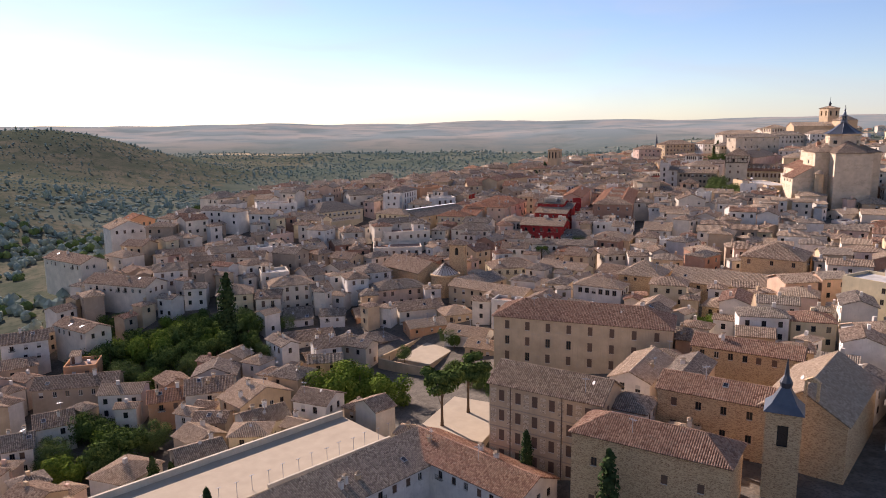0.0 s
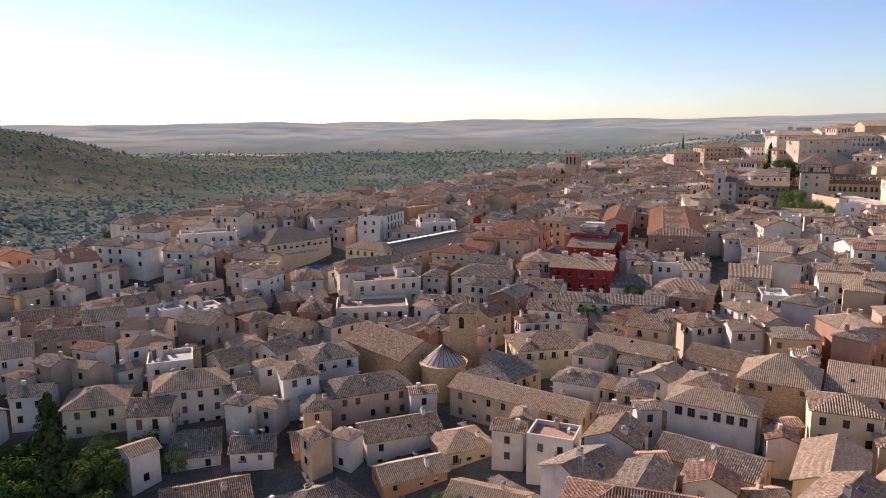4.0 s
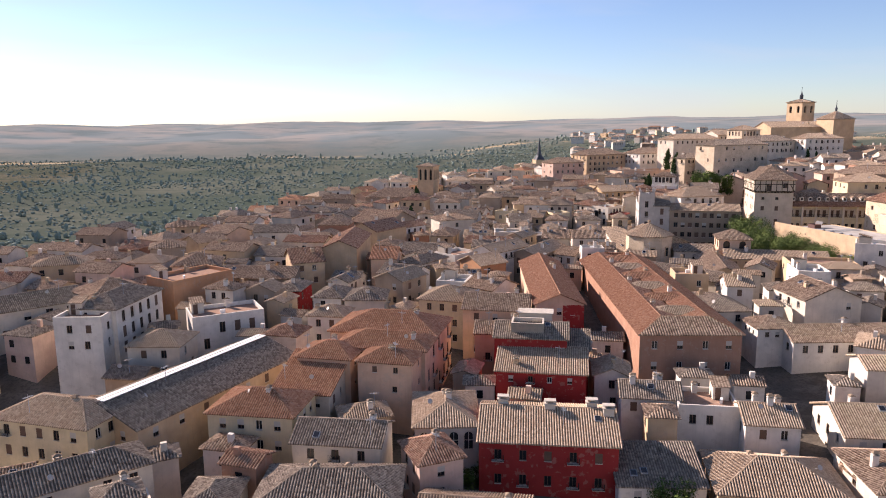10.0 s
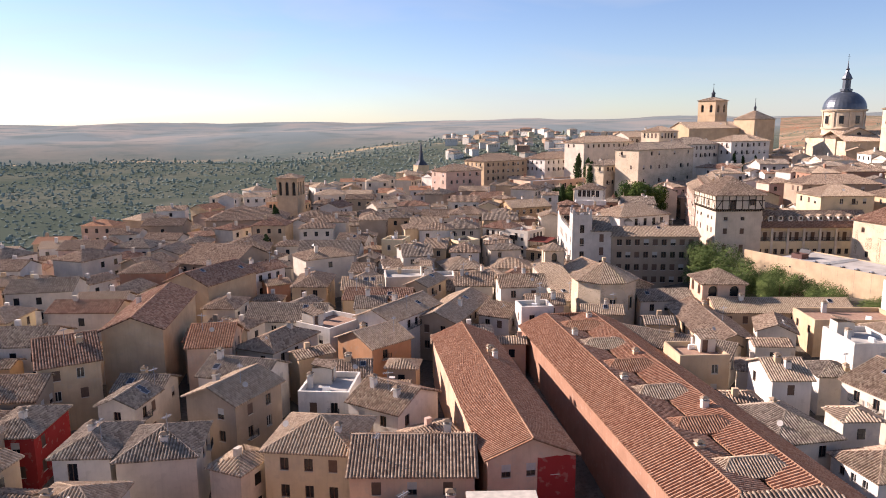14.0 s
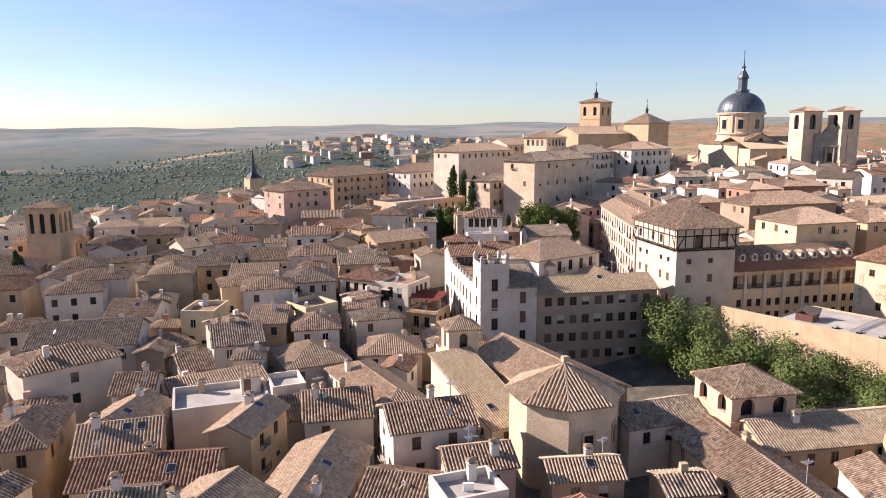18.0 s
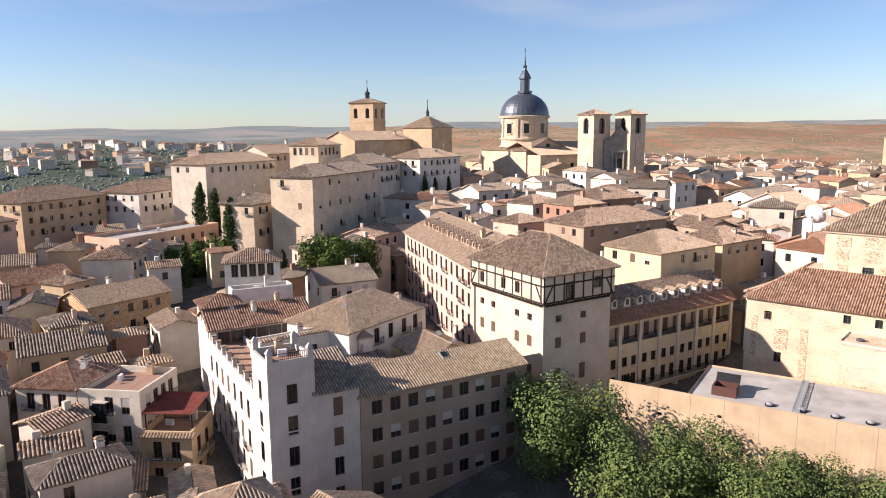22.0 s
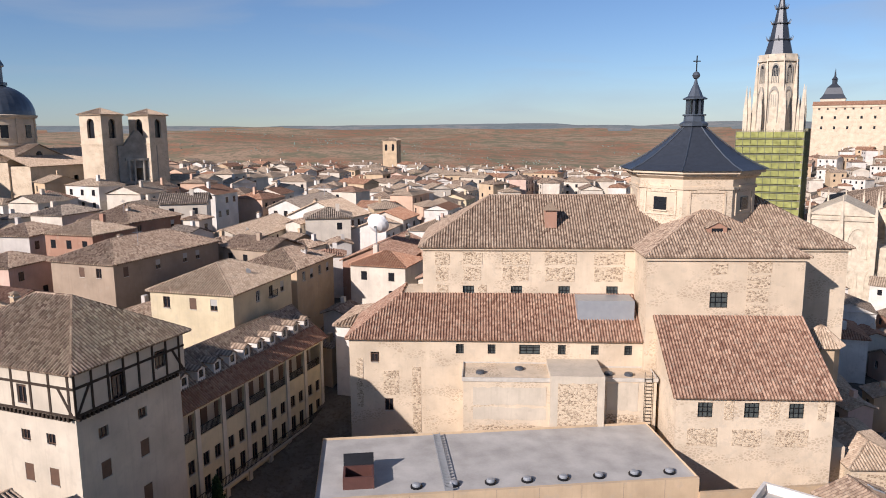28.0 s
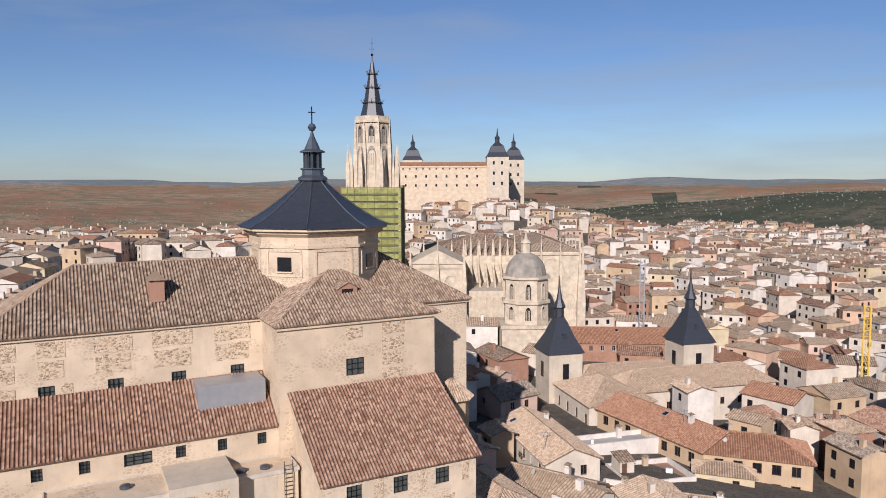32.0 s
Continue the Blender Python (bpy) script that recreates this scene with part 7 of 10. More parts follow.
def orange_block():
    """The apartment block with orange hipped roofs, stepping down to the street with balconies."""
    words = "apartment block wing with orange hipped tile roof"
    kw = dict(name="orange_roofed_wing", label=words, category="apartment block", group="orange-roofed apartment block", foot=-2, step=3.2, storey=3.2, mat=WALLS["salmon"], pitch=0.42)
    a = frame_of(24.6, 346.6, -28.0)
    for cx, cy, w, d, z, n, size, styles in ((3.2, 5.2, 20.0, 12.4, 13.4, 4, "t", (4, 4, 3, 0)), (5.2, -4.4, 16.0, 8.6, 13.2, 4, "t", (4, 3, 0)),
                                             (-3.0, -9.6, 9.4, 8.0, 12.6, 3, "s", (0, 2)), (8.0, -11.6, 9.0, 6.6, 13.0, 3, "s", (0, 3))):
        p = a @ Vector((cx, cy, 0))
        house(p.x, p.y, w, d, -28, z, "H", "salmon", n, "orange", size=size, chimneys=1, styles=styles, **kw)
    house(5.6, 326.1, 12.8, 10, -23.9, 10.0, "H", "yellow", 2, "orange", foot=-4, styles=(2, 2, 1), full=True)
    house(13.6, 334.4, 9.6, 11, -26, 9.4, "S", "cream", 1, "orange", foot=-4, chimneys=0)
    house(16.2, 315.4, 12.1, 8, -22.8, 8.5, "G", "cream", 1, "grey", foot=-4)


def red_house():
    """The dark red house with its grey gallery wing, and the red wings behind it."""
    red = house(45.4, 312.2, 18.9, 14.0, -21.8, 7.6, "G", "red", 3, "sand", "red_house", "dark red house with brown windows and a weathered tiled roof", "house", "", size="m", step=3.4, storey=3.6, foot=-10, full=True, chimneys=0, pitch=0.33, styles=(3, 0, 4), top=1.1)
    for x, y in ((-6.4, 0.9), (0.4, -0.2), (6.4, 0.8), (8.6, -1.2)):
        b = Build()
        b.box(-0.75, -0.45, -1.0, 0.75, 0.45, 0.9, WALLS["cream"])
        b.box(-0.9, -0.6, 0.9, 0.9, 0.6, 1.02, SILL)
        for k in (-0.5, 0.5):
            b.box(k - 0.12, -0.35, 1.02, k + 0.12, 0.35, 1.35, WALLS["cream"])
        b.box(-0.85, -0.55, 1.35, 0.85, 0.55, 1.45, SILL)
        part("chimney", b, red, "broad cream chimney stack", at=pose(x, y, 7.6 + 10 + 2.2))
    gal = house(32.0, 319.4, 9.1, 13.0, -13.5, 8.5, "H", "grey", 0, "sand", "gallery_wing", "grey wing with tall arched gallery windows", "house", "", foot=-10, chimneys=2, pitch=0.36)
    for k in range(4):
        arched_window(gal, -3.2 + 2.1 * k, -6.5, 8.5 + 10 - 3.4, 1.2, 2.6)
    claim(56, 303, 18, 14, -20)
    wing = house(52.5, 335.9, 12.4, 10, -24.2, 14.2, "G", "red", 0, "grey", "red_back_wing", "tall red-walled wing under a grey tiled roof", "house", "", foot=-8, chimneys=2, pitch=0.3)
    b = Build()
    b.facade((-3.4, -1.9, 0), (1, 0, 0), 5.6, 0, 1.9, [], WALLS["cream"])
    b.box(-3.4, -1.9, 0, 2.2, -1.6, 1.9, WALLS["cream"])
    b.box(-3.4, 1.6, 0, 2.2, 1.9, 1.9, WALLS["cream"])
    b.box(-3.4, -1.59, 0, -3.1, 1.59, 1.9, WALLS["cream"])
    b.box(1.9, -1.59, 0, 2.2, 1.59, 1.9, WALLS["cream"])
    b.box(-3.09, -1.58, 0, 1.89, 1.58, 0.6, GRAVEL)
    part("roof_well", b, wing, "open cream-walled well on the roof", at=pose(0, -1.8, 22.6))
    b = Build()
    b.box(-3.0, -1.5, 0, 3.0, 1.5, 2.4, WALLS["cream"])
    b.box(-3.2, -1.7, 2.4, 3.2, 1.7, 2.55, SILL)
    part("roof_hut", b, wing, at=pose(0.6, 3.2, 22.4))
    house(51.0, 327.6, 14.6, 7, -25, 10.6, "S", "red", 1, "sand", "red_lower_wing", "low red wing with a sloping tiled roof", "house", "", foot=-8, chimneys=1, size="s")
    house(59.6, 331.6, 3.4, 6, -25, 12.2, "S", "red", 0, "grey", "red_lower_wing", "narrow red annexe with a tiled lean-to roof", "house", "", foot=-8, chimneys=0)


def school():
    """The school with its hipped roof and the blue ball court before it."""
    house(-58.0, 361.5, 27, 21, 42.6, 9.2, "H", "yellow", 1, "grey", "school_hall", "pale yellow school hall with a big grey hipped roof", "school", "", size="l", step=2.5, foot=-4, full=True, chimneys=0, styles=(1, 2), pitch=0.36)
    r = Vector((math.cos(radians(42.6)), math.sin(radians(42.6)), 0))
    out = Vector((r.y, -r.x, 0))
    c = Vector((-50.4, 352.5, 0))
    sign = thing("school_sign", pose(*(c + out * 0.62 + Vector((0, 0, 4.9))), 90, 0, 42.6), "dark lettering on a school wall", "sign")
    t = bpy.data.curves.new("lettering", "FONT")
    t.body, t.size, t.extrude, t.align_x = "COLEGIO DIVINA PASTORA", 1.15, 0.02, "CENTER"
    t.materials.append(IRON)
    ob = new("lettering", t)
    ob.parent = sign
    b = Build()
    b.box(-11.0, -0.5, -0.05, 11.0, 1.3, -0.03, WALLS["cream"])
    part("sign_board", b, sign)
    b = Build()
    b.box(-13.2, -20.0, -5, 13.2, -0.4, 0.0, BLUECOURT)
    b.lathe([(1.8, 0.004), (1.8, 0.008)], WHITE, 24, 0, -10)
    for y in (-19.6, -1.4, -10):
        b.box(-13.0, y, 0.004, 13.0, y + 0.1, 0.008, WHITE)
    m = pose(c.x, c.y, -0.4, 0, 0, 42.6)
    single("ball_court", b, "blue painted ball court with white lines", "court", kind="structure", at=m)
    claim(*(c + out * 11).xy, 32, 23, 42.6)
    f = thing("court_fence", m, "low white and red fence round a ball court", "fence")
    b = Build()
    b.box(-13.2, -20.2, 0, 13.2, -20.1, 1.1, REDPAINT)
    part("panel", b, f)
    for k in range(12):
        b = Build()
        b.box(-13 + 2.35 * k, -20.25, 0, -12.9 + 2.35 * k, -20.0, 2.2, WHITE)
        part("post", b, f)
    b = Build()
    b.box(-13.2, -20.2, 2.1, 13.2, -20.1, 2.2, WHITE)
    part("top_rail", b, f)
    claim(-34, 327, 22, 12, 42.6)
    claim(-42, 335, 26, 14, 42.6)
    house(-21.9, 328.2, 15.8, 9.0, -30.6, 11.0, "H", "yellow", 2, "sand", "pale_yellow_house", "pale yellow house with a grey hipped roof beside a ball court", "house", "", foot=-6, full=True)
    shed = house(-5.4, 339.6, 35, 15, 48.6, 9.6, "G", "ochre", 1, "grey", "long_shed", "long ochre shed with a white band on its roof", "shed", "", foot=-4, chimneys=0, pitch=0.36, size="m", step=5.2, styles=(2, 3))
    b = Build()
    b.box(-17.3, -0.9, 0, 17.3, 0.9, 0.12, WHITE)
    part("ridge_band", b, shed, "pale sheet-metal band along the ridge", at=pose(0, 0, 16.45))


def brick_tower_far():
    square_tower(86.5, 549.5, 7.8, -35, 2, 22.5, 30.5, WALLS["ochre"], "sand", "brick_minaret_tower", "tall brick tower with slender paired arches", 3, 0.35, 1.3, 5.0)
    root = thing("slate_steeple", pose(218, 730, 0), "distant church steeple with a dark slate spire", "church")
    rect_wall(root, -4, -4, 4, 4, -10, 22, WALLS["ochre"])
    b = Build()
    b.lathe([(4.8, 22), (2.0, 25), (1.3, 29), (0.15, 38)], SLATE, 8)
    part("spire", b, root)


domed_church()
flat_hall()
timber_tower()
hotel()
arcade()
jesuit_church()
hill_buildings()
white_corner_house()
octagon_church()
long_red_building()
apse_church()
convent()
red_house()
orange_block()
school()
brick_tower_far()


# ---- cathedral, fortress and town hall ----
def pinnacle(b, x, y, z, h, w=0.7, mat=None):
    mat = mat or STONE
    b.box(x - w / 2, y - w / 2, z, x + w / 2, y + w / 2, z + h * 0.45, mat)
    b.hull(octagon(w * 0.75, z + h * 0.45, x, y, 4, math.pi / 4), octagon(0.04, z + h, x, y, 4, math.pi / 4), mat)


def pointed_opening(root, x, y, z, w, h, turn=0, mat=None, name="arched_window"):
    """A pointed arch: dark opening with a stone surround and mullions, facing -y."""
    b = Build()
    mat = mat or STONE
    n = 6
    spring = h - w * 0.8

    def outline(s):
        ww = w / 2 * s
        right = [(ww, 0), (ww, spring)]
        for i in range(1, n + 1):
            t = i / n
            right.append((ww * (1 - t ** 1.6), spring + (h * (0.5 + s / 2) - spring) * math.sin(t * math.pi / 2)))
        left = [(-u, v) for u, v in right[-2::-1]]
        return right + left
    a, o = outline(1.0), outline(1.22)
    b.face([(u, 0.05, v) for u, v in a], GLASS)
    for i in range(len(a) - 1):
        b.face([(a[i][0], -0.25, a[i][1]), (o[i][0], -0.25, o[i][1]), (o[i + 1][0], -0.25, o[i + 1][1]), (a[i + 1][0], -0.25, a[i + 1][1])][::-1], mat)
        b.face([(a[i][0], -0.25, a[i][1]), (a[i + 1][0], -0.25, a[i + 1][1]), (a[i + 1][0], 0.05, a[i + 1][1]), (a[i][0], 0.05, a[i][1])], mat)
        b.face([(o[i][0], -0.25, o[i][1]), (o[i + 1][0], -0.25, o[i + 1][1]), (o[i + 1][0], 0.05, o[i + 1][1]), (o[i][0], 0.05, o[i][1])], mat)
    for k in (-1, 0, 1):
        b.box(k * w / 4 - 0.08, -0.1, 0, k * w / 4 + 0.08, 0.04, spring + w * 0.25, mat)
    return part(name, b, root, at=pose(x, y, z, 0, 0, turn))


def cathedral():
    rot = -127.0
    # tower with its scaffold
    root = thing("cathedral_tower", frame_of(314.0, 280.7, rot), "tall gothic stone tower with a slate spire", "cathedral tower")
    claim(314, 280.7, 20, 20, rot)
    rect_wall(root, -7.2, -7.2, 7.2, 7.2, -8, 48.0, STONE, name="shaft")
    for s in (-3.2, 3.2):
        pointed_opening(root, s, -7.2, 30, 2.4, 9)
    moulding(root, -7.2, -7.2, 7.2, 7.2, 47.6, 48.6, 0.5, STONE)
    b = Build()
    b.hull(octagon(5.6, 48), octagon(5.2, 69.5), STONE, False)
    part("octagon_stage", b, root)
    for k in range(8):
        a = k * math.pi / 4
        r = 5.35 * math.cos(math.pi / 8)
        pointed_opening(root, r * math.cos(a), r * math.sin(a), 51.0, 2.2, 9.5, math.degrees(a) + 90, STONEGREY)
        pointed_opening(root, r * math.cos(a), r * math.sin(a), 62.5, 1.6, 5.0, math.degrees(a) + 90, STONEGREY)
    for i, q in enumerate(octagon(5.7, 48)):
        b = Build()
        pinnacle(b, q[0], q[1], 48, 22.5, 1.1)
        part("pinnacle", b, root)
        b = Build()
        q2 = octagon(8.2, 48)[i]
        pinnacle(b, q2[0], q2[1], 47, 15.0, 1.2)
        m = Vector(((q[0] + q2[0]) / 2, (q[1] + q2[1]) / 2, 0))
        pinnacle(b, m.x, m.y, 48, 11.0, 0.8)
        part("buttress_pinnacle", b, root)
    b = Build()
    for r, z0, z1 in ((5.8, 68.6, 69.2), (5.5, 69.2, 70.6)):
        b.hull(octagon(r, z0), octagon(r, z1), STONE)
    part("parapet", b, root)
    b = Build()
    for (r0, z0), (r1, z1) in (((4.0, 70.5), (2.9, 74.8)), ((2.8, 75.0), (2.0, 79.4)), ((1.9, 79.6), (1.2, 83.6)), ((1.1, 83.8), (0.15, 89.0))):
        b.hull(octagon(r0, z0), octagon(r1, z1), SLATE, True)
    part("spire", b, root, "dark slate spire")
    for r, z in ((3.3, 74.7), (2.4, 79.3), (1.6, 83.5)):
        b = Build()
        b.hull(octagon(r, z), octagon(r, z + 0.35), SLATE)
        for k in range(16):
            a = k * math.pi / 8
            b.hull([(r * math.cos(a) - 0.12, r * math.sin(a) - 0.12, z), (r * math.cos(a) + 0.12, r * math.sin(a) - 0.12, z), (r * math.cos(a) + 0.12, r * math.sin(a) + 0.12, z), (r * math.cos(a) - 0.12, r * math.sin(a) + 0.12, z)],
                   octagon(0.04, z + 1.2, (r + 0.4) * math.cos(a), (r + 0.4) * math.sin(a), 4), SLATE)
        part("spire_crown", b, root)
    b = Build()
    b.lathe([(0.05, 89.0), (0.5, 89.5), (0.05, 90.1)], IRON, 10)
    cross(b, 0, 0, 90.0, 4.6)
    b.box(-0.8, -0.05, 91.2, 0.8, 0.05, 91.35, IRON)
    part("cross", b, root)
    sc = thing("scaffold", frame_of(314.0, 280.7, rot), "scaffold with yellow-green netting round a tower", "scaffold")
    for k, (x0, y0, x1, y1) in enumerate(((-9, -9, 9, -8.9), (8.9, -8.9, 9, 9), (-9, -8.9, -8.9, 9))):
        z = -6
        while z < 47.5:
            b = Build()
            b.box(x0, y0, z + (0.0 if k else 0.15), x1, y1, z + 1.75, NET)
            part("net", b, sc)
            b = Build()
            b.box(x0 - 0.1, y0 - 0.1, z + 1.9, x1 + 0.1, y1 + 0.1, z + 2.12, SCAFFOLD)
            part("deck", b, sc)
            z += 2.2
    for x in range(-9, 10, 2):
        b = Build()
        b.box(x - 0.06, -9.25, -6, x + 0.06, -9.13, 49.5, SCAFFOLD)
        part("pole", b, sc)
    for y in range(-7, 10, 2):
        b = Build()
        b.box(9.13, y - 0.06, -6, 9.25, y + 0.06, 49.5, SCAFFOLD)
        part("pole", b, sc)
    # body of the cathedral, to the right of the tower and behind it
    body = thing("cathedral", frame_of(291, 268, rot), "weathered gothic cathedral with buttresses and tiled nave roof", "cathedral")
    for cx, cy, w, d in ((8, 28, 52, 60),):
        p = body.matrix_world @ Vector((cx, cy, 0))
        claim(p.x, p.y, w, d, rot)
    rect_wall(body, -12, -2, 4, 20, -8, 26.0, STONE, name="porch_wall")
    b = Build()
    b.hull([(-12.5, -2.4, 26), (4.5, -2.4, 26), (4.5, 20, 26), (-12.5, 20, 26)], [(-4.4, -2.4, 30.0), (-3.6, -2.4, 30.0), (-3.6, 20, 30.0), (-4.4, 20, 30.0)], STONE)
    part("pediment", b, body)
    for x in (-8, 0):
        pointed_opening(body, x, -2, 14.5, 4.2, 8.0)
    moulding(body, -12, -2, 4, 20, 24.6, 25.2, 0.4, STONE)
    for x in (-12, -4, 4):
        b = Build()
        pinnacle(b, x, -2.6, 10, 22, 1.3)
        part("pinnacle", b, body)
    rect_wall(body, -10, 20, 34, 58, -8, 26.5, STONE, name="nave_wall")
    hip_roof(body, -10, 20, 34, 58, 26.5, 0.3, "brown", 0.2, "H", rib=0)
    rect_wall(body, 22, 6, 40, 58, -8, 29.0, STONE, name="transept_wall")
    hip_roof(body, 22, 6, 40, 58, 29.0, 0.35, "sand", 0.2, "H", rib=0)
    pointed_opening(body, 31, 6, 18.5, 7.0, 8.0, name="rose_window")
    moulding(body, 22, 6, 40, 58, 27.8, 28.4, 0.4, STONE)
    rect_wall(body, 4, 0, 22, 20, -8, 17.5, STONE, name="chapel_wall")
    for r, z in ((8, 12.4), (8, 7.6)):
        for k in range(6):
            pointed_opening(body, 5.6 + 1.9 * k, -0.01, z, 1.1, 3.0)
    pointed_opening(body, 11, -0.02, -2, 4.5, 8.0, name="side_arch")
    for k in range(8):
        b = Build()
        pinnacle(b, 4.5 + 2.4 * k, 20, 20, 12 + (k % 2) * 1.5, 0.9)
        part("pinnacle", b, body)
        b = Build()
        b.hull([(4.2 + 2.4 * k, 8, 17), (4.8 + 2.4 * k, 8, 17), (4.8 + 2.4 * k, 20, 23), (4.2 + 2.4 * k, 20, 23)], [(4.2 + 2.4 * k, 8, 18), (4.8 + 2.4 * k, 8, 18), (4.8 + 2.4 * k, 20, 24), (4.2 + 2.4 * k, 20, 24)], STONE)
        part("flying_buttress", b, body)
    for k in range(6):
        b = Build()
        pinnacle(b, 41.0, 6 + 6 * k, -5, 38, 1.8)
        part("buttress_pinnacle", b, body)
    for k in range(4):
        pointed_opening(body, -10 + 4.6 * k, -2.02, 4.0, 2.6, 7.0)
    for k in range(3):
        pointed_opening(body, 25.0 + 6.0 * k, 5.98, 8.5, 3.0, 7.0)
    for x in (22.0, 28.0, 34.0, 40.0):
        b = Build()
        pinnacle(b, x, 5.2, -5, 39, 1.5)
        part("buttress_pinnacle", b, body)
    for k in range(9):
        b = Build()
        b.hull([(-9 + 4.6 * k, 19.4, 26.4), (-8.2 + 4.6 * k, 19.4, 26.4), (-8.2 + 4.6 * k, 20.2, 26.4), (-9 + 4.6 * k, 20.2, 26.4)], octagon(0.08, 31.5, -8.6 + 4.6 * k, 19.8, 4), STONE)
        part("pinnacle", b, body)
    # chapel with the ribbed stone dome
    ch = thing("domed_chapel", frame_of(263, 263.7, rot), "grey stone octagonal chapel with a ribbed dome", "chapel")
    claim(263, 263.7, 14, 14, rot)
    rect_wall(ch, -7, -7, 7, 7, -10, 12.0, STONE, name="base_wall")
    moulding(ch, -7, -7, 7, 7, 11.2, 12.2, 0.4, STONE)
    b = Build()
    b.hull(octagon(6.4, 12), octagon(6.1, 24.5), STONE, False)
    for r, z in ((6.9, 17.6), (6.9, 24.2)):
        b.hull(octagon(r, z), octagon(r, z + 0.7), STONE)
    part("drum", b, ch)
    for k in range(8):
        a = k * math.pi / 4
        pointed_opening(ch, 5.85 * math.cos(a), 5.85 * math.sin(a), 18.8, 1.4, 4.2, math.degrees(a) + 90)
        pointed_opening(ch, 5.95 * math.cos(a), 5.95 * math.sin(a), 13.2, 1.5, 3.6, math.degrees(a) + 90)
    b = Build()
    b.lathe([(5.6 * math.cos(i * math.pi / 22), 24.9 + 6.2 * math.sin(i * math.pi / 22)) for i in range(11)], STONEGREY, 16)
    part("dome", b, ch, "grey stone dome")
    b = Build()
    b.lathe([(1.3, 30.8), (1.3, 33.4), (1.6, 33.6), (0.5, 34.8), (0.08, 37.0)], STONE, 8)
    part("lantern", b, ch)


def fortress():
    rot = -127.1
    c = Vector((568.7, 60.6))
    v = Vector((0.798, -0.603))
    root = thing("fortress", frame_of(568.7, 60.6, rot), "square hilltop fortress with corner towers and slate spires", "fortress")
    claim(568.7 + v.x * 30, 60.6 + v.y * 30, 86, 76, rot)
    wins = [(4 + 5.2 * k, 62.3, 1.2, 1.2) for k in range(12)] + [(6 + 8.0 * k, 56.0, 1.4, 2.0) for k in range(8)] + [(6 + 8.0 * k, 49.0, 1.4, 2.0) for k in range(8)]
    rect_wall(root, -35, 0, 35, 60, 20, 65.5, WALLS["sand"], front=wins)
    b = Build()
    for cx, s, a, h in wins:
        b.face([(-35 + cx - a / 2, 0.3, s), (-35 + cx + a / 2, 0.3, s), (-35 + cx + a / 2, 0.3, s + h), (-35 + cx - a / 2, 0.3, s + h)], GLASS)
    tagged(part("window_panes", b, root), kind="stuff")
    moulding(root, -35, 0, 35, 60, 63.8, 64.4, 0.4, WALLS["sand"])
    b = Build()
    b.slope([(-35.5, -0.5, 65.4), (35.5, -0.5, 65.4), (35.5, 7, 68.2), (-35.5, 7, 68.2)], TILES["orange"], 0)
    b.slope([(35.5, -0.5, 65.4), (35.5, 60, 65.4), (28, 60, 68.2), (28, 7, 68.2)], TILES["orange"], 0)
    b.slope([(51.0, 3.0, 65.4), (53.5, 62.0, 65.4), (46, 62.0, 68.2), (44, 3.0, 68.2)], TILES["orange"], 0)
    part("roof", b, root)
    for tx, ty in ((43.0, 0.0), (62.0, 62.0), (-26, 62.0)):
        t = Build()
        t.box(tx - 8.5, ty - 3.0, 20, tx + 8.5, ty + 14, 72.0, WALLS["stone"])
        part("tower", t, root)
        for z in (66, 58, 50):
            for s in (-3.2, 3.2):
                g = Build()
                g.box(tx + s - 0.8, ty - 3.06, z, tx + s + 0.8, ty - 2.9, z + 2.6, GLASS)
                part("window", g, root)
        g = Build()
        for (r0, z0), (r1, z1) in (((12.6, 72), (9.4, 75.6)), ((9.4, 75.6), (6.8, 80.5)), ((6.8, 80.5), (2.4, 83.5))):
            g.hull(octagon(r0, z0, tx, ty + 5.5, 4, math.pi / 4), octagon(r1, z1, tx, ty + 5.5, 4, math.pi / 4), SLATE, False)
        g.lathe([(1.8, 83.4), (1.8, 86.5), (2.3, 86.8), (0.8, 89.0), (0.12, 95.0)], SLATE, 8, tx, ty + 5.5)
        part("spire", g, root)
    for r in range(4):
        for k in range(9):
            g = Build()
            g.box(34.95, 10 + 5.0 * k, 40 + 6 * r, 35.08, 11.8 + 5.0 * k, 43 + 6 * r, GLASS)
            part("side_window", g, root)


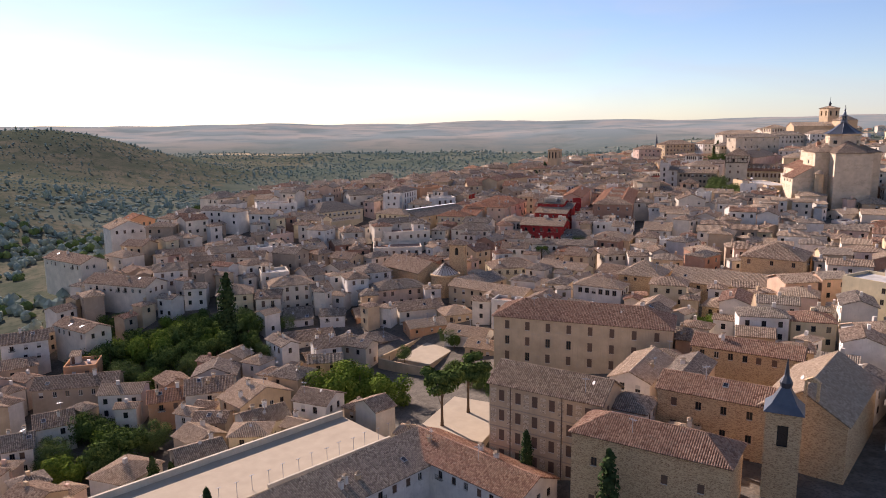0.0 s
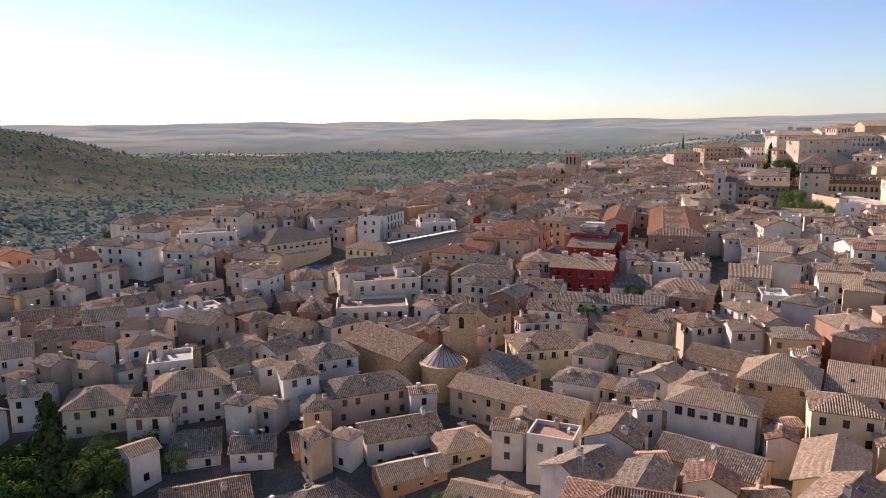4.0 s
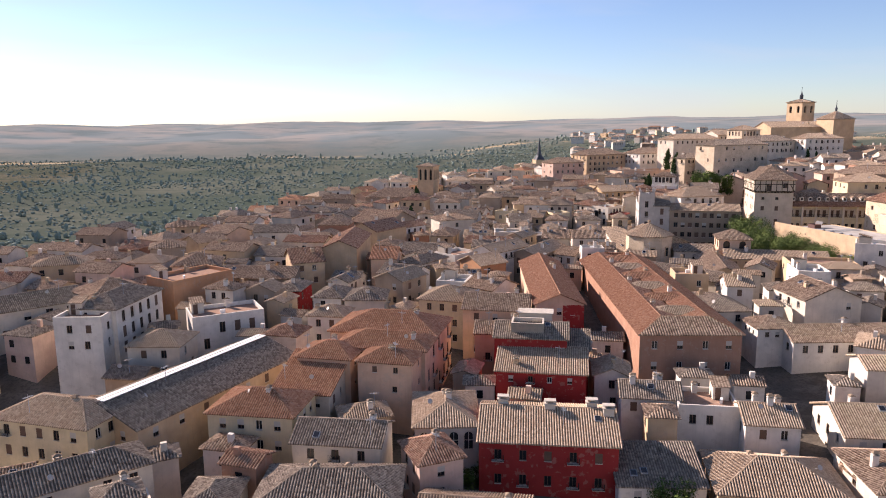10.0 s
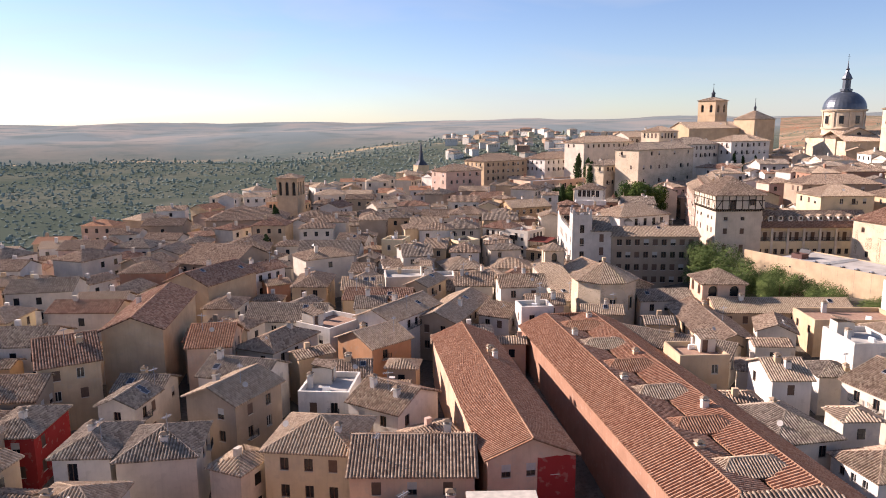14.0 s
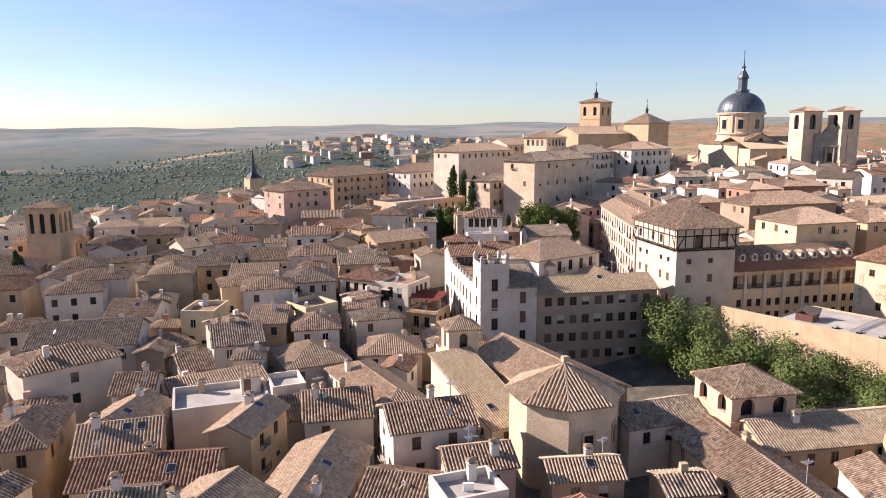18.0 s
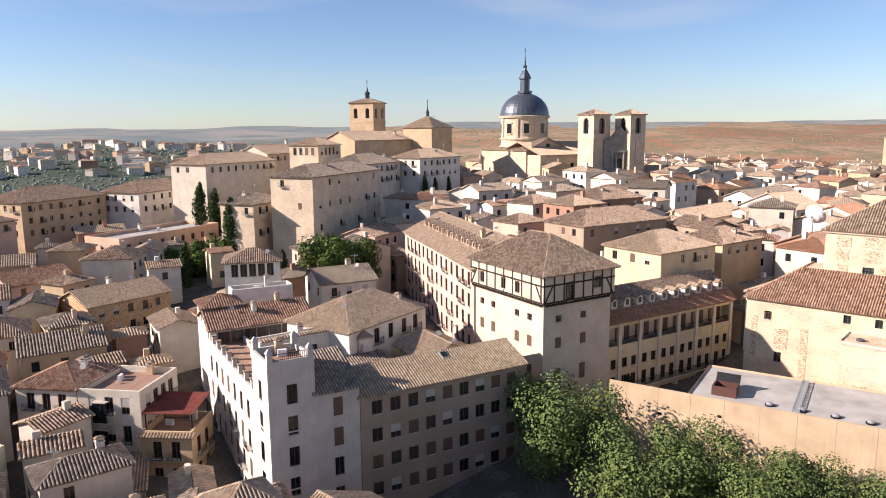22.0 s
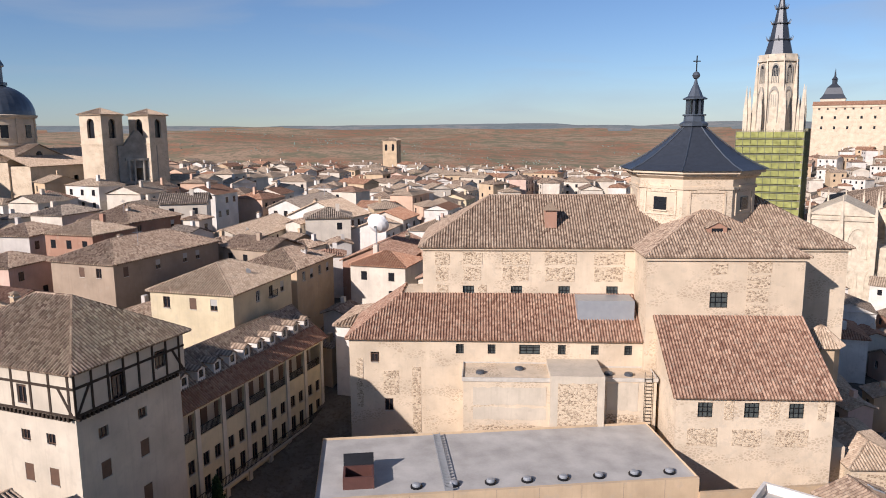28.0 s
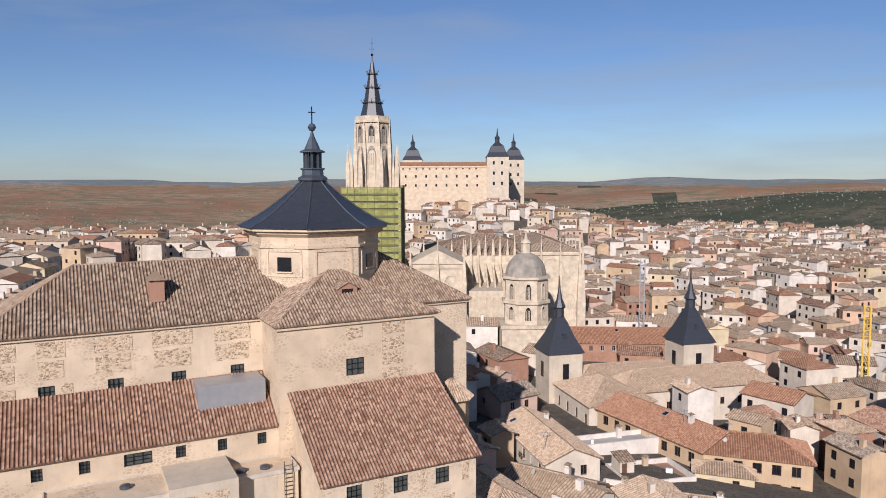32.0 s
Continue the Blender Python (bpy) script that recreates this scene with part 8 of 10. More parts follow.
def slate_tower(root, x, y, w, z0, z1, z2):
    b = Build()
    b.box(x - w / 2, y - w / 2, z0, x + w / 2, y + w / 2, z1, WALLS["stone"])
    part("tower", b, root)
    for s in (0, 90):
        g = Build()
        g.box(-0.7, -w / 2 - 0.05, z1 - 5.5, 0.7, -w / 2 + 0.1, z1 - 2.2, GLASS)
        part("window", g, root, at=Matrix.Translation((x, y, 0)) @ pose(0, 0, 0, 0, 0, -s))
    b = Build()
    r = w * 0.707
    hs = z2 - z1
    for (r0, q0), (r1, q1) in (((r + 0.6, 0), (r * 0.66, 0.2)), ((r * 0.66, 0.2), (r * 0.4, 0.36)), ((r * 0.4, 0.36), (r * 0.2, 0.46))):
        b.hull(octagon(r0, z1 + hs * q0, x, y, 4, math.pi / 4), octagon(r1, z1 + hs * q1, x, y, 4, math.pi / 4), SLATE, False)
    b.lathe([(r * 0.2, z1 + hs * 0.45), (r * 0.2, z1 + hs * 0.56), (r * 0.27, z1 + hs * 0.58), (r * 0.13, z1 + hs * 0.68), (r * 0.05, z1 + hs * 0.82), (0.05, z2)], SLATE, 8, x, y)
    part("spire", b, root, "dark slate spire")
    g = Build()
    g.box(x - 0.5, y - w * 0.36, z1 + hs * 0.12, x + 0.5, y - w * 0.1, z1 + hs * 0.24, SLATE)
    part("spire_dormer", g, root)


def town_hall():
    root = thing("town_hall", frame_of(222.2, 272.1, -112.8), "stone town hall with two slate-spired towers", "town hall")
    claim(218.0, 272.0, 48, 26, -112.8)
    slate_tower(root, -16.0, 0, 7.6, -14, 13.6, 30.0)
    slate_tower(root, 16.0, 0, 7.6, -14, 14.0, 30.6)
    wins = [(2.4 + 4.2 * k, z, 1.0, h) for k in range(4) for z, h in ((3.6, 2.0), (-0.6, 2.0))]
    rect_wall(root, -18.6, -20.4, -4.8, -3.9, -14, 7.5, WALLS["cream"], front=wins[:6], left=wins)
    for k in range(3):
        for z in (3.6, -0.6):
            put_window(root, -16.2 + 4.2 * k, -20.4, z, 0, "t", 4)
    for k in range(4):
        for z in (3.6, -0.6):
            put_window(root, -18.6, -3.9 - 2.4 - 4.2 * k, z, 270, "t", 0)
    hip_roof(root, -18.6, -20.4, -4.8, -3.9, 7.5, 0.46, "sand")
    rect_wall(root, -4.8, -14.0, 28.0, -3.9, -14, 7.4, WALLS["cream"], front=[(3 + 4.2 * k, 3.4, 1.0, 1.45) for k in range(7)])
    for k in range(7):
        put_window(root, -1.8 + 4.2 * k, -14.0, 3.4, 0, "m", 0)
    hip_roof(root, -8.0, -14.0, 28.0, -3.9, 7.4, 0.62, "sand")
    rect_wall(root, -12, -3.8, 12, 3.5, -14, 8.4, WALLS["stone"])
    hip_roof(root, -12, -3.8, 12, 3.5, 8.4, 0.4, "sand")
    house(251, 238, 36, 14, -130, 6.0, "G", "brick", 1, "orange", "seminary", "long brick building with an orange tiled roof", "building", "", foot=-10, chimneys=0, full=True)
    house(195.8, 293.2, 25.2, 11, 170.5, 7.3, "G", "ochre", 2, "orange", "orange_roofed_house", "ochre house with an orange tiled roof", "house", "", foot=-6, full=True, chimneys=1, styles=(0, 5), size="l")
    house(180.6, 292.0, 15.5, 10, -146.5, 7.3, "H", "ochre", 2, "orange", "orange_roofed_house", "ochre house with an orange hipped tile roof", "house", "", foot=-6, chimneys=0, full=True, styles=(0, 5), size="l")
    house(181.2, 299.8, 8.5, 4.6, -146.5, 5.4, "H", "yellow", 1, "sand", "low_front_house", "low yellow house with a sandy hipped roof", "house", "", foot=-6, chimneys=0, full=True)
    house(198.4, 305.4, 15.0, 4.6, -111.3, 6.0, "F", "white", 0, "sand", "white_terraced_house", "white walled house with a roof terrace", "house", "", foot=-4)
    house(200.3, 319.2, 20.0, 8.6, 157.7, 9.2, "G", "cream", 1, "sand", "sandy_roofed_house", "cream house with a broad sandy tile roof", "house", "", foot=-4)
    house(223.8, 306.2, 8.8, 8, -95, 8.8, "G", "pink", 1, "grey", "pink_house", "small pink house under a grey tile roof", "house", "", foot=-4, chimneys=0)
    red = house(182.4, 319.6, 10.0, 6.6, -150, 5.8, "F", "white", 1, "sand", "red_terrace_house", "white house with a red painted roof terrace", "house", "", foot=-4)
    b = Build()
    b.box(-4.6, -2.9, 9.805, 4.6, 2.9, 9.83, REDPAINT)
    part("terrace_floor", b, red, "red painted terrace floor")
    house(188.0, 330.5, 12, 9, -160, 8.4, "G", "cream", 1, "sand", foot=-2)
    house(206.0, 338.0, 13, 12, -110, 12.0, "H", "ochre", 1, "sand", foot=-2)
    house(165.5, 311.5, 14, 9, -146, 4.6, "H", "cream", 1, "sand", foot=-4)
    house(188.0, 309.0, 11, 8, -113, 4.6, "F", "white", 1, "sand", foot=-4)
    house(176.5, 309.5, 8, 7, -146, 3.6, "G", "white", 1, "sand", foot=-4)
    for r in ((171, 313, 34, 14, -35), (188, 311, 16, 14, 0), (162, 298, 12, 18, 0), (192, 330, 14, 8, 0), (176, 303, 16, 8, -35), (211, 309, 14, 12, -20), (212, 322, 8, 8, 0)):
        claim(*r)
    # tower cranes beyond
    for x, y, z, h, mat, words in ((196.0, 214.0, -10, 30, CRANE, "yellow tower crane rising over roofs"), (262.0, 214.0, -8, 34, METALSHEET, "red and grey tower crane over roofs")):
        cr = thing("tower_crane", pose(x, y, z, 0, 0, 30), words, "crane")
        b = Build()
        for sx in (-0.7, 0.7):
            for sy in (-0.7, 0.7):
                b.box(sx - 0.1, sy - 0.1, 0, sx + 0.1, sy + 0.1, h, mat)
        for k in range(int(h / 1.5)):
            b.hull([(-0.7, -0.75, 1.5 * k), (-0.5, -0.75, 1.5 * k), (-0.5, -0.65, 1.5 * k), (-0.7, -0.65, 1.5 * k)], [(0.5, -0.75, 1.5 * k + 1.5), (0.7, -0.75, 1.5 * k + 1.5), (0.7, -0.65, 1.5 * k + 1.5), (0.5, -0.65, 1.5 * k + 1.5)], mat)
            b.box(-0.7, 0.65, 1.5 * k, 0.7, 0.75, 1.5 * k + 0.12, mat)
        part("mast", b, cr)
    # far bell tower among the eastern roofs
    square_tower(560, 385, 9, -20, 5, 36, 44, WALLS["ochre"], "sand", "far_bell_tower", "ochre bell tower among distant roofs", 2, 0.4, 1.6, 4.0)


cathedral()
fortress()
town_hall()



# ---- houses along the flight, placed to fit the camera's view ----
# the slope below the convent
court = Build()
court.box(-5.2, -8.5, -3, 5.2, 8.5, 0, PALE)
single("walled_court", court, "pale paved court within a wall", "court", kind="structure", at=pose(-4.6, 196.5, -13.1, 0, 0, -28))
house(-70.5, 234.6, 11.5, 11, 15.0, -3.2, "H", "yellow", 3, "sand", styles=(3, 0))
house(-57.9, 231.1, 8.0, 9, 5.1, -4.0, "G", "cream", 2, "brown", size="t", styles=(3, 4))
house(-52.6, 238.6, 14.5, 10, 18.5, -1.2, "H", "cream", 3, "sand", full=True, styles=(3, 0))
house(-42.8, 237.9, 6.3, 9, 29.9, -3.0, "G", "cream", 3, "brown", styles=(3, 0))
house(-25.2, 230.4, 5.4, 8, 14.4, -3.3, "H", "ochre", 2, "grey")
house(-16.0, 240.0, 17.2, 10, 21.0, -3.2, "H", "salmon", 3, "grey", styles=(3, 0))
house(-35.8, 222.3, 7.8, 7, 6.0, -8.0, "G", "white", 2, "grey", size="s")
house(-27.0, 226.4, 5.1, 9, 17.9, -9.4, "G", "orange", 1, "sand")
house(-47.7, 203.2, 5.6, 10, 22.6, -13, "P", "cream", 2, "brown", size="s")
house(-41.8, 211.6, 14.7, 9, 21.3, -12.3, "G", "cream", 2, "brown", size="s")
house(-36.6, 202.9, 10.2, 6, 24.7, -15.5, "G", "white", 1, "brown")
house(-21.6, 211.2, 13.0, 9, 30.0, -13.2, "H", "cream", 1, "grey")
house(-8.5, 226.5, 15, 9, 20, -7.0, "G", "cream", 2, "brown", styles=(3, 0))
house(3.5, 222.0, 9.5, 9, 20, -7.6, "H", "ochre", 1, "sand")
house(-6.0, 214.6, 12, 7, 22, -9.6, "G", "orange", 1, "sand", size="s")
house(-47.0, 223.0, 9.0, 7, 14, -9.2, "S", "grey", 1, "grey", chimneys=0)
house(-93.7, 291.6, 11.0, 9, 23.8, -0.5, "G", "white", 2, "grey")
house(-89.9, 304.9, 8.8, 9, 23.9, 1.5, "G", "white", 2, "grey")
house(-104.8, 260.0, 11.0, 9, 31.3, -1.0, "G", "white", 2, "sand", full=True)
house(-104.6, 280.1, 18.7, 8, 22.0, 2, "G", "pink", 2, "brown")
house(-75.0, 297.8, 5.2, 10, 21.2, 1.0, "F", "white", 3, "brown")
house(-64.7, 293.9, 8.0, 10, 28.1, 1.0, "F", "white", 3, "brown")
# round the apse church
house(-18.7, 286.0, 19.3, 12, 6.2, 2.5, "F", "cream", 2, "brown", size="t", styles=(0, 3))
house(-47.8, 248.7, 6.0, 10, 38.2, 0.0, "G", "cream", 2, "brown")
house(-60.2, 247.6, 9.5, 9, 19.0, 0.5, "F", "cream", 1, "brown")
house(-38.2, 255.8, 8.0, 9, 55.3, 0.3, "G", "cream", 1, "brown")
house(-30.6, 240.2, 7.4, 9, 20.7, 0.3, "H", "white", 1, "brown")
house(-25.6, 251.6, 10.8, 10, 24.5, 0.2, "H", "white", 1, "grey")
house(-72.1, 278.8, 5.8, 8, 37.6, 3.8, "F", "white", 3, "sand", styles=(4, 0))
house(-62.4, 279.6, 7.6, 9, 37.0, 3.6, "F", "white", 3, "sand", styles=(4, 0))
house(-53.2, 281.6, 10.5, 8, 35.4, 3.2, "G", "brick", 2, "sand")
house(-39.8, 292.6, 13.5, 8, 26.8, 3.2, "G", "brick", 2, "sand", styles=(4, 3))
house(-71.7, 301.6, 12.1, 9, 42.8, 5.5, "F", "pink", 2, "red")
yellow = house(25.2, 258.5, 16.7, 12, 9.9, 0.0, "H", "yellow", 1, "brown", full=True, step=3.3, styles=(3, 0, 4))
house(22.3, 265.8, 6.4, 5, 9.9, 3.4, "H", "white", 1, "red", "roof_pavilion", "small white pavilion with windows above a tiled roof", "house", foot=-3, size="l", step=1.7, full=True, chimneys=1)
house(43.9, 251.2, 18.2, 8, -39.0, 0.6, "G", "yellow", 4, "sand", full=True, step=3.0, storey=3.1, styles=(0, 0, 2), chimneys=0)
house(64.1, 243.0, 18.5, 11, -42.7, -0.4, "G", "cream", 1, "brown")
house(50.1, 277.9, 7.9, 7, -32.3, 1.6, "G", "white", 2, "orange")
house(60.3, 274.3, 8.2, 8, -48.1, 1.4, "G", "yellow", 2, "brown")
house(85.4, 289.7, 9.7, 9, -15.6, 4.0, "H", "pink", 2, "brown")
house(91.1, 283.8, 6.7, 9, -15.3, 4.4, "F", "white", 2, "brown")
# before the red house
house(13.2, 303.8, 16.9, 10, -16.2, 7.0, "H", "cream", 3, "grey", full=True, step=3.4, styles=(0, 0, 2), chimneys=3)
house(-0.9, 306.6, 6.0, 8, -16.2, 6.4, "H", "cream", 2, "grey", size="s", chimneys=0)
# the house with the roof terrace: terrace, tiled ranges and a white stair house
terrace = house(-16.4, 300.6, 19.5, 11.5, 16.5, 6.6, "F", "cream", 3, "brown", "terrace_house", "tall cream house with a terracotta roof terrace", "house", "", storey=3.4, styles=(0, 3))
house(-20.2, 310.2, 23.0, 7, 22.5, 9.4, "H", "cream", 1, "grey", "terrace_house_wing", "tiled range behind a roof terrace", "house", "", foot=2, chimneys=1, pitch=0.46)
house(-26.0, 300.2, 7.4, 5.6, 16.5, 9.2, "H", "cream", 1, "red", "terrace_house_wing", "small hipped tile roof beside a roof terrace", "house", "", foot=2, chimneys=0, size="s")
house(-11.0, 304.2, 4.6, 4.2, 16.5, 9.6, "H", "white", 1, "grey", "terrace_house_hut", "white stair house on a roof terrace", "house", "", foot=6, chimneys=1, size="m")
house(-41.5, 381.6, 21.0, 10, 27.8, 14.8, "G", "cream", 3, "grey", size="l", step=3.6, styles=(3, 0, 2))
house(-20.8, 369.4, 16.6, 9, 68.0, 17.5, "H", "white", 3, "grey", full=True, size="t", step=3.2, styles=(3, 0))
house(-24.8, 361.4, 8.6, 8, -14.4, 16.4, "F", "white", 2, "grey")
house(-8.9, 389.3, 15.5, 10, 38.8, 17.0, "F", "orange", 0, "brown")
house(-1.0, 368.3, 13.8, 9, 12.3, 13.4, "F", "white", 2, "brown", size="t", styles=(0, 3))
house(71.5, 296.2, 16.3, 12, -25.5, 3.6, "H", "ochre", 2, "sand", full=True, step=3.8, size="t", styles=(3, 4), chimneys=2)
house(112.3, 328.7, 21.6, 9, -14.0, 10.3, "G", "white", 1, "brown", full=True, step=2.9, styles=(0,), chimneys=1)
house(101.4, 334.4, 7.6, 7, -14.1, 11.8, "H", "white", 1, "brown", full=True, step=2.0, size="s", chimneys=0)
house(84.6, 290.6, 8.5, 12, -20, 5.2, "H", "cream", 2, "brown")
house(92.6, 302.0, 11.0, 12, -22, 6.4, "G", "cream", 2, "sand", full=True)
house(80.2, 275.0, 7.6, 10, -77.7, 3.6, "H", "white", 2, "sand")
house(72.2, 313.0, 9.0, 8, -24, 7.6, "F", "white", 1, "brown")
house(78.4, 306.6, 7.6, 8, -24, 7.2, "G", "white", 1, "sand", chimneys=3)
house(65.2, 317.6, 9.0, 7, -24, 8.4, "G", "white", 1, "grey", chimneys=3)
house(46.9, 283.0, 27.0, 7.5, -14.9, 3.6, "G", "white", 1, "grey", chimneys=3)
house(57.3, 302.2, 11.5, 8, -18, 3.2, "S", "white", 2, "grey", chimneys=0)
house(29.4, 296.4, 13.0, 10, -24, 4.6, "G", "cream", 2, "brown", chimneys=2)
# behind the orange block
house(45.2, 364.8, 10.1, 10, -32.7, 14.4, "H", "yellow", 4, "sand", full=True, styles=(0, 3), storey=3.2)
house(53.2, 356.0, 13.0, 10, -25.6, 14.0, "G", "salmon", 4, "brown", full=True, step=3.8, styles=(2, 3), storey=3.3)
house(30.3, 415.2, 9.0, 24, -17.7, 19.0, "P", "ochre", 0, "red", foot=4)
house(17.6, 402.3, 7.9, 12, 5.2, 17.2, "G", "ochre", 2, "red", foot=4)
house(21.7, 374.8, 6.2, 9, -23.6, 14.3, "H", "white", 2, "grey", size="t", styles=(3, 0))
house(28.6, 371.7, 8.4, 9, -16.4, 14.0, "H", "cream", 1, "grey")
house(13.6, 385.1, 6.0, 9, -21.7, 14.0, "H", "red", 2, "grey", styles=(2, 3))
house(6.6, 398.6, 19.4, 9, -20.7, 14.5, "G", "brown", 1, "brown")
house(6.7, 428.9, 6.4, 9, -24.3, 17.5, "H", "yellow", 1, "sand")
house(38.4, 401.0, 6.3, 10, -19.0, 17.0, "G", "salmon", 1, "orange")
house(41.0, 391.0, 10.1, 8, -40, 14.5, "G", "white", 1, "grey")
# the street of white houses before the octagonal chapel
house(43.7, 443.4, 15.5, 11, 42.4, 18.0, "G", "ochre", 0, "red", foot=4)
house(55.6, 452.2, 9.5, 6, 30, 17.0, "G", "white", 3, "red", full=True, step=2.8, styles=(3, 0))
house(71.6, 406.2, 15.5, 8, 33.0, 16.2, "G", "white", 1, "sand")
house(63.4, 396.9, 8.4, 9, 20, 14.6, "G", "orange", 1, "sand")
house(83.8, 408.2, 20.0, 8, 43.8, 14.6, "G", "brown", 2, "sand", full=True, styles=(3, 0))
house(59.1, 407.1, 9.3, 8, 29.8, 15.0, "F", "white", 1, "sand")
house(72.7, 429.5, 8.1, 8, -21.8, 16.0, "G", "ochre", 1, "sand")
house(73.1, 420.4, 13.2, 7, -30.2, 15.6, "G", "ochre", 1, "red")
house(54.8, 420.1, 14.6, 10, -28.9, 14.0, "G", "white", 1, "grey")
house(105.2, 448.0, 9.5, 11, -12.4, 14.0, "H", "cream", 1, "sand")
house(106.6, 430.7, 7.0, 20, -8, 13.6, "H", "cream", 2, "sand", full=True, size="s", step=1.9, styles=(3,))
house(89.1, 444.5, 12.8, 4, -6.0, 13.8, "S", "ochre", 0, "sand", chimneys=0)
house(97.4, 440.4, 4.7, 6, -16, 13.2, "F", "white", 1, "sand")
house(119.4, 446.4, 10.0, 9, -31.0, 13.0, "H", "cream", 1, "sand")
house(94.6, 396.4, 6.0, 5, -18, 16.2, "F", "white", 1, "orange", foot=12)
house(97.6, 432.4, 8.4, 8, -18, 12.4, "G", "cream", 0, "brown")
house(115.8, 467.8, 7.0, 8, 4.5, 16.5, "F", "yellow", 2, "brown")
house(107.0, 465.3, 6.1, 9, -35.2, 16.3, "G", "ochre", 1, "sand")
house(98.4, 475.0, 6.0, 8, -40, 17.0, "F", "yellow", 2, "brown")
house(90.0, 487.0, 8.4, 9, -35, 16.0, "G", "white", 2, "brown")
house(90.5, 470.2, 5.6, 8, 4.8, 13.6, "H", "white", 2, "brown")
house(89.6, 457.2, 4.6, 8, -5.0, 13.5, "G", "white", 1, "brown")
house(129.8, 513.5, 10.7, 10, -33.1, 17.8, "G", "grey", 2, "brown")


def spare_house(x, y, w, d, rot, *rest, **kw):
    """A house that gives way to what stands already."""
    if free(x, y, w * 0.8, d * 0.8, rot, -0.2):
        house(x, y, w, d, rot, *rest, **kw)


# ---- more houses of the old town ----
spare_house(73.2, 405.2, 6.9, 9.0, -58.5, 15.2, "G", "white", 1, "grey")
spare_house(103.0, 442.8, 6.9, 11.0, -13.9, 16.0, "H", "cream", 1, "brown", chimneys=2)
spare_house(53.1, 356.9, 11.3, 11.0, -29.9, 12.9, "G", "salmon", 2, "orange")
spare_house(56.1, 417.3, 14.3, 10.0, -50.2, 15.8, "G", "grey", 1, "grey")
spare_house(115.4, 440.2, 9.8, 12.0, -31.9, 16.3, "H", "cream", 1, "brown", chimneys=2)
spare_house(91.0, 447.8, 6.6, 7.0, -80.5, 15.8, "G", "white", 1, "brown")
spare_house(69.9, 415.7, 12.2, 10.0, -68.5, 15.5, "G", "cream", 1, "sand")
spare_house(46.3, 364.0, 11.7, 11.0, -46.7, 13.6, "G", "ochre", 3, "sand")
spare_house(28.1, 371.6, 8.6, 9.0, -13.5, 14.3, "G", "cream", 1, "brown")
spare_house(82.5, 420.5, 7.2, 8.0, -32.0, 15.4, "G", "cream", 1, "brown", chimneys=2)
spare_house(97.3, 458.2, 7.3, 10.0, -17.9, 16.2, "G", "grey", 1, "grey", chimneys=2)
spare_house(92.1, 416.0, 14.0, 8.0, -33.4, 15.5, "G", "cream", 1, "sand")
spare_house(2.6, 286.3, 10.1, 8.0, -7.6, 2.8, "G", "cream", 1, "brown")
spare_house(22.1, 373.8, 7.1, 9.0, -30.8, 14.6, "G", "cream", 1, "sand", chimneys=2)
spare_house(72.4, 427.4, 8.8, 9.0, -28.8, 15.5, "G", "cream", 1, "brown")
spare_house(102.5, 337.7, 9.0, 11.0, -40.5, 12.5, "H", "white", 1, "brown")
spare_house(57.2, 372.3, 8.1, 9.0, -58.4, 14.1, "G", "white", 1, "brown", chimneys=2)
spare_house(97.8, 345.5, 8.8, 11.0, -14.0, 13.1, "H", "cream", 1, "grey")
spare_house(64.3, 323.9, 11.2, 9.0, -21.1, 9.1, "G", "grey", 1, "grey", chimneys=2)
spare_house(12.8, 381.2, 4.8, 9.0, -4.1, 15.2, "T", "red", 1, "grey", chimneys=2)
spare_house(96.3, 423.6, 8.0, 9.0, -26.6, 15.6, "G", "cream", 1, "brown", chimneys=2)
spare_house(43.9, 284.9, 17.7, 8.0, -30.4, 3.5, "G", "white", 1, "brown", chimneys=2)
spare_house(102.0, 421.7, 8.9, 12.0, -14.4, 15.7, "T", "cream", 1, "brown")
spare_house(72.9, 319.6, 8.0, 10.0, -32.1, 8.6, "H", "white", 1, "sand", chimneys=2)
spare_house(-14.9, 296.8, 11.2, 14.0, -7.7, 4.1, "F", "cream", 1, "brown")
spare_house(105.1, 465.0, 6.0, 9.0, -33.2, 16.6, "G", "cream", 1, "brown", chimneys=2)
spare_house(56.5, 281.0, 13.6, 8.0, -1.3, 3.8, "G", "cream", 1, "brown", chimneys=2)
spare_house(64.8, 439.7, 7.3, 12.0, -25.0, 15.7, "T", "ochre", 1, "brown")
spare_house(28.3, 295.2, 4.8, 12.0, -49.2, 3.8, "P", "ochre", 1, "sand", chimneys=2)
spare_house(99.2, 469.4, 8.5, 9.0, -59.5, 16.5, "G", "white", 1, "brown")
spare_house(101.1, 351.5, 6.1, 10.0, -71.2, 13.9, "G", "white", 1, "brown")
spare_house(44.9, 384.1, 8.9, 9.0, 7.9, 14.7, "G", "yellow", 1, "sand", chimneys=2)
spare_house(18.8, 298.8, 8.2, 9.0, -6.4, 4.0, "G", "cream", 1, "brown", chimneys=2)
spare_house(85.7, 434.5, 11.4, 8.0, -18.2, 15.6, "F", "grey", 0, "grey")
spare_house(106.6, 346.8, 6.2, 10.0, -44.9, 13.9, "G", "cream", 1, "grey")
spare_house(-24.5, 244.2, 7.8, 8.0, 35.1, -1.0, "G", "cream", 1, "grey")
spare_house(114.6, 466.5, 6.6, 9.0, 6.2, 17.2, "F", "cream", 1, "brown")
spare_house(-32.2, 243.3, 7.9, 8.0, 21.7, -1.1, "G", "white", 1, "brown", chimneys=2)
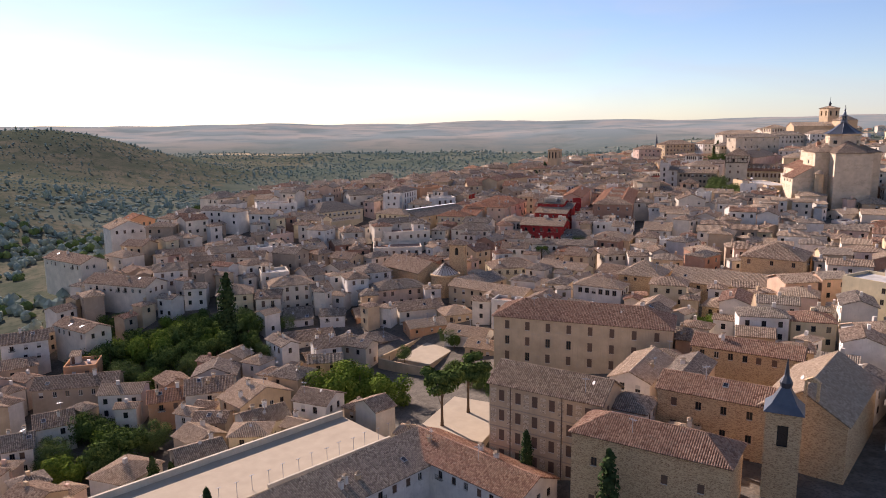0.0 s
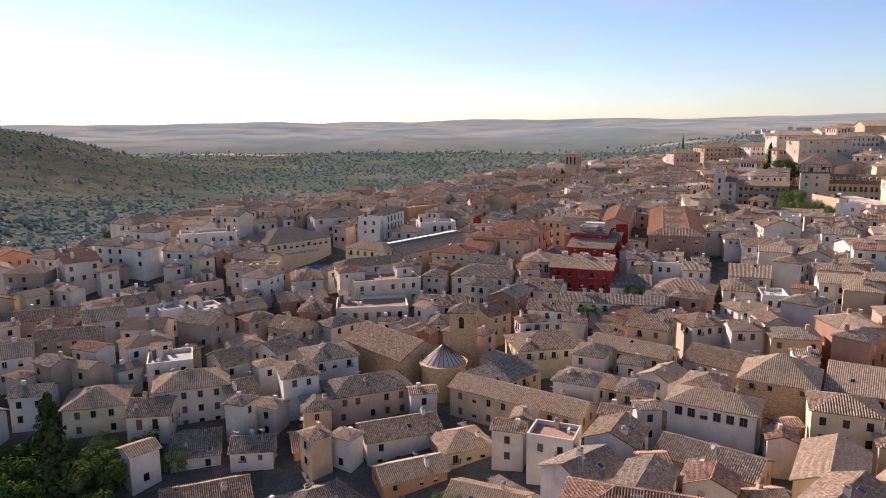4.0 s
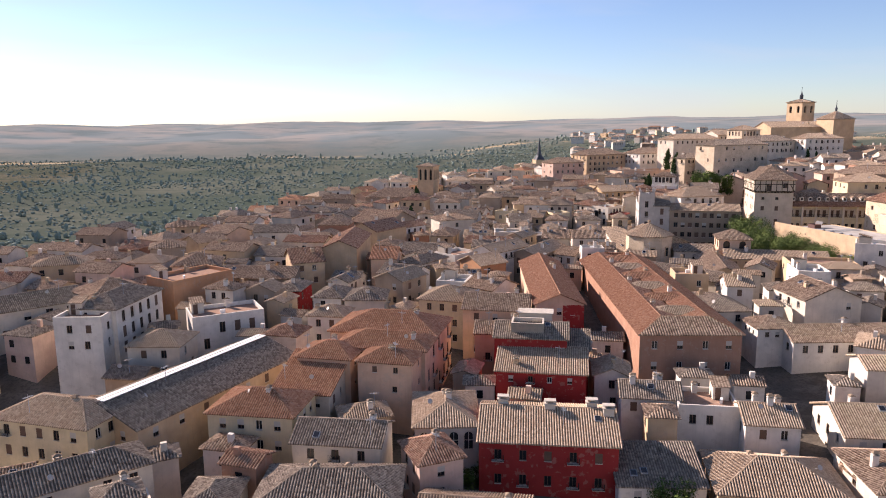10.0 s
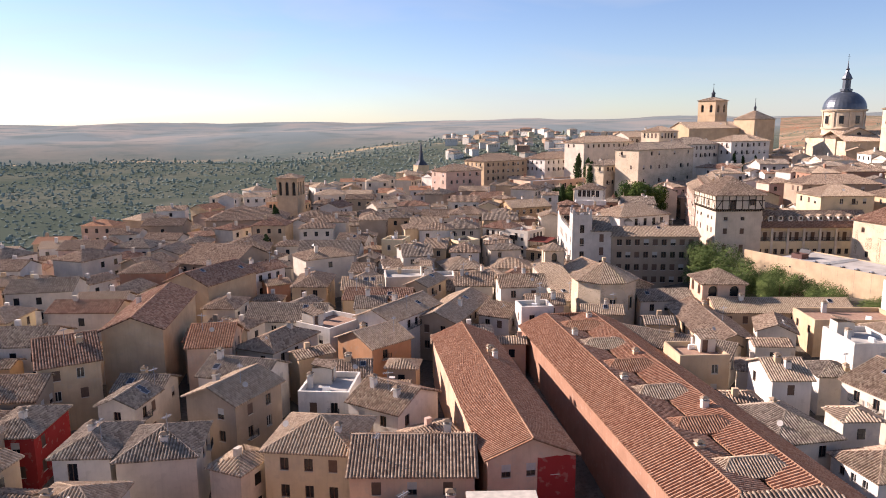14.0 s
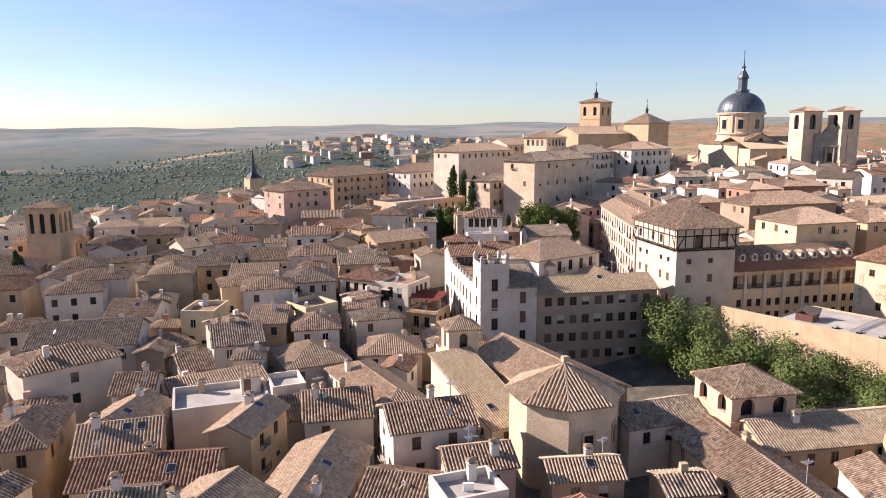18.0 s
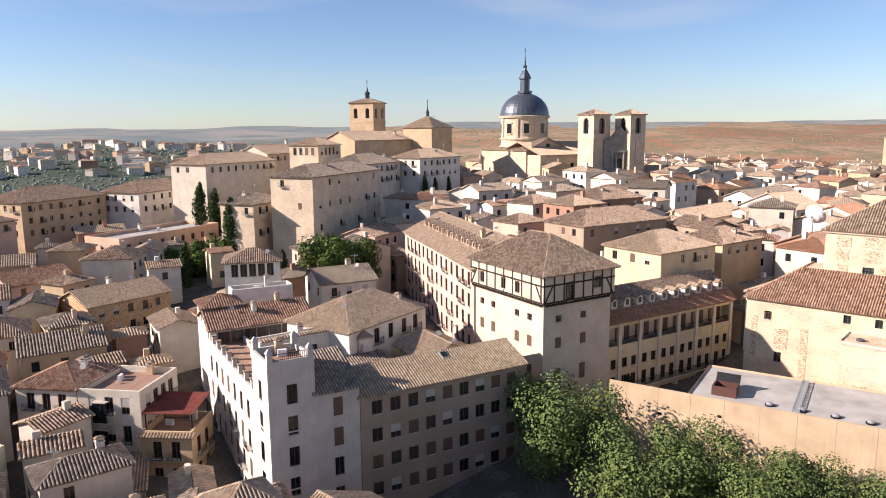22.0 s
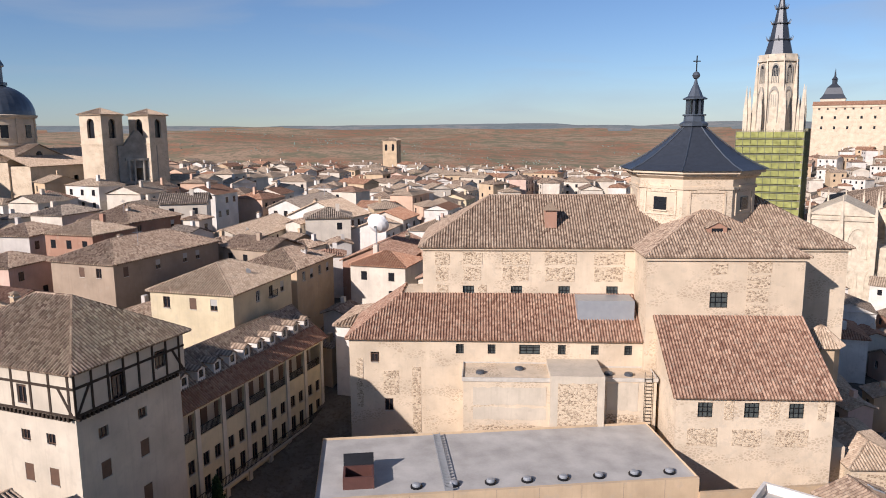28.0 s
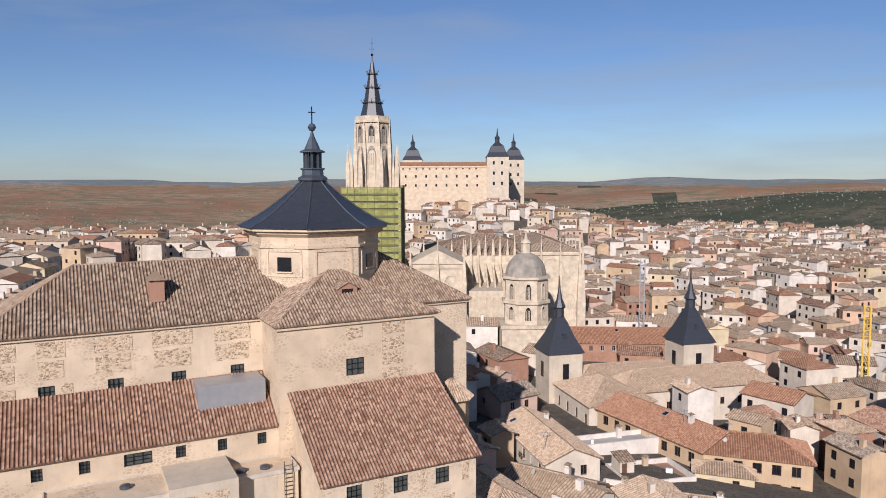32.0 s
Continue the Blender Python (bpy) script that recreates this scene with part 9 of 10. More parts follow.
spare_house(111.9, 469.5, 5.3, 9.0, -17.0, 17.0, "F", "cream", 1, "brown", chimneys=2)
spare_house(37.9, 388.4, 8.4, 9.0, -52.4, 15.2, "G", "white", 1, "brown", chimneys=2)
spare_house(57.2, 234.4, 16.3, 9.0, -18.9, 2.0, "G", "cream", 1, "grey", chimneys=2)
spare_house(-33.5, 299.4, 9.4, 10.0, 15.3, 5.6, "H", "pink", 1, "red")
spare_house(97.0, 307.3, 10.9, 10.0, -109.7, 8.6, "G", "cream", 2, "brown")
spare_house(78.6, 279.1, 8.9, 11.0, -37.4, 4.8, "G", "cream", 2, "brown")
spare_house(57.3, 241.1, 10.6, 11.0, -28.7, 2.0, "G", "cream", 1, "brown")
spare_house(119.4, 342.3, 11.8, 12.0, -100.2, 14.7, "G", "cream", 1, "brown", chimneys=2)
spare_house(-28.3, 250.5, 10.4, 9.0, -37.8, -0.1, "H", "white", 1, "brown")
spare_house(109.7, 355.4, 5.4, 8.0, -25.8, 14.8, "G", "white", 1, "sand", chimneys=2)
spare_house(102.8, 480.4, 3.9, 9.0, -2.9, 17.1, "G", "yellow", 1, "sand")
spare_house(-39.9, 304.5, 8.6, 12.0, 13.7, 6.7, "H", "cream", 1, "brown", chimneys=2)
spare_house(51.9, 453.2, 9.0, 13.0, 41.0, 15.9, "G", "white", 2, "brown")
spare_house(102.1, 442.1, 11.7, 12.0, -35.3, 15.9, "H", "cream", 1, "sand", chimneys=2)
spare_house(18.1, 256.6, 10.0, 9.0, -47.1, 0.6, "G", "cream", 1, "sand", chimneys=2)
spare_house(-60.4, 245.5, 9.3, 10.0, 30.3, -0.1, "F", "cream", 1, "brown", chimneys=2)
spare_house(-50.0, 250.3, 11.5, 9.0, 21.9, 0.2, "G", "white", 1, "sand")
spare_house(45.0, 253.2, 17.7, 11.0, -36.7, 0.0, "G", "yellow", 3, "brown", chimneys=2)
spare_house(97.8, 487.1, 6.7, 9.0, -45.4, 17.1, "G", "white", 1, "brown", chimneys=2)
spare_house(25.3, 260.0, 17.3, 11.0, 13.3, -0.5, "G", "yellow", 1, "brown", chimneys=2)
spare_house(-28.6, 312.4, 13.0, 12.0, 47.2, 7.3, "H", "cream", 2, "brown")
spare_house(62.7, 396.2, 9.4, 9.0, 7.1, 15.0, "G", "white", 1, "brown")
spare_house(-32.8, 189.8, 7.2, 7.0, 21.5, -7.9, "G", "white", 1, "brown", chimneys=2)
spare_house(17.3, 404.8, 8.2, 11.0, 0.8, 16.1, "P", "cream", 1, "grey", chimneys=2)
spare_house(-41.7, 256.2, 10.8, 9.0, 7.7, 0.8, "H", "white", 1, "brown")
spare_house(33.9, 404.2, 7.6, 9.0, -13.9, 15.8, "G", "ochre", 1, "sand")
spare_house(67.8, 244.3, 6.6, 11.0, -3.6, 3.1, "G", "grey", 1, "grey")
spare_house(83.1, 287.3, 10.0, 10.0, -4.8, 5.6, "G", "pink", 1, "red")
spare_house(55.2, 400.6, 6.5, 8.0, -41.6, 15.3, "G", "white", 1, "brown")
spare_house(-0.6, 365.6, 12.5, 9.0, 9.1, 14.6, "F", "white", 1, "brown")
spare_house(9.2, 196.3, 11.8, 8.0, 46.6, -10.0, "G", "cream", 1, "sand")
spare_house(44.8, 404.6, 7.6, 8.0, -12.9, 15.6, "G", "white", 1, "brown")
spare_house(17.3, 318.7, 12.3, 8.0, -29.1, 7.3, "G", "ochre", 1, "grey")
spare_house(124.4, 484.4, 10.0, 11.0, -24.4, 18.1, "H", "cream", 1, "grey", chimneys=2)
spare_house(-17.9, 320.0, 12.7, 12.0, 36.5, 7.9, "H", "cream", 2, "brown", chimneys=2)
spare_house(40.6, 261.0, 12.9, 9.0, 13.1, 1.8, "G", "cream", 1, "brown")
spare_house(-45.7, 193.5, 5.2, 10.0, 38.6, -8.2, "P", "white", 1, "grey", chimneys=2)
spare_house(120.3, 487.5, 9.0, 9.0, -69.4, 18.1, "G", "grey", 2, "grey")
spare_house(90.0, 458.8, 6.3, 8.0, -18.0, 16.0, "T", "white", 1, "brown")
spare_house(28.4, 413.7, 10.8, 11.0, -16.7, 16.3, "P", "ochre", 0, "sand")
spare_house(-0.1, 272.7, 4.3, 8.0, -3.9, 1.6, "H", "white", 1, "grey")
spare_house(25.9, 270.0, 7.0, 7.0, 0.8, 1.7, "T", "white", 1, "brown")
spare_house(-29.5, 203.0, 7.9, 8.0, 38.0, -6.3, "G", "ochre", 1, "grey")
spare_house(-39.1, 202.1, 14.6, 9.0, 17.7, -6.9, "G", "ochre", 1, "brown", chimneys=2)
spare_house(71.1, 256.2, 7.1, 7.0, -3.8, 3.7, "G", "cream", 1, "brown", chimneys=2)
spare_house(12.3, 208.8, 21.1, 9.0, -49.8, -10.0, "G", "white", 1, "sand")
spare_house(63.5, 262.8, 9.6, 9.0, 12.5, 3.4, "H", "cream", 1, "brown")
spare_house(84.5, 304.6, 11.1, 9.0, -90.1, 7.6, "G", "white", 1, "brown")
spare_house(78.9, 473.5, 15.9, 12.0, -26.7, 16.1, "G", "grey", 1, "grey", chimneys=2)
spare_house(-17.9, 281.1, 19.1, 12.0, 3.7, 2.6, "F", "cream", 1, "brown")
spare_house(107.8, 461.8, 5.4, 8.0, -4.4, 16.7, "F", "cream", 1, "brown", chimneys=2)
spare_house(9.8, 421.3, 5.4, 9.0, 16.2, 16.8, "G", "grey", 1, "grey", chimneys=2)
spare_house(52.6, 270.5, 11.3, 9.0, 14.5, 3.0, "G", "yellow", 1, "grey")
spare_house(93.0, 298.8, 22.6, 9.0, -112.8, 7.5, "G", "cream", 2, "brown", chimneys=2)
spare_house(8.0, 281.3, 13.2, 10.0, 41.1, 2.3, "F", "cream", 1, "brown")
spare_house(45.7, 274.2, 8.5, 8.0, 10.9, 2.8, "G", "white", 1, "brown")
spare_house(105.5, 465.9, 10.3, 10.0, -48.9, 16.6, "G", "yellow", 1, "brown", chimneys=2)
spare_house(73.5, 317.1, 15.9, 9.0, 0.1, 8.4, "G", "white", 1, "brown")
spare_house(82.0, 408.7, 18.3, 10.0, 37.3, 15.3, "G", "grey", 1, "grey", chimneys=2)
spare_house(76.0, 414.8, 11.1, 10.0, -1.0, 15.3, "G", "cream", 1, "brown")
spare_house(79.7, 260.6, 5.7, 9.0, -3.9, 4.4, "P", "cream", 1, "brown")
spare_house(-27.7, 213.8, 8.9, 7.0, 40.7, -4.9, "F", "orange", 1, "orange", chimneys=2)
spare_house(-24.7, 383.9, 12.2, 12.0, 31.3, 16.2, "H", "white", 2, "brown", chimneys=2)
spare_house(5.1, 426.8, 6.7, 9.0, -10.0, 17.1, "H", "yellow", 1, "sand")
spare_house(-34.6, 215.8, 8.0, 7.0, 11.3, -4.9, "F", "white", 1, "sand", chimneys=2)
spare_house(-51.0, 139.0, 7.3, 8.0, 51.3, -11.2, "P", "brown", 1, "sand")
spare_house(-38.9, 143.6, 9.3, 8.0, 36.0, -9.1, "G", "cream", 1, "brown", chimneys=2)
spare_house(125.6, 508.1, 10.2, 10.0, -10.3, 19.1, "G", "white", 1, "sand", chimneys=2)
spare_house(74.9, 268.7, 5.8, 7.0, -4.0, 4.3, "G", "cream", 1, "grey")
spare_house(-60.3, 279.1, 7.5, 9.0, 13.1, 4.5, "F", "white", 3, "brown", chimneys=2)
spare_house(27.1, 287.6, 14.7, 12.0, -73.1, 3.2, "G", "ochre", 1, "grey")
spare_house(49.6, 215.6, 15.4, 9.0, -37.1, 0.9, "G", "cream", 1, "grey", chimneys=2)
spare_house(58.9, 489.3, 13.2, 12.0, -17.2, 16.0, "H", "brown", 1, "brown", chimneys=2)
spare_house(-52.7, 284.7, 10.4, 9.0, 15.3, 4.8, "G", "brick", 2, "sand", chimneys=2)
spare_house(-38.6, 289.3, 13.2, 8.0, 19.3, 4.7, "G", "brown", 1, "sand", chimneys=2)
spare_house(-70.9, 278.5, 5.7, 9.0, 18.9, 4.9, "F", "white", 3, "sand")
spare_house(138.3, 511.2, 10.1, 10.0, -10.1, 19.8, "H", "cream", 1, "brown")
spare_house(160.5, 502.5, 19.8, 12.0, -21.7, 21.0, "G", "cream", 1, "brown")
spare_house(-80.1, 280.0, 7.7, 9.0, 32.3, 5.5, "G", "white", 1, "brown", chimneys=2)
spare_house(100.0, 319.9, 18.8, 13.0, -96.1, 10.3, "H", "white", 1, "brown", chimneys=2)
spare_house(-18.5, 235.4, 22.7, 11.0, 25.2, -2.2, "G", "cream", 1, "grey")
spare_house(68.5, 291.1, 16.0, 11.0, -19.2, 5.1, "G", "cream", 2, "sand")
spare_house(-44.5, 159.0, 13.6, 9.0, 46.8, -10.3, "P", "ochre", 1, "sand", chimneys=2)
spare_house(-55.4, 228.2, 12.6, 9.0, 14.7, -2.9, "G", "white", 1, "brown")
spare_house(116.3, 309.7, 12.6, 9.0, -119.3, 10.6, "G", "cream", 1, "brown", chimneys=2)
spare_house(107.4, 323.5, 14.7, 10.0, -12.8, 11.1, "H", "white", 1, "brown", chimneys=2)
spare_house(-8.4, 408.4, 10.9, 10.0, -5.8, 16.7, "T", "cream", 1, "brown")
spare_house(21.7, 410.0, 14.0, 12.0, 11.6, 16.2, "P", "cream", 0, "sand")
spare_house(9.3, 311.0, 23.9, 12.0, -2.1, 5.6, "H", "cream", 3, "brown")
spare_house(-69.3, 296.0, 10.4, 9.0, 30.1, 7.4, "F", "pink", 1, "red", chimneys=2)
spare_house(115.8, 533.5, 7.6, 9.0, 6.0, 19.7, "G", "cream", 2, "sand")
spare_house(-46.7, 236.2, 14.5, 8.0, 41.1, -1.8, "G", "cream", 2, "brown")
spare_house(-68.7, 230.1, 11.3, 9.0, 15.4, -2.1, "G", "cream", 2, "brown")
spare_house(36.6, 452.1, 20.7, 14.0, 46.3, 16.4, "G", "ochre", 0, "brown")
spare_house(-25.3, 365.7, 24.2, 13.0, 62.8, 18.5, "H", "white", 4, "grey")
spare_house(-95.5, 149.6, 6.2, 9.0, 24.6, -17.3, "G", "white", 2, "grey", chimneys=2)
spare_house(-58.7, 168.9, 11.0, 10.0, 17.8, -11.8, "G", "cream", 2, "brown", chimneys=2)
spare_house(-68.0, 165.4, 8.6, 8.0, 22.4, -12.9, "G", "orange", 1, "orange", chimneys=2)
spare_house(157.5, 528.3, 12.3, 9.0, -1.9, 21.5, "G", "pink", 1, "red")
spare_house(-92.4, 158.7, 8.3, 9.0, 30.1, -16.0, "G", "white", 3, "brown")
spare_house(136.4, 503.6, 12.6, 10.0, -27.7, 19.5, "H", "cream", 1, "brown")
spare_house(10.0, 384.4, 10.0, 10.0, 38.1, 15.4, "H", "red", 2, "grey")
spare_house(-36.9, 190.9, 12.3, 9.0, 35.1, -8.0, "G", "cream", 1, "brown")
spare_house(51.0, 473.8, 17.3, 16.0, 44.1, 16.1, "P", "brown", 1, "brown")
spare_house(98.8, 462.4, 13.3, 9.0, 16.3, 16.4, "G", "yellow", 1, "grey", chimneys=2)
spare_house(68.9, 537.9, 26.0, 16.0, -19.5, 18.2, "H", "brown", 0, "brown", chimneys=2)
spare_house(-95.5, 177.1, 20.0, 9.0, 11.9, -13.4, "G", "brown", 1, "brown")
spare_house(-97.2, 248.4, 11.0, 9.0, 24.3, 2.0, "G", "white", 2, "sand")
spare_house(-10.2, 396.6, 12.1, 12.0, 31.7, 16.3, "F", "orange", 0, "orange", chimneys=2)
spare_house(121.4, 527.3, 13.2, 9.0, 17.5, 19.7, "G", "white", 1, "brown")
spare_house(-87.9, 258.5, 13.8, 7.0, 16.8, 3.1, "G", "brown", 1, "brown")
spare_house(146.7, 561.9, 9.1, 9.0, -26.5, 22.4, "P", "white", 2, "sand")
spare_house(-108.4, 177.2, 10.5, 9.0, -23.2, -14.7, "G", "brown", 1, "brown", chimneys=2)
spare_house(-98.2, 185.3, 8.0, 8.0, 14.2, -11.4, "F", "orange", 1, "orange")
spare_house(-34.4, 208.4, 7.7, 7.0, 26.1, -5.9, "F", "white", 1, "grey")
spare_house(-52.0, 277.1, 11.3, 8.0, 35.6, 3.9, "F", "white", 2, "sand", chimneys=2)
spare_house(-84.9, 269.9, 9.6, 9.0, 30.0, 4.4, "G", "white", 1, "sand", chimneys=2)
spare_house(-80.2, 341.0, 18.7, 10.0, 19.8, 14.4, "F", "white", 1, "sand")
spare_house(-99.4, 266.5, 19.6, 8.0, 51.5, 4.6, "G", "brown", 1, "brown")
spare_house(-41.4, 288.5, 20.2, 8.0, 36.0, 4.8, "G", "brown", 1, "brown", chimneys=2)
spare_house(-20.3, 226.2, 26.0, 12.0, 50.3, -3.2, "G", "cream", 1, "sand")
spare_house(-78.3, 286.8, 10.9, 9.0, 5.3, 6.4, "F", "white", 2, "grey", chimneys=2)
spare_house(-61.7, 224.7, 26.0, 9.0, -31.3, -3.0, "G", "cream", 1, "grey")
spare_house(41.3, 473.1, 19.9, 14.0, 30.6, 16.3, "P", "ochre", 0, "brown")
spare_house(-108.3, 206.0, 16.7, 8.0, -33.6, -6.6, "G", "cream", 1, "brown")
spare_house(-123.6, 201.9, 12.0, 9.0, 30.3, -9.1, "G", "white", 2, "brown")
spare_house(143.0, 551.3, 8.3, 8.0, -36.9, 21.5, "H", "white", 2, "brown", chimneys=2)
spare_house(-99.7, 216.4, 26.0, 9.0, -31.0, -3.7, "G", "brown", 1, "brown", chimneys=2)
spare_house(-113.6, 365.3, 17.0, 13.0, 59.3, 15.6, "H", "cream", 3, "grey", chimneys=2)
spare_house(-108.0, 236.3, 26.0, 10.0, -20.1, -0.0, "G", "cream", 1, "brown")
spare_house(-139.5, 309.4, 14.8, 13.0, 38.3, 8.7, "P", "white", 1, "sand")
spare_house(-97.0, 263.2, 26.0, 9.0, 62.0, 4.1, "G", "brown", 1, "sand")
spare_house(-85.0, 274.2, 9.4, 8.0, 11.6, 5.0, "F", "white", 1, "sand")
spare_house(-78.9, 280.6, 15.3, 8.0, 57.1, 5.8, "G", "white", 2, "grey")
spare_house(-142.0, 328.3, 13.0, 9.0, 42.7, 9.1, "P", "orange", 1, "orange")
spare_house(-138.9, 263.8, 26.0, 10.0, -34.4, 3.0, "G", "cream", 1, "brown")


# ---- trees ----
def tree_meshes(h, r, seed, leaf, shape="round", n=1500, size=0.34):
    """Trunk with limbs, and a crown of small leaf clusters with gaps and an uneven outline."""
    rng = random.Random(seed)
    t = Build()
    base = h * 0.35 if shape == "round" else h * 0.55 if shape == "pine" else h * 0.06
    k = max(0.12, h * 0.022)
    t.lathe([(k * 1.5, -0.6), (k, h * 0.12), (k * 0.8, base), (k * 0.3, h * 0.75)], BARK, 8)
    blobs = []
    if shape == "cypress":
        for i in range(40):
            f = i / 39
            blobs.append((Vector((rng.uniform(-1, 1) * r * 0.25, rng.uniform(-1, 1) * r * 0.25, h * (0.06 + 0.9 * f))), r * (0.95 * math.sin(math.pi * (0.14 + 0.82 * f)) + 0.1), 1.5))
    else:
        cnt = 16
        for i in range(cnt):
            a = i * 2.4 + rng.uniform(-0.4, 0.4)
            q = rng.uniform(0.25, 0.8) * r
            if shape == "pine":
                c = Vector((q * math.cos(a), q * math.sin(a), h * rng.uniform(0.66, 0.9)))
                blobs.append((c, r * rng.uniform(0.34, 0.5), 0.6))
            else:
                c = Vector((q * math.cos(a), q * math.sin(a), h * rng.uniform(0.38, 0.85)))
                blobs.append((c, r * rng.uniform(0.32, 0.5), 0.9))
            if i % 2 == 0:
                s = Vector((0, 0, h * rng.uniform(0.3, 0.5)))
                d = c - s
                n0 = d.cross(Vector((0, 0, 1))).normalized() * k * 0.35
                n1 = Vector((0, 0, k * 0.35))
                t.hull([s + n0, s - n1, s - n0, s + n1], [c + n0 * 0.3, c - n1 * 0.3, c - n0 * 0.3, c + n1 * 0.3], BARK)
    c = Build()
    mat = LEAF[leaf]
    for i in range(n):
        o, br, flat = blobs[rng.randrange(len(blobs))]
        d = Vector((rng.gauss(0, 1), rng.gauss(0, 1), rng.gauss(0, 1))).normalized() * br * rng.uniform(0.55, 1.06)
        p = o + Vector((d.x, d.y, d.z * flat))
        nrm = (d.normalized() + Vector((rng.gauss(0, 0.34), rng.gauss(0, 0.34), rng.gauss(0.2, 0.34)))).normalized()
        e = nrm.cross(Vector((rng.gauss(0, 1), rng.gauss(0, 1), rng.gauss(0, 1)))).normalized()
        f = nrm.cross(e)
        s = size * rng.uniform(0.6, 1.35)
        c.face([p - e * s - f * s * 0.5, p + e * s * 0.2 - f * s, p + e * s + f * s * 0.3, p - e * s * 0.1 + f * s], mat)
    return t.mesh("trunk"), c.mesh("crown")


TREES = {
    "round": [tree_meshes(9, 4.2, s, "green", n=6000, size=0.16) for s in (1, 2, 3)],
    "bright": [tree_meshes(9, 4.2, s, "bright", n=6000, size=0.16) for s in (4, 5)],
    "olive": [tree_meshes(9.5, 4.6, s, "olive", n=13000, size=0.095) for s in (6, 7)],
    "pine": [tree_meshes(14, 4.6, s, "green", "pine", n=4600, size=0.26) for s in (8, 9)],
    "cypress": [tree_meshes(12, 1.25, s, "dark", "cypress", n=2200, size=0.2) for s in (10, 11)],
}
TREEWORDS = {"round": "leafy green broadleaf tree", "bright": "bright green broadleaf tree", "olive": "grey-green broad tree with dense foliage",
             "pine": "umbrella pine with a bare trunk", "cypress": "slender dark cypress tree"}
KINDS = {"round": "broadleaf_tree", "bright": "broadleaf_tree", "olive": "broadleaf_tree", "pine": "pine_tree", "cypress": "cypress_tree"}


def tree(x, y, kind="round", h=9.0, z=None, where="among old town houses"):
    rng = random.Random(int(x * 13 + y * 7))
    t, c = rng.choice(TREES[kind])
    full = {"round": 9, "bright": 9, "olive": 9, "pine": 14, "cypress": 12}[kind]
    s = h / full
    root = thing(KINDS[kind], pose(x, y, hill(x, y) if z is None else z, 0, 0, rng.uniform(0, 360)) @ Matrix.Diagonal((s, s, s, 1)), TREEWORDS[kind] + " " + where, "tree", "trees")
    part("trunk", t, root)
    part("crown", c, root)
    OCCUPIED.append((x, y, h * 0.45, h * 0.45, 0))


for x, y, k, h, z in ((-0.6, 142.6, "pine", 13.5, -11.4), (5.2, 149.5, "pine", 13.5, -11.4), (-27.4, 167, "bright", 13, -20), (-21, 168.5, "bright", 14, -20), (-14, 165, "bright", 12, -19), (-24, 174, "bright", 12, -20), (9, 168, "olive", 7, -15), (3, 180, "round", 7, -17), (16, 157, "olive", 6, -14)):
    tree(x, y, k, h, z, "beside a convent square")
for x, y, k, h, z in ((-84, 200, "bright", 13, -20), (-78, 206, "round", 12, -19), (-72, 212, "round", 10, -17), (-64.5, 205.5, "cypress", 25.5, -16), (-70, 196, "round", 8, -18), (-51, 194.5, "olive", 7, -16),
                      (-76, 155, "round", 10, -25), (-73, 143, "round", 10, -25), (-66, 139, "round", 8, -24), (-113, 215, "bright", 9, -20), (-105, 221, "round", 11, -18), (-84, 257.5, "round", 9, -8), (-58, 205, "round", 8, -17), (-90, 190, "round", 9, -22)):
    tree(x, y, k, h, z, "in a hillside garden")
for x, y, k, h, z in ((-80, 224, "round", 9, -15), (-72, 221, "round", 8, -15), (-64, 223, "olive", 8, -14), (-57, 222, "round", 8, -14), (-50, 220, "olive", 6, -14), (-88, 221, "bright", 9, -16), (-11, 190, "olive", 5, -14), (1, 203, "olive", 5, -13), (3, 199, "round", 4.5, -13)):
    tree(x, y, k, h, z, "on a garden slope")
for x, y, h, z in ((24.8, 100.2, 16.5, -13), (14.6, 119.6, 11, -13), (26.8, 98.0, 6, -14.5), (-36.5, 100.5, 9, -11), (-52.5, 119.0, 12, -18), (-50, 121.0, 10, -18)):
    tree(x, y, "cypress", h, z, "beside a convent wall")
for x, y, h, z in ((-135, 398, 17, -6), (-128, 400, 16, -6), (-122, 397, 15, -6), (-130, 392, 14, -6), (-117, 402, 14, -6)):
    tree(x, y, "cypress" if h > 15 else "round", h, z, "at the edge of the old town")
for x, y, h in ((162.0, 420.0, 14.6), (156.5, 407.5, 13.4), (163.5, 403.0, 11.8), (159.0, 396.0, 11.6), (164.0, 390.0, 10.4), (158.5, 384.0, 10.4), (165.0, 377.5, 9.4)):
    tree(x, y, "olive", h, 4.5, "before a long ochre wall")
for x, y, k, h, z in ((-96, 196, "round", 13, -22), (-101, 204, "bright", 12, -22), (-93, 212, "round", 12, -20), (-88, 186, "olive", 10, -22), (-99, 187, "round", 11, -23), (-80, 183, "round", 9, -21), (-71, 190, "olive", 8, -19), (-104, 196, "round", 12, -23), (-77, 214, "round", 11, -18), (-66, 217, "round", 9, -15), (-84, 159, "round", 11, -25), (-80, 141, "bright", 10, -26), (-88, 149, "olive", 9, -26), (-84, 211, "bright", 12, -19), (-86, 199, "bright", 13, -20), (-80, 194, "round", 11, -20), (-66, 198, "round", 11, -17), (-64, 209, "olive", 9, -16), (-92, 205, "round", 12, -21), (-74, 199, "round", 9, -18),
                      (-70, 207, "bright", 9, -17), (-60, 214, "round", 8, -14), (-71, 145, "round", 12, -25), (-76, 149, "bright", 10, -25), (-66, 151, "olive", 9, -23)):
    tree(x, y, k, h, z, "in a shady hillside garden")
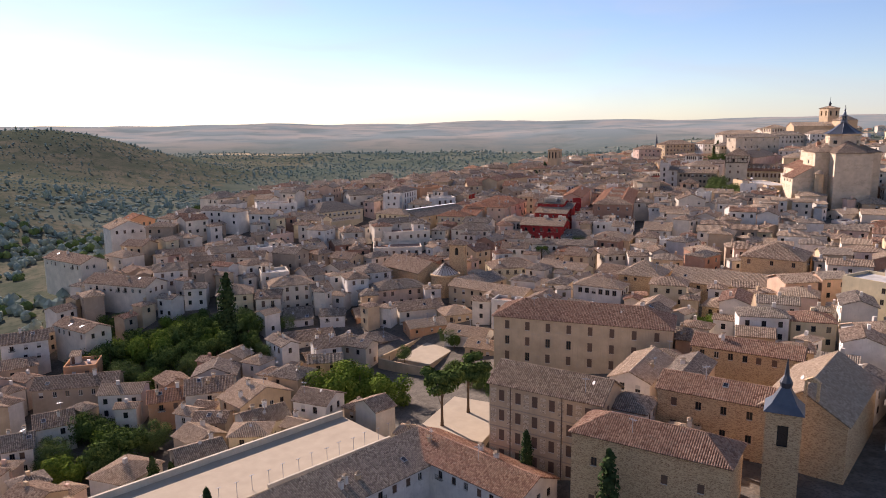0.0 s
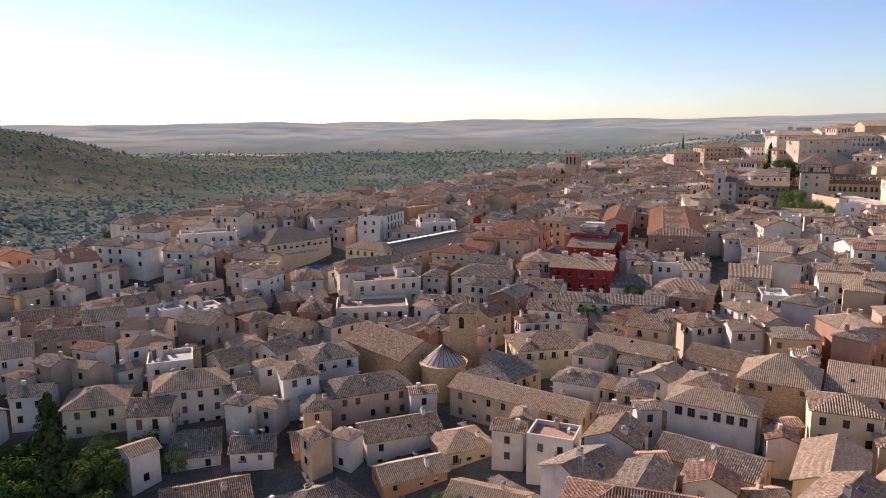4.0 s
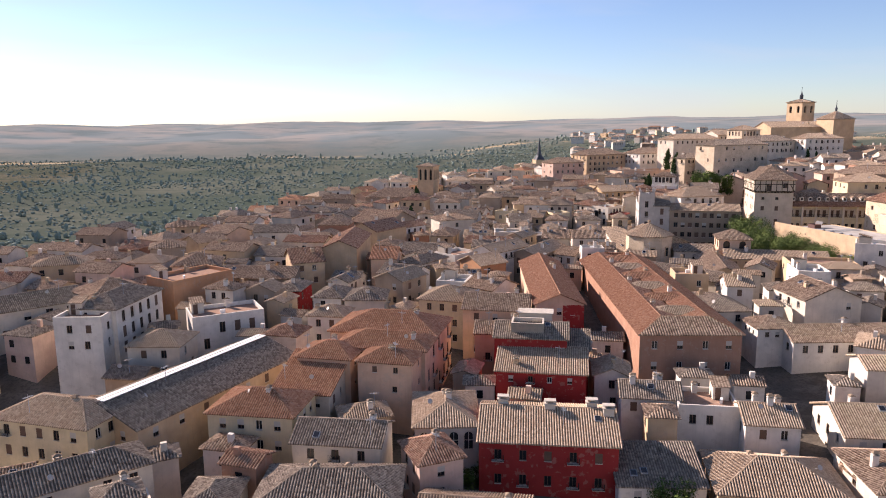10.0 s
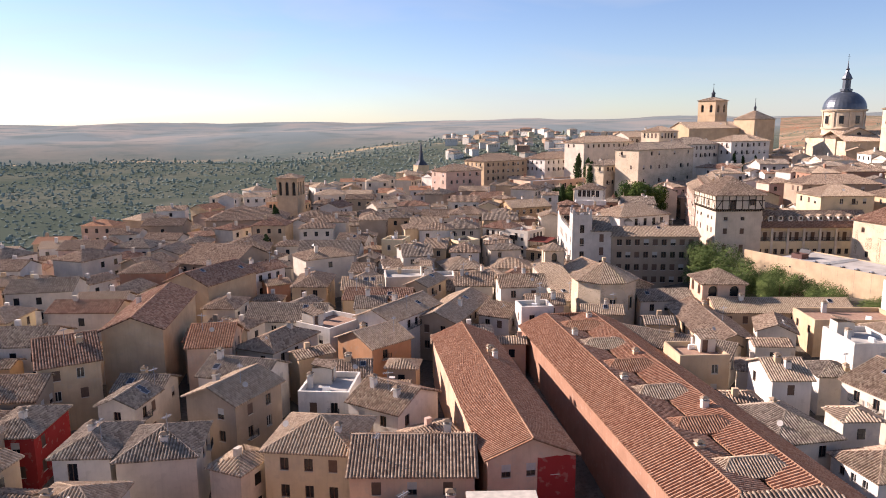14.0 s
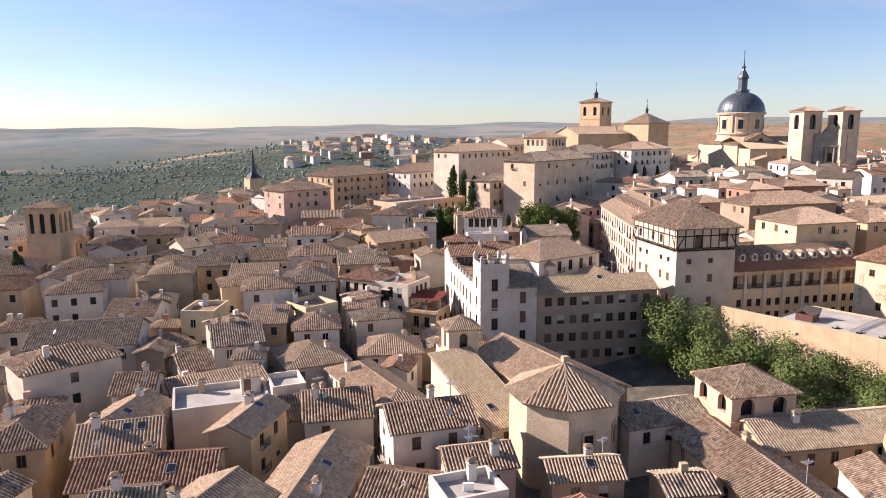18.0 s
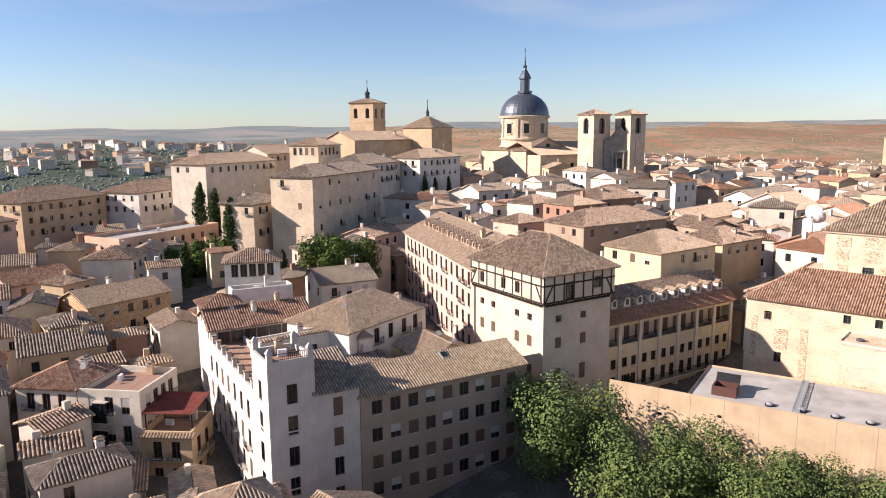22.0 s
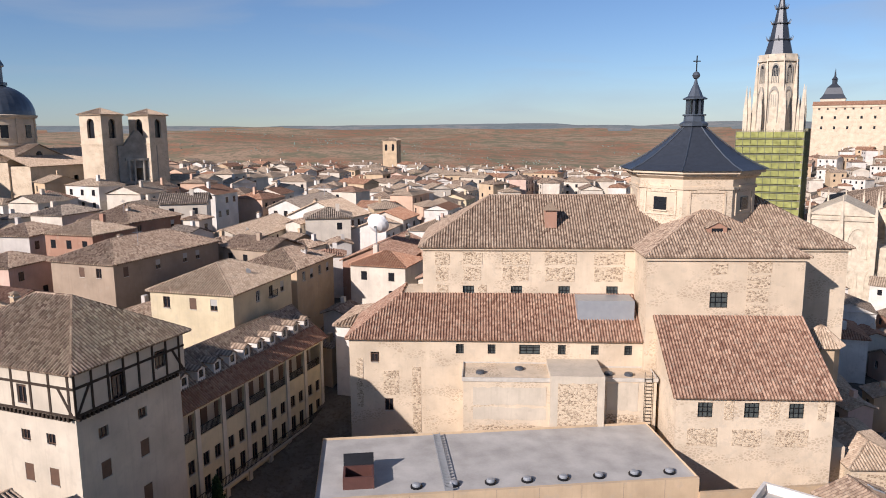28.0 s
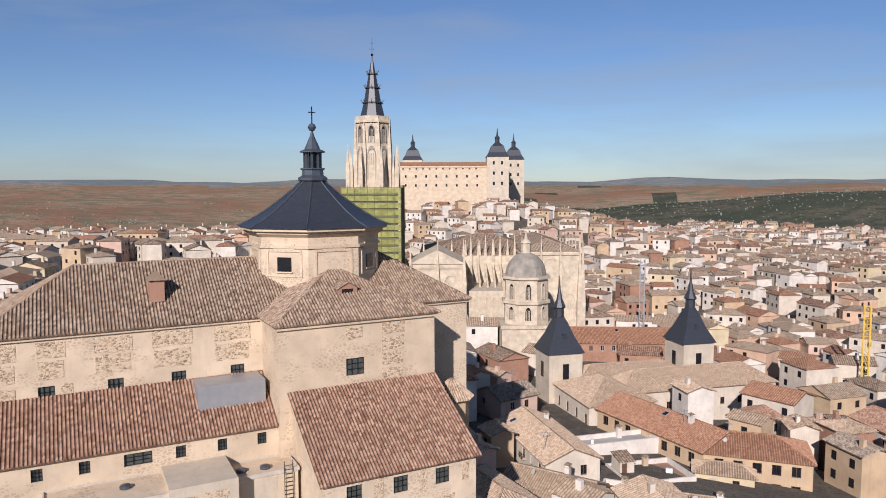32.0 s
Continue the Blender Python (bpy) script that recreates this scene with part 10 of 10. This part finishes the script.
for x, y, k, h, z in ((186, 477, "round", 13, 17), (191, 475.5, "round", 12, 17), (195, 513.5, "cypress", 18, 17), (206, 537, "cypress", 17, 20), (212, 538.5, "cypress", 15, 20), (190, 516, "round", 12, 15), (186, 519, "round", 11, 14),
                      (181, 512, "cypress", 12, 15), (193, 495.5, "cypress", 9, 16), (190, 493, "cypress", 7, 16), (241, 564, "cypress", 16, 28), (258, 502, "cypress", 9, 28), (262, 501, "cypress", 8, 28), (268, 500, "cypress", 8, 28), (345, 459, "round", 12, 22), (352, 462, "round", 11, 22)):
    tree(x, y, k, h, z, "on the crown of the hill")
for x, y, k, h, z in ((76.5, 531, "cypress", 17, 6), (1.5, 507, "bright", 10, -4), (8, 511, "round", 9, -3), (181.5, 417, "cypress", 7, 8), (34, 312.5, "round", 6, -3), (57, 297.5, "round", 8, -4), (71.5, 284.5, "cypress", 9, -5), (42, 287, "bright", 7, -5), (3, 295, "bright", 6, -4),
                      (-40.5, 280.5, "bright", 7, -6), (-130, 380, "round", 12, -2), (55.5, 508, "round", 9, 4), (88, 485.5, "round", 9, 5), (65, 492, "cypress", 15, 4), (98, 521, "bright", 7, 8), (-15, 470, "cypress", 10, 2), (-8, 462, "round", 9, 3), (-25, 455, "round", 8, 2), (15, 470, "cypress", 11, 3), (71.5, 187.5, "bright", 8.5, -8), (67, 184, "bright", 7, -8), (22, 158, "olive", 7, -14), (30, 154, "olive", 6, -14), (13, 162, "round", 7, -15), (213, 258, "round", 9, -8), (217, 262, "round", 9, -8)):
    tree(x, y, k, h, z)


def palm(x, y, z, h):
    """A date palm: ringed trunk and arching fronds with leaflets on both sides of a rib."""
    rng = random.Random(3)
    root = thing("palm_tree", pose(x, y, z), "green date palm in a walled garden", "palm tree")
    t = Build()
    t.lathe([(0.34, -0.5)] + [(0.24 + 0.05 * (i % 2), h * i / 14) for i in range(1, 15)], BARK, 10)
    part("trunk", t, root)
    for k in range(30):
        f = Build()
        lift = rng.uniform(-0.3, 1.1)
        pts = []
        for i in range(8):
            s = i / 7
            pts.append(Vector((3.0 * s, 0, lift * 2.4 * s - 2.6 * s * s)))
        for p, q in zip(pts, pts[1:]):
            f.hull([(p.x, -0.03, p.z), (p.x, 0.03, p.z), (q.x, 0.03, q.z), (q.x, -0.03, q.z)], [(p.x, -0.03, p.z + 0.05), (p.x, 0.03, p.z + 0.05), (q.x, 0.03, q.z + 0.05), (q.x, -0.03, q.z + 0.05)], LEAF["green"])
            for j in range(3):
                m = p.lerp(q, j / 3)
                for side in (-1, 1):
                    f.face([(m.x, 0, m.z), (m.x + 0.10, 0, m.z), (m.x + 0.45, side * 0.55, m.z - 0.25), (m.x + 0.38, side * 0.55, m.z - 0.27)], LEAF["green"])
        part("frond", f, root, at=pose(0, 0, h, 0, 0, k * 137.5))
    OCCUPIED.append((x, y, 5, 5, 0))


palm(39.0, 276.4, hill(39.0, 276.4), 7.5)


def scatter_woods():
    """Woods of the valley and scrub on the hills: tufted crowns of uneven size."""
    rng = random.Random(21)
    tufts = {"wood": Build(), "scrub": Build(), "olive": Build()}
    ico = bmesh.new()
    bmesh.ops.create_icosphere(ico, subdivisions=1, radius=1.0)
    base_v = [v.co.copy() for v in ico.verts]
    base_f = [[v.index for v in f.verts] for f in ico.faces]
    ico.free()

    def tuft(b, mat, x, y, z, s, tall, bits):
        for part_ in range(bits):
            ox, oy, oz = (rng.uniform(-0.6, 0.6) * s, rng.uniform(-0.6, 0.6) * s, rng.uniform(-0.2, 0.5) * s * tall)
            q = s * rng.uniform(0.5, 0.9)
            vs = [(x + ox + v.x * q * rng.uniform(0.84, 1.16), y + oy + v.y * q * rng.uniform(0.84, 1.16), z + oz + s * 0.5 * tall + v.z * q * tall * rng.uniform(0.84, 1.16)) for v in base_v]
            k = len(b.v)
            b.v.extend(vs)
            for f in base_f:
                b.f.append(tuple(k + i for i in f))
                b.m.append(b.slot(mat))
                b.uv.extend([(0, 0)] * 3)
    n = 0
    tries = 0
    while n < 40000 and tries < 400000:
        tries += 1
        a = math.radians(rng.uniform(-88, 62) if rng.random() < 0.72 else rng.uniform(62, 200))
        r = 130 + 1750 * rng.random() ** 1.5
        x, y = 100 + r * math.sin(a), 350 + r * math.cos(a)
        west = x < -132 or (y > 440 and x < (y - 520) / 1.1 - 18) or y > 650
        if not west and not (r > 560 and (y < -150 or x > 700)):
            continue
        if y < 60 and x < 60 or x > -150 and y < 260 and x < 60:
            continue
        dens = noise.noise(Vector((x * 0.011, y * 0.011, 1.5)))
        valley = -70 < math.degrees(a) < 45 and x > -300
        if dens < (-0.36 if valley else -0.32) or (45 < math.degrees(a) < 125 and dens < 0.12):
            continue
        if 1620 < r < 1800 and -11 < math.degrees(a) < 9 and rng.random() < 0.8:
            continue
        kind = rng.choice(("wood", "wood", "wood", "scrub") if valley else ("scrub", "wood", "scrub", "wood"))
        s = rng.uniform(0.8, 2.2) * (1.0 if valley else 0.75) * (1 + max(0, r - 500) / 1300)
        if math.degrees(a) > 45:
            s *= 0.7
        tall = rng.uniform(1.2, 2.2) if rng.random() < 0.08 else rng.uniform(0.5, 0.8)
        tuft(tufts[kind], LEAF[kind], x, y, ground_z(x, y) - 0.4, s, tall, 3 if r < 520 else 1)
        n += 1
    for k in range(900):
        x, y = rng.uniform(-270, -134), rng.uniform(150, 420)
        if noise.noise(Vector((x * 0.02, y * 0.02, 4.0))) > -0.25:
            kind = rng.choice(("wood", "olive", "scrub"))
            tuft(tufts[kind], LEAF[kind], x, y, ground_z(x, y) - 0.3, rng.uniform(1.4, 3.2), rng.uniform(0.8, 1.2), 3)
    for kind, b in tufts.items():
        single("woods", b, "scrub and trees of the valley and hills", "trees", kind="stuff")


scatter_woods()

# gardens, squares and streets that stay open
for r in ((-72, 221, 44, 9, 14), (143, 430, 22, 20, -30), (140, 416, 20, 16, -30), (96, 322, 12, 14, -15), (47, 296, 18, 9, -20), (87, 308, 4.5, 52, -20), (37.6, 342, 4.5, 30, -25), (-95, 205, 22, 18, 10), (-21, 158, 26, 14, 0), (-76, 203, 34, 24, 20), (-72, 148, 20, 20, 0), (-53, 198, 14, 10, 0), (158, 404, 17, 46, 0), (186.0, 409.5, 34, 9, -26), (153, 425, 26, 8, -25),
          (190, 396, 16, 10, -90), (-10, 172, 26, 22, -20), (5, 187, 26, 14, -20), (183, 458, 40, 9, -131), (139, 448, 7, 30, -10), (172, 497, 40, 14, 0), (47, 303, 24, 6, -20), (43, 291, 12, 9, -20), (-112, 217, 16, 12, 0), (-96, 197, 24, 26, 0), (-82, 148, 18, 20, 0)):
    OCCUPIED.append(r)


# ---- the rest of the town, house by house ----
def in_town(x, y):
    if x < -125 or y < 40:
        return x > 60 and y > -250
    if y > 395 and x < (y - 520) / 1.1 - 10:
        return False
    return y < 640


def fill_near():
    rng = random.Random(5)
    walls = ["cream"] * 6 + ["white"] * 8 + ["ochre"] * 4 + ["brown"] * 2 + ["grey"] * 3 + ["pink", "yellow", "salmon", "brick"]
    tile = ["brown"] * 6 + ["grey"] * 4 + ["sand"] * 4 + ["red"]
    count = 0
    blocks = {}
    for layer, grid in ((0, 10.0), (1, 6.5), (2, 4.5)):
        y = 118.0
        while y < 600:
            x = -150.0
            while x < 330:
                px, py = x + rng.uniform(-3, 3), y + rng.uniform(-3, 3)
                w, d = (rng.uniform(8, 12.5), rng.uniform(7, 9.5)) if layer == 0 else ((rng.uniform(6, 9), rng.uniform(5, 7.5)) if layer == 1 else (rng.uniform(4, 6), rng.uniform(3.6, 5)))
                rot = rng.choice((-28, -25, -20, 5, 40, 60)) + rng.uniform(-6, 6)
                roof = rng.choice("GGHHGGPHF")
                wl, tl = rng.choice(walls), rng.choice(tile)
                drop = rng.uniform(-1.2, 1.6)
                if px < -45 and py < 250:
                    wl = {"white": "brown", "cream": "grey", "yellow": "ochre"}.get(wl, wl)
                elif px > 185 and py < 400:
                    wl, tl = {"brown": "white", "grey": "cream"}.get(wl, wl), {"brown": "sand", "grey": "orange"}.get(tl, tl)
                if in_town(px, py) and near_path(px, py) < 150 and free(px, py, w, d, rot, 0.1):
                    z = hill(px, py) + (8.6, 7.2, 6.2)[layer] + drop
                    if near_path(px, py) < 62 and count < 95:
                        house(px, py, w, d, rot, z, roof, wl, 2, tl, step=3.3, chimneys=1 if rng.random() < 0.8 else 0)
                        count += 1
                    else:
                        OCCUPIED.append((px, py, w, d, rot))
                        key = int(py / 130)
                        simple_house(blocks.setdefault(key, Build()), px, py, max(w, d + 0.3), min(w, d), radians(rot if w >= d else rot + 90), z - 13, z, WALLS[wl], TILES[tl], roof in "HF", rng, True)
                x += grid
            y += grid
    for b in blocks.values():
        single("town_houses", b, "close-packed old houses with brown tiled roofs", "houses", kind="stuff")


def near_path(x, y):
    """Distance on the plan from the stretch of town that is flown over."""
    best = 1e9
    for k in range(0, 21):
        t = k / 20
        px, py = (0, 100 + 215 * t * 2) if t < 0.5 else (125 * (t - 0.5) * 2, 315 + 90 * (t - 0.5) * 2)
        best = min(best, math.hypot(x - px, y - py))
    return best


def simple_house(b, x, y, w, d, rot, z0, z, wallm, tilem, hip, rng, ribs=False):
    c, s = math.cos(rot), math.sin(rot)
    P = lambda u, v, k: (x + c * u - s * v, y + s * u + c * v, k)
    a = [P(-w / 2, -d / 2, z0), P(w / 2, -d / 2, z0), P(w / 2, d / 2, z0), P(-w / 2, d / 2, z0)]
    t = [(q[0], q[1], z) for q in a]
    b.hull(a, t, wallm, False, False)
    o = 0.4
    e = [P(-w / 2 - o, -d / 2 - o, z), P(w / 2 + o, -d / 2 - o, z), P(w / 2 + o, d / 2 + o, z), P(-w / 2 - o, d / 2 + o, z)]
    zr = z + d * 0.2
    k = w / 2 - d / 2 if hip else w / 2 + o
    p, q = P(-k, 0, zr), P(k, 0, zr)
    if ribs:
        b.slope([e[0], e[1], q, p], tilem, 0.42, 0.12)
        b.slope([e[2], e[3], p, q], tilem, 0.42, 0.12)
        if hip:
            b.slope([e[1], e[2], q], tilem, 0.42, 0.12)
            b.slope([e[3], e[0], p], tilem, 0.42, 0.12)
    else:
        b.face([e[0], e[1], q, p], tilem, [(0, 0), (w, 0), (w, d * 0.55), (0, d * 0.55)])
        b.face([e[2], e[3], p, q], tilem, [(0, 0), (w, 0), (w, d * 0.55), (0, d * 0.55)])
        if hip:
            b.face([e[1], e[2], q], tilem, [(0, 0), (d, 0), (d / 2, d * 0.55)])
            b.face([e[3], e[0], p], tilem, [(0, 0), (d, 0), (d / 2, d * 0.55)])
        b.face(e[::-1], wallm)
    if not hip:
        for u in (-w / 2, w / 2):
            tri = [P(u, -d / 2, z), P(u, d / 2, z), P(u, 0, zr)]
            b.face(tri if u > 0 else tri[::-1], wallm)
    if rng.random() < 0.8:
        u, v = rng.uniform(-w * 0.3, w * 0.3), rng.uniform(-d * 0.25, d * 0.25)
        top = [P(u - 0.4, v - 0.3, zr + 1.0), P(u + 0.4, v - 0.3, zr + 1.0), P(u + 0.4, v + 0.3, zr + 1.0), P(u - 0.4, v + 0.3, zr + 1.0)]
        b.hull([(q_[0], q_[1], z) for q_ in top], top, wallm, False)
    n = max(1, int(w / 3.2))
    for face in (-1, 1):
        for r in range(2):
            for i in range(n):
                if rng.random() < 0.8:
                    u = -w / 2 + (i + 0.5) * w / n
                    v0 = z - 2.3 - 3.0 * r
                    f = face * (d / 2)
                    g = face * (d / 2 + 0.04)
                    lo, hi = min(f, g), max(f, g)
                    b.hull([P(u - 0.5, lo, v0), P(u + 0.5, lo, v0), P(u + 0.5, hi, v0), P(u - 0.5, hi, v0)],
                           [P(u - 0.5, lo, v0 + 1.4), P(u + 0.5, lo, v0 + 1.4), P(u + 0.5, hi, v0 + 1.4), P(u - 0.5, hi, v0 + 1.4)], GLASS)


def fill_far():
    """Districts beyond the near streets: houses packed along the slopes, one body for each district."""
    rng = random.Random(11)
    walls = [WALLS[k] for k in ["white"] * 10 + ["cream"] * 7 + ["ochre"] * 3 + ["salmon"] * 2 + ["yellow", "pink", "brick", "stone"]]
    tile = [TILES[k] for k in ["brown"] * 2 + ["sand"] * 7 + ["orange"] * 2 + ["red"]]
    builds = {}
    y = -330.0
    while y < 640:
        x = -140.0
        while x < 980:
            px, py = x + rng.uniform(-4, 4), y + rng.uniform(-4, 4)
            w, d = rng.uniform(7, 14), rng.uniform(6.5, 9.5)
            rot = radians(rng.choice((-25, -20, 10, 65, 40)) + rng.uniform(-10, 10))
            wl, tl, hip, up = rng.choice(walls), rng.choice(tile), rng.random() < 0.5, rng.uniform(5.5, 9.5)
            inside_far = (near_path(px, py) >= 150 and in_town(px, py) and py > 40) or (px > 130 and py < 620 and near_path(px, py) >= 150)
            if px > 620 and (py > 420 or py < -120):
                inside_far = False
            if inside_far and py < 60 and px < 150:
                inside_far = False
            if inside_far and free(px, py, w, d, math.degrees(rot), 0.1):
                OCCUPIED.append((px, py, w, d, math.degrees(rot)))
                g = ground_z(px, py)
                key = ("north" if py > 420 else "east" if px > 420 else "south" if py < 150 else "middle")
                simple_house(builds.setdefault(key, Build()), px, py, max(w, d + 0.5), d, rot, g - 5, g + up, wl, tl, hip, rng)
            x += 12.5
        y += 10.5
    # blocks of the new town on the far slopes
    for k in range(130):
        a = radians(rng.uniform(24, 46))
        r = rng.uniform(1150, 1900)
        px, py = 100 + r * math.sin(a), 350 + r * math.cos(a)
        g = ground_z(px, py)
        w, d = rng.uniform(14, 34), rng.uniform(9, 13)
        simple_house(builds.setdefault("new", Build()), px, py, w, d, rng.uniform(0, 3), g - 4, g + rng.uniform(6, 15), rng.choice(walls), rng.choice(tile), True, rng)
    for key, b in builds.items():
        single("town_houses", b, "close-packed pale houses with brown tiled roofs", "houses", kind="stuff")


fill_near()
fill_far()
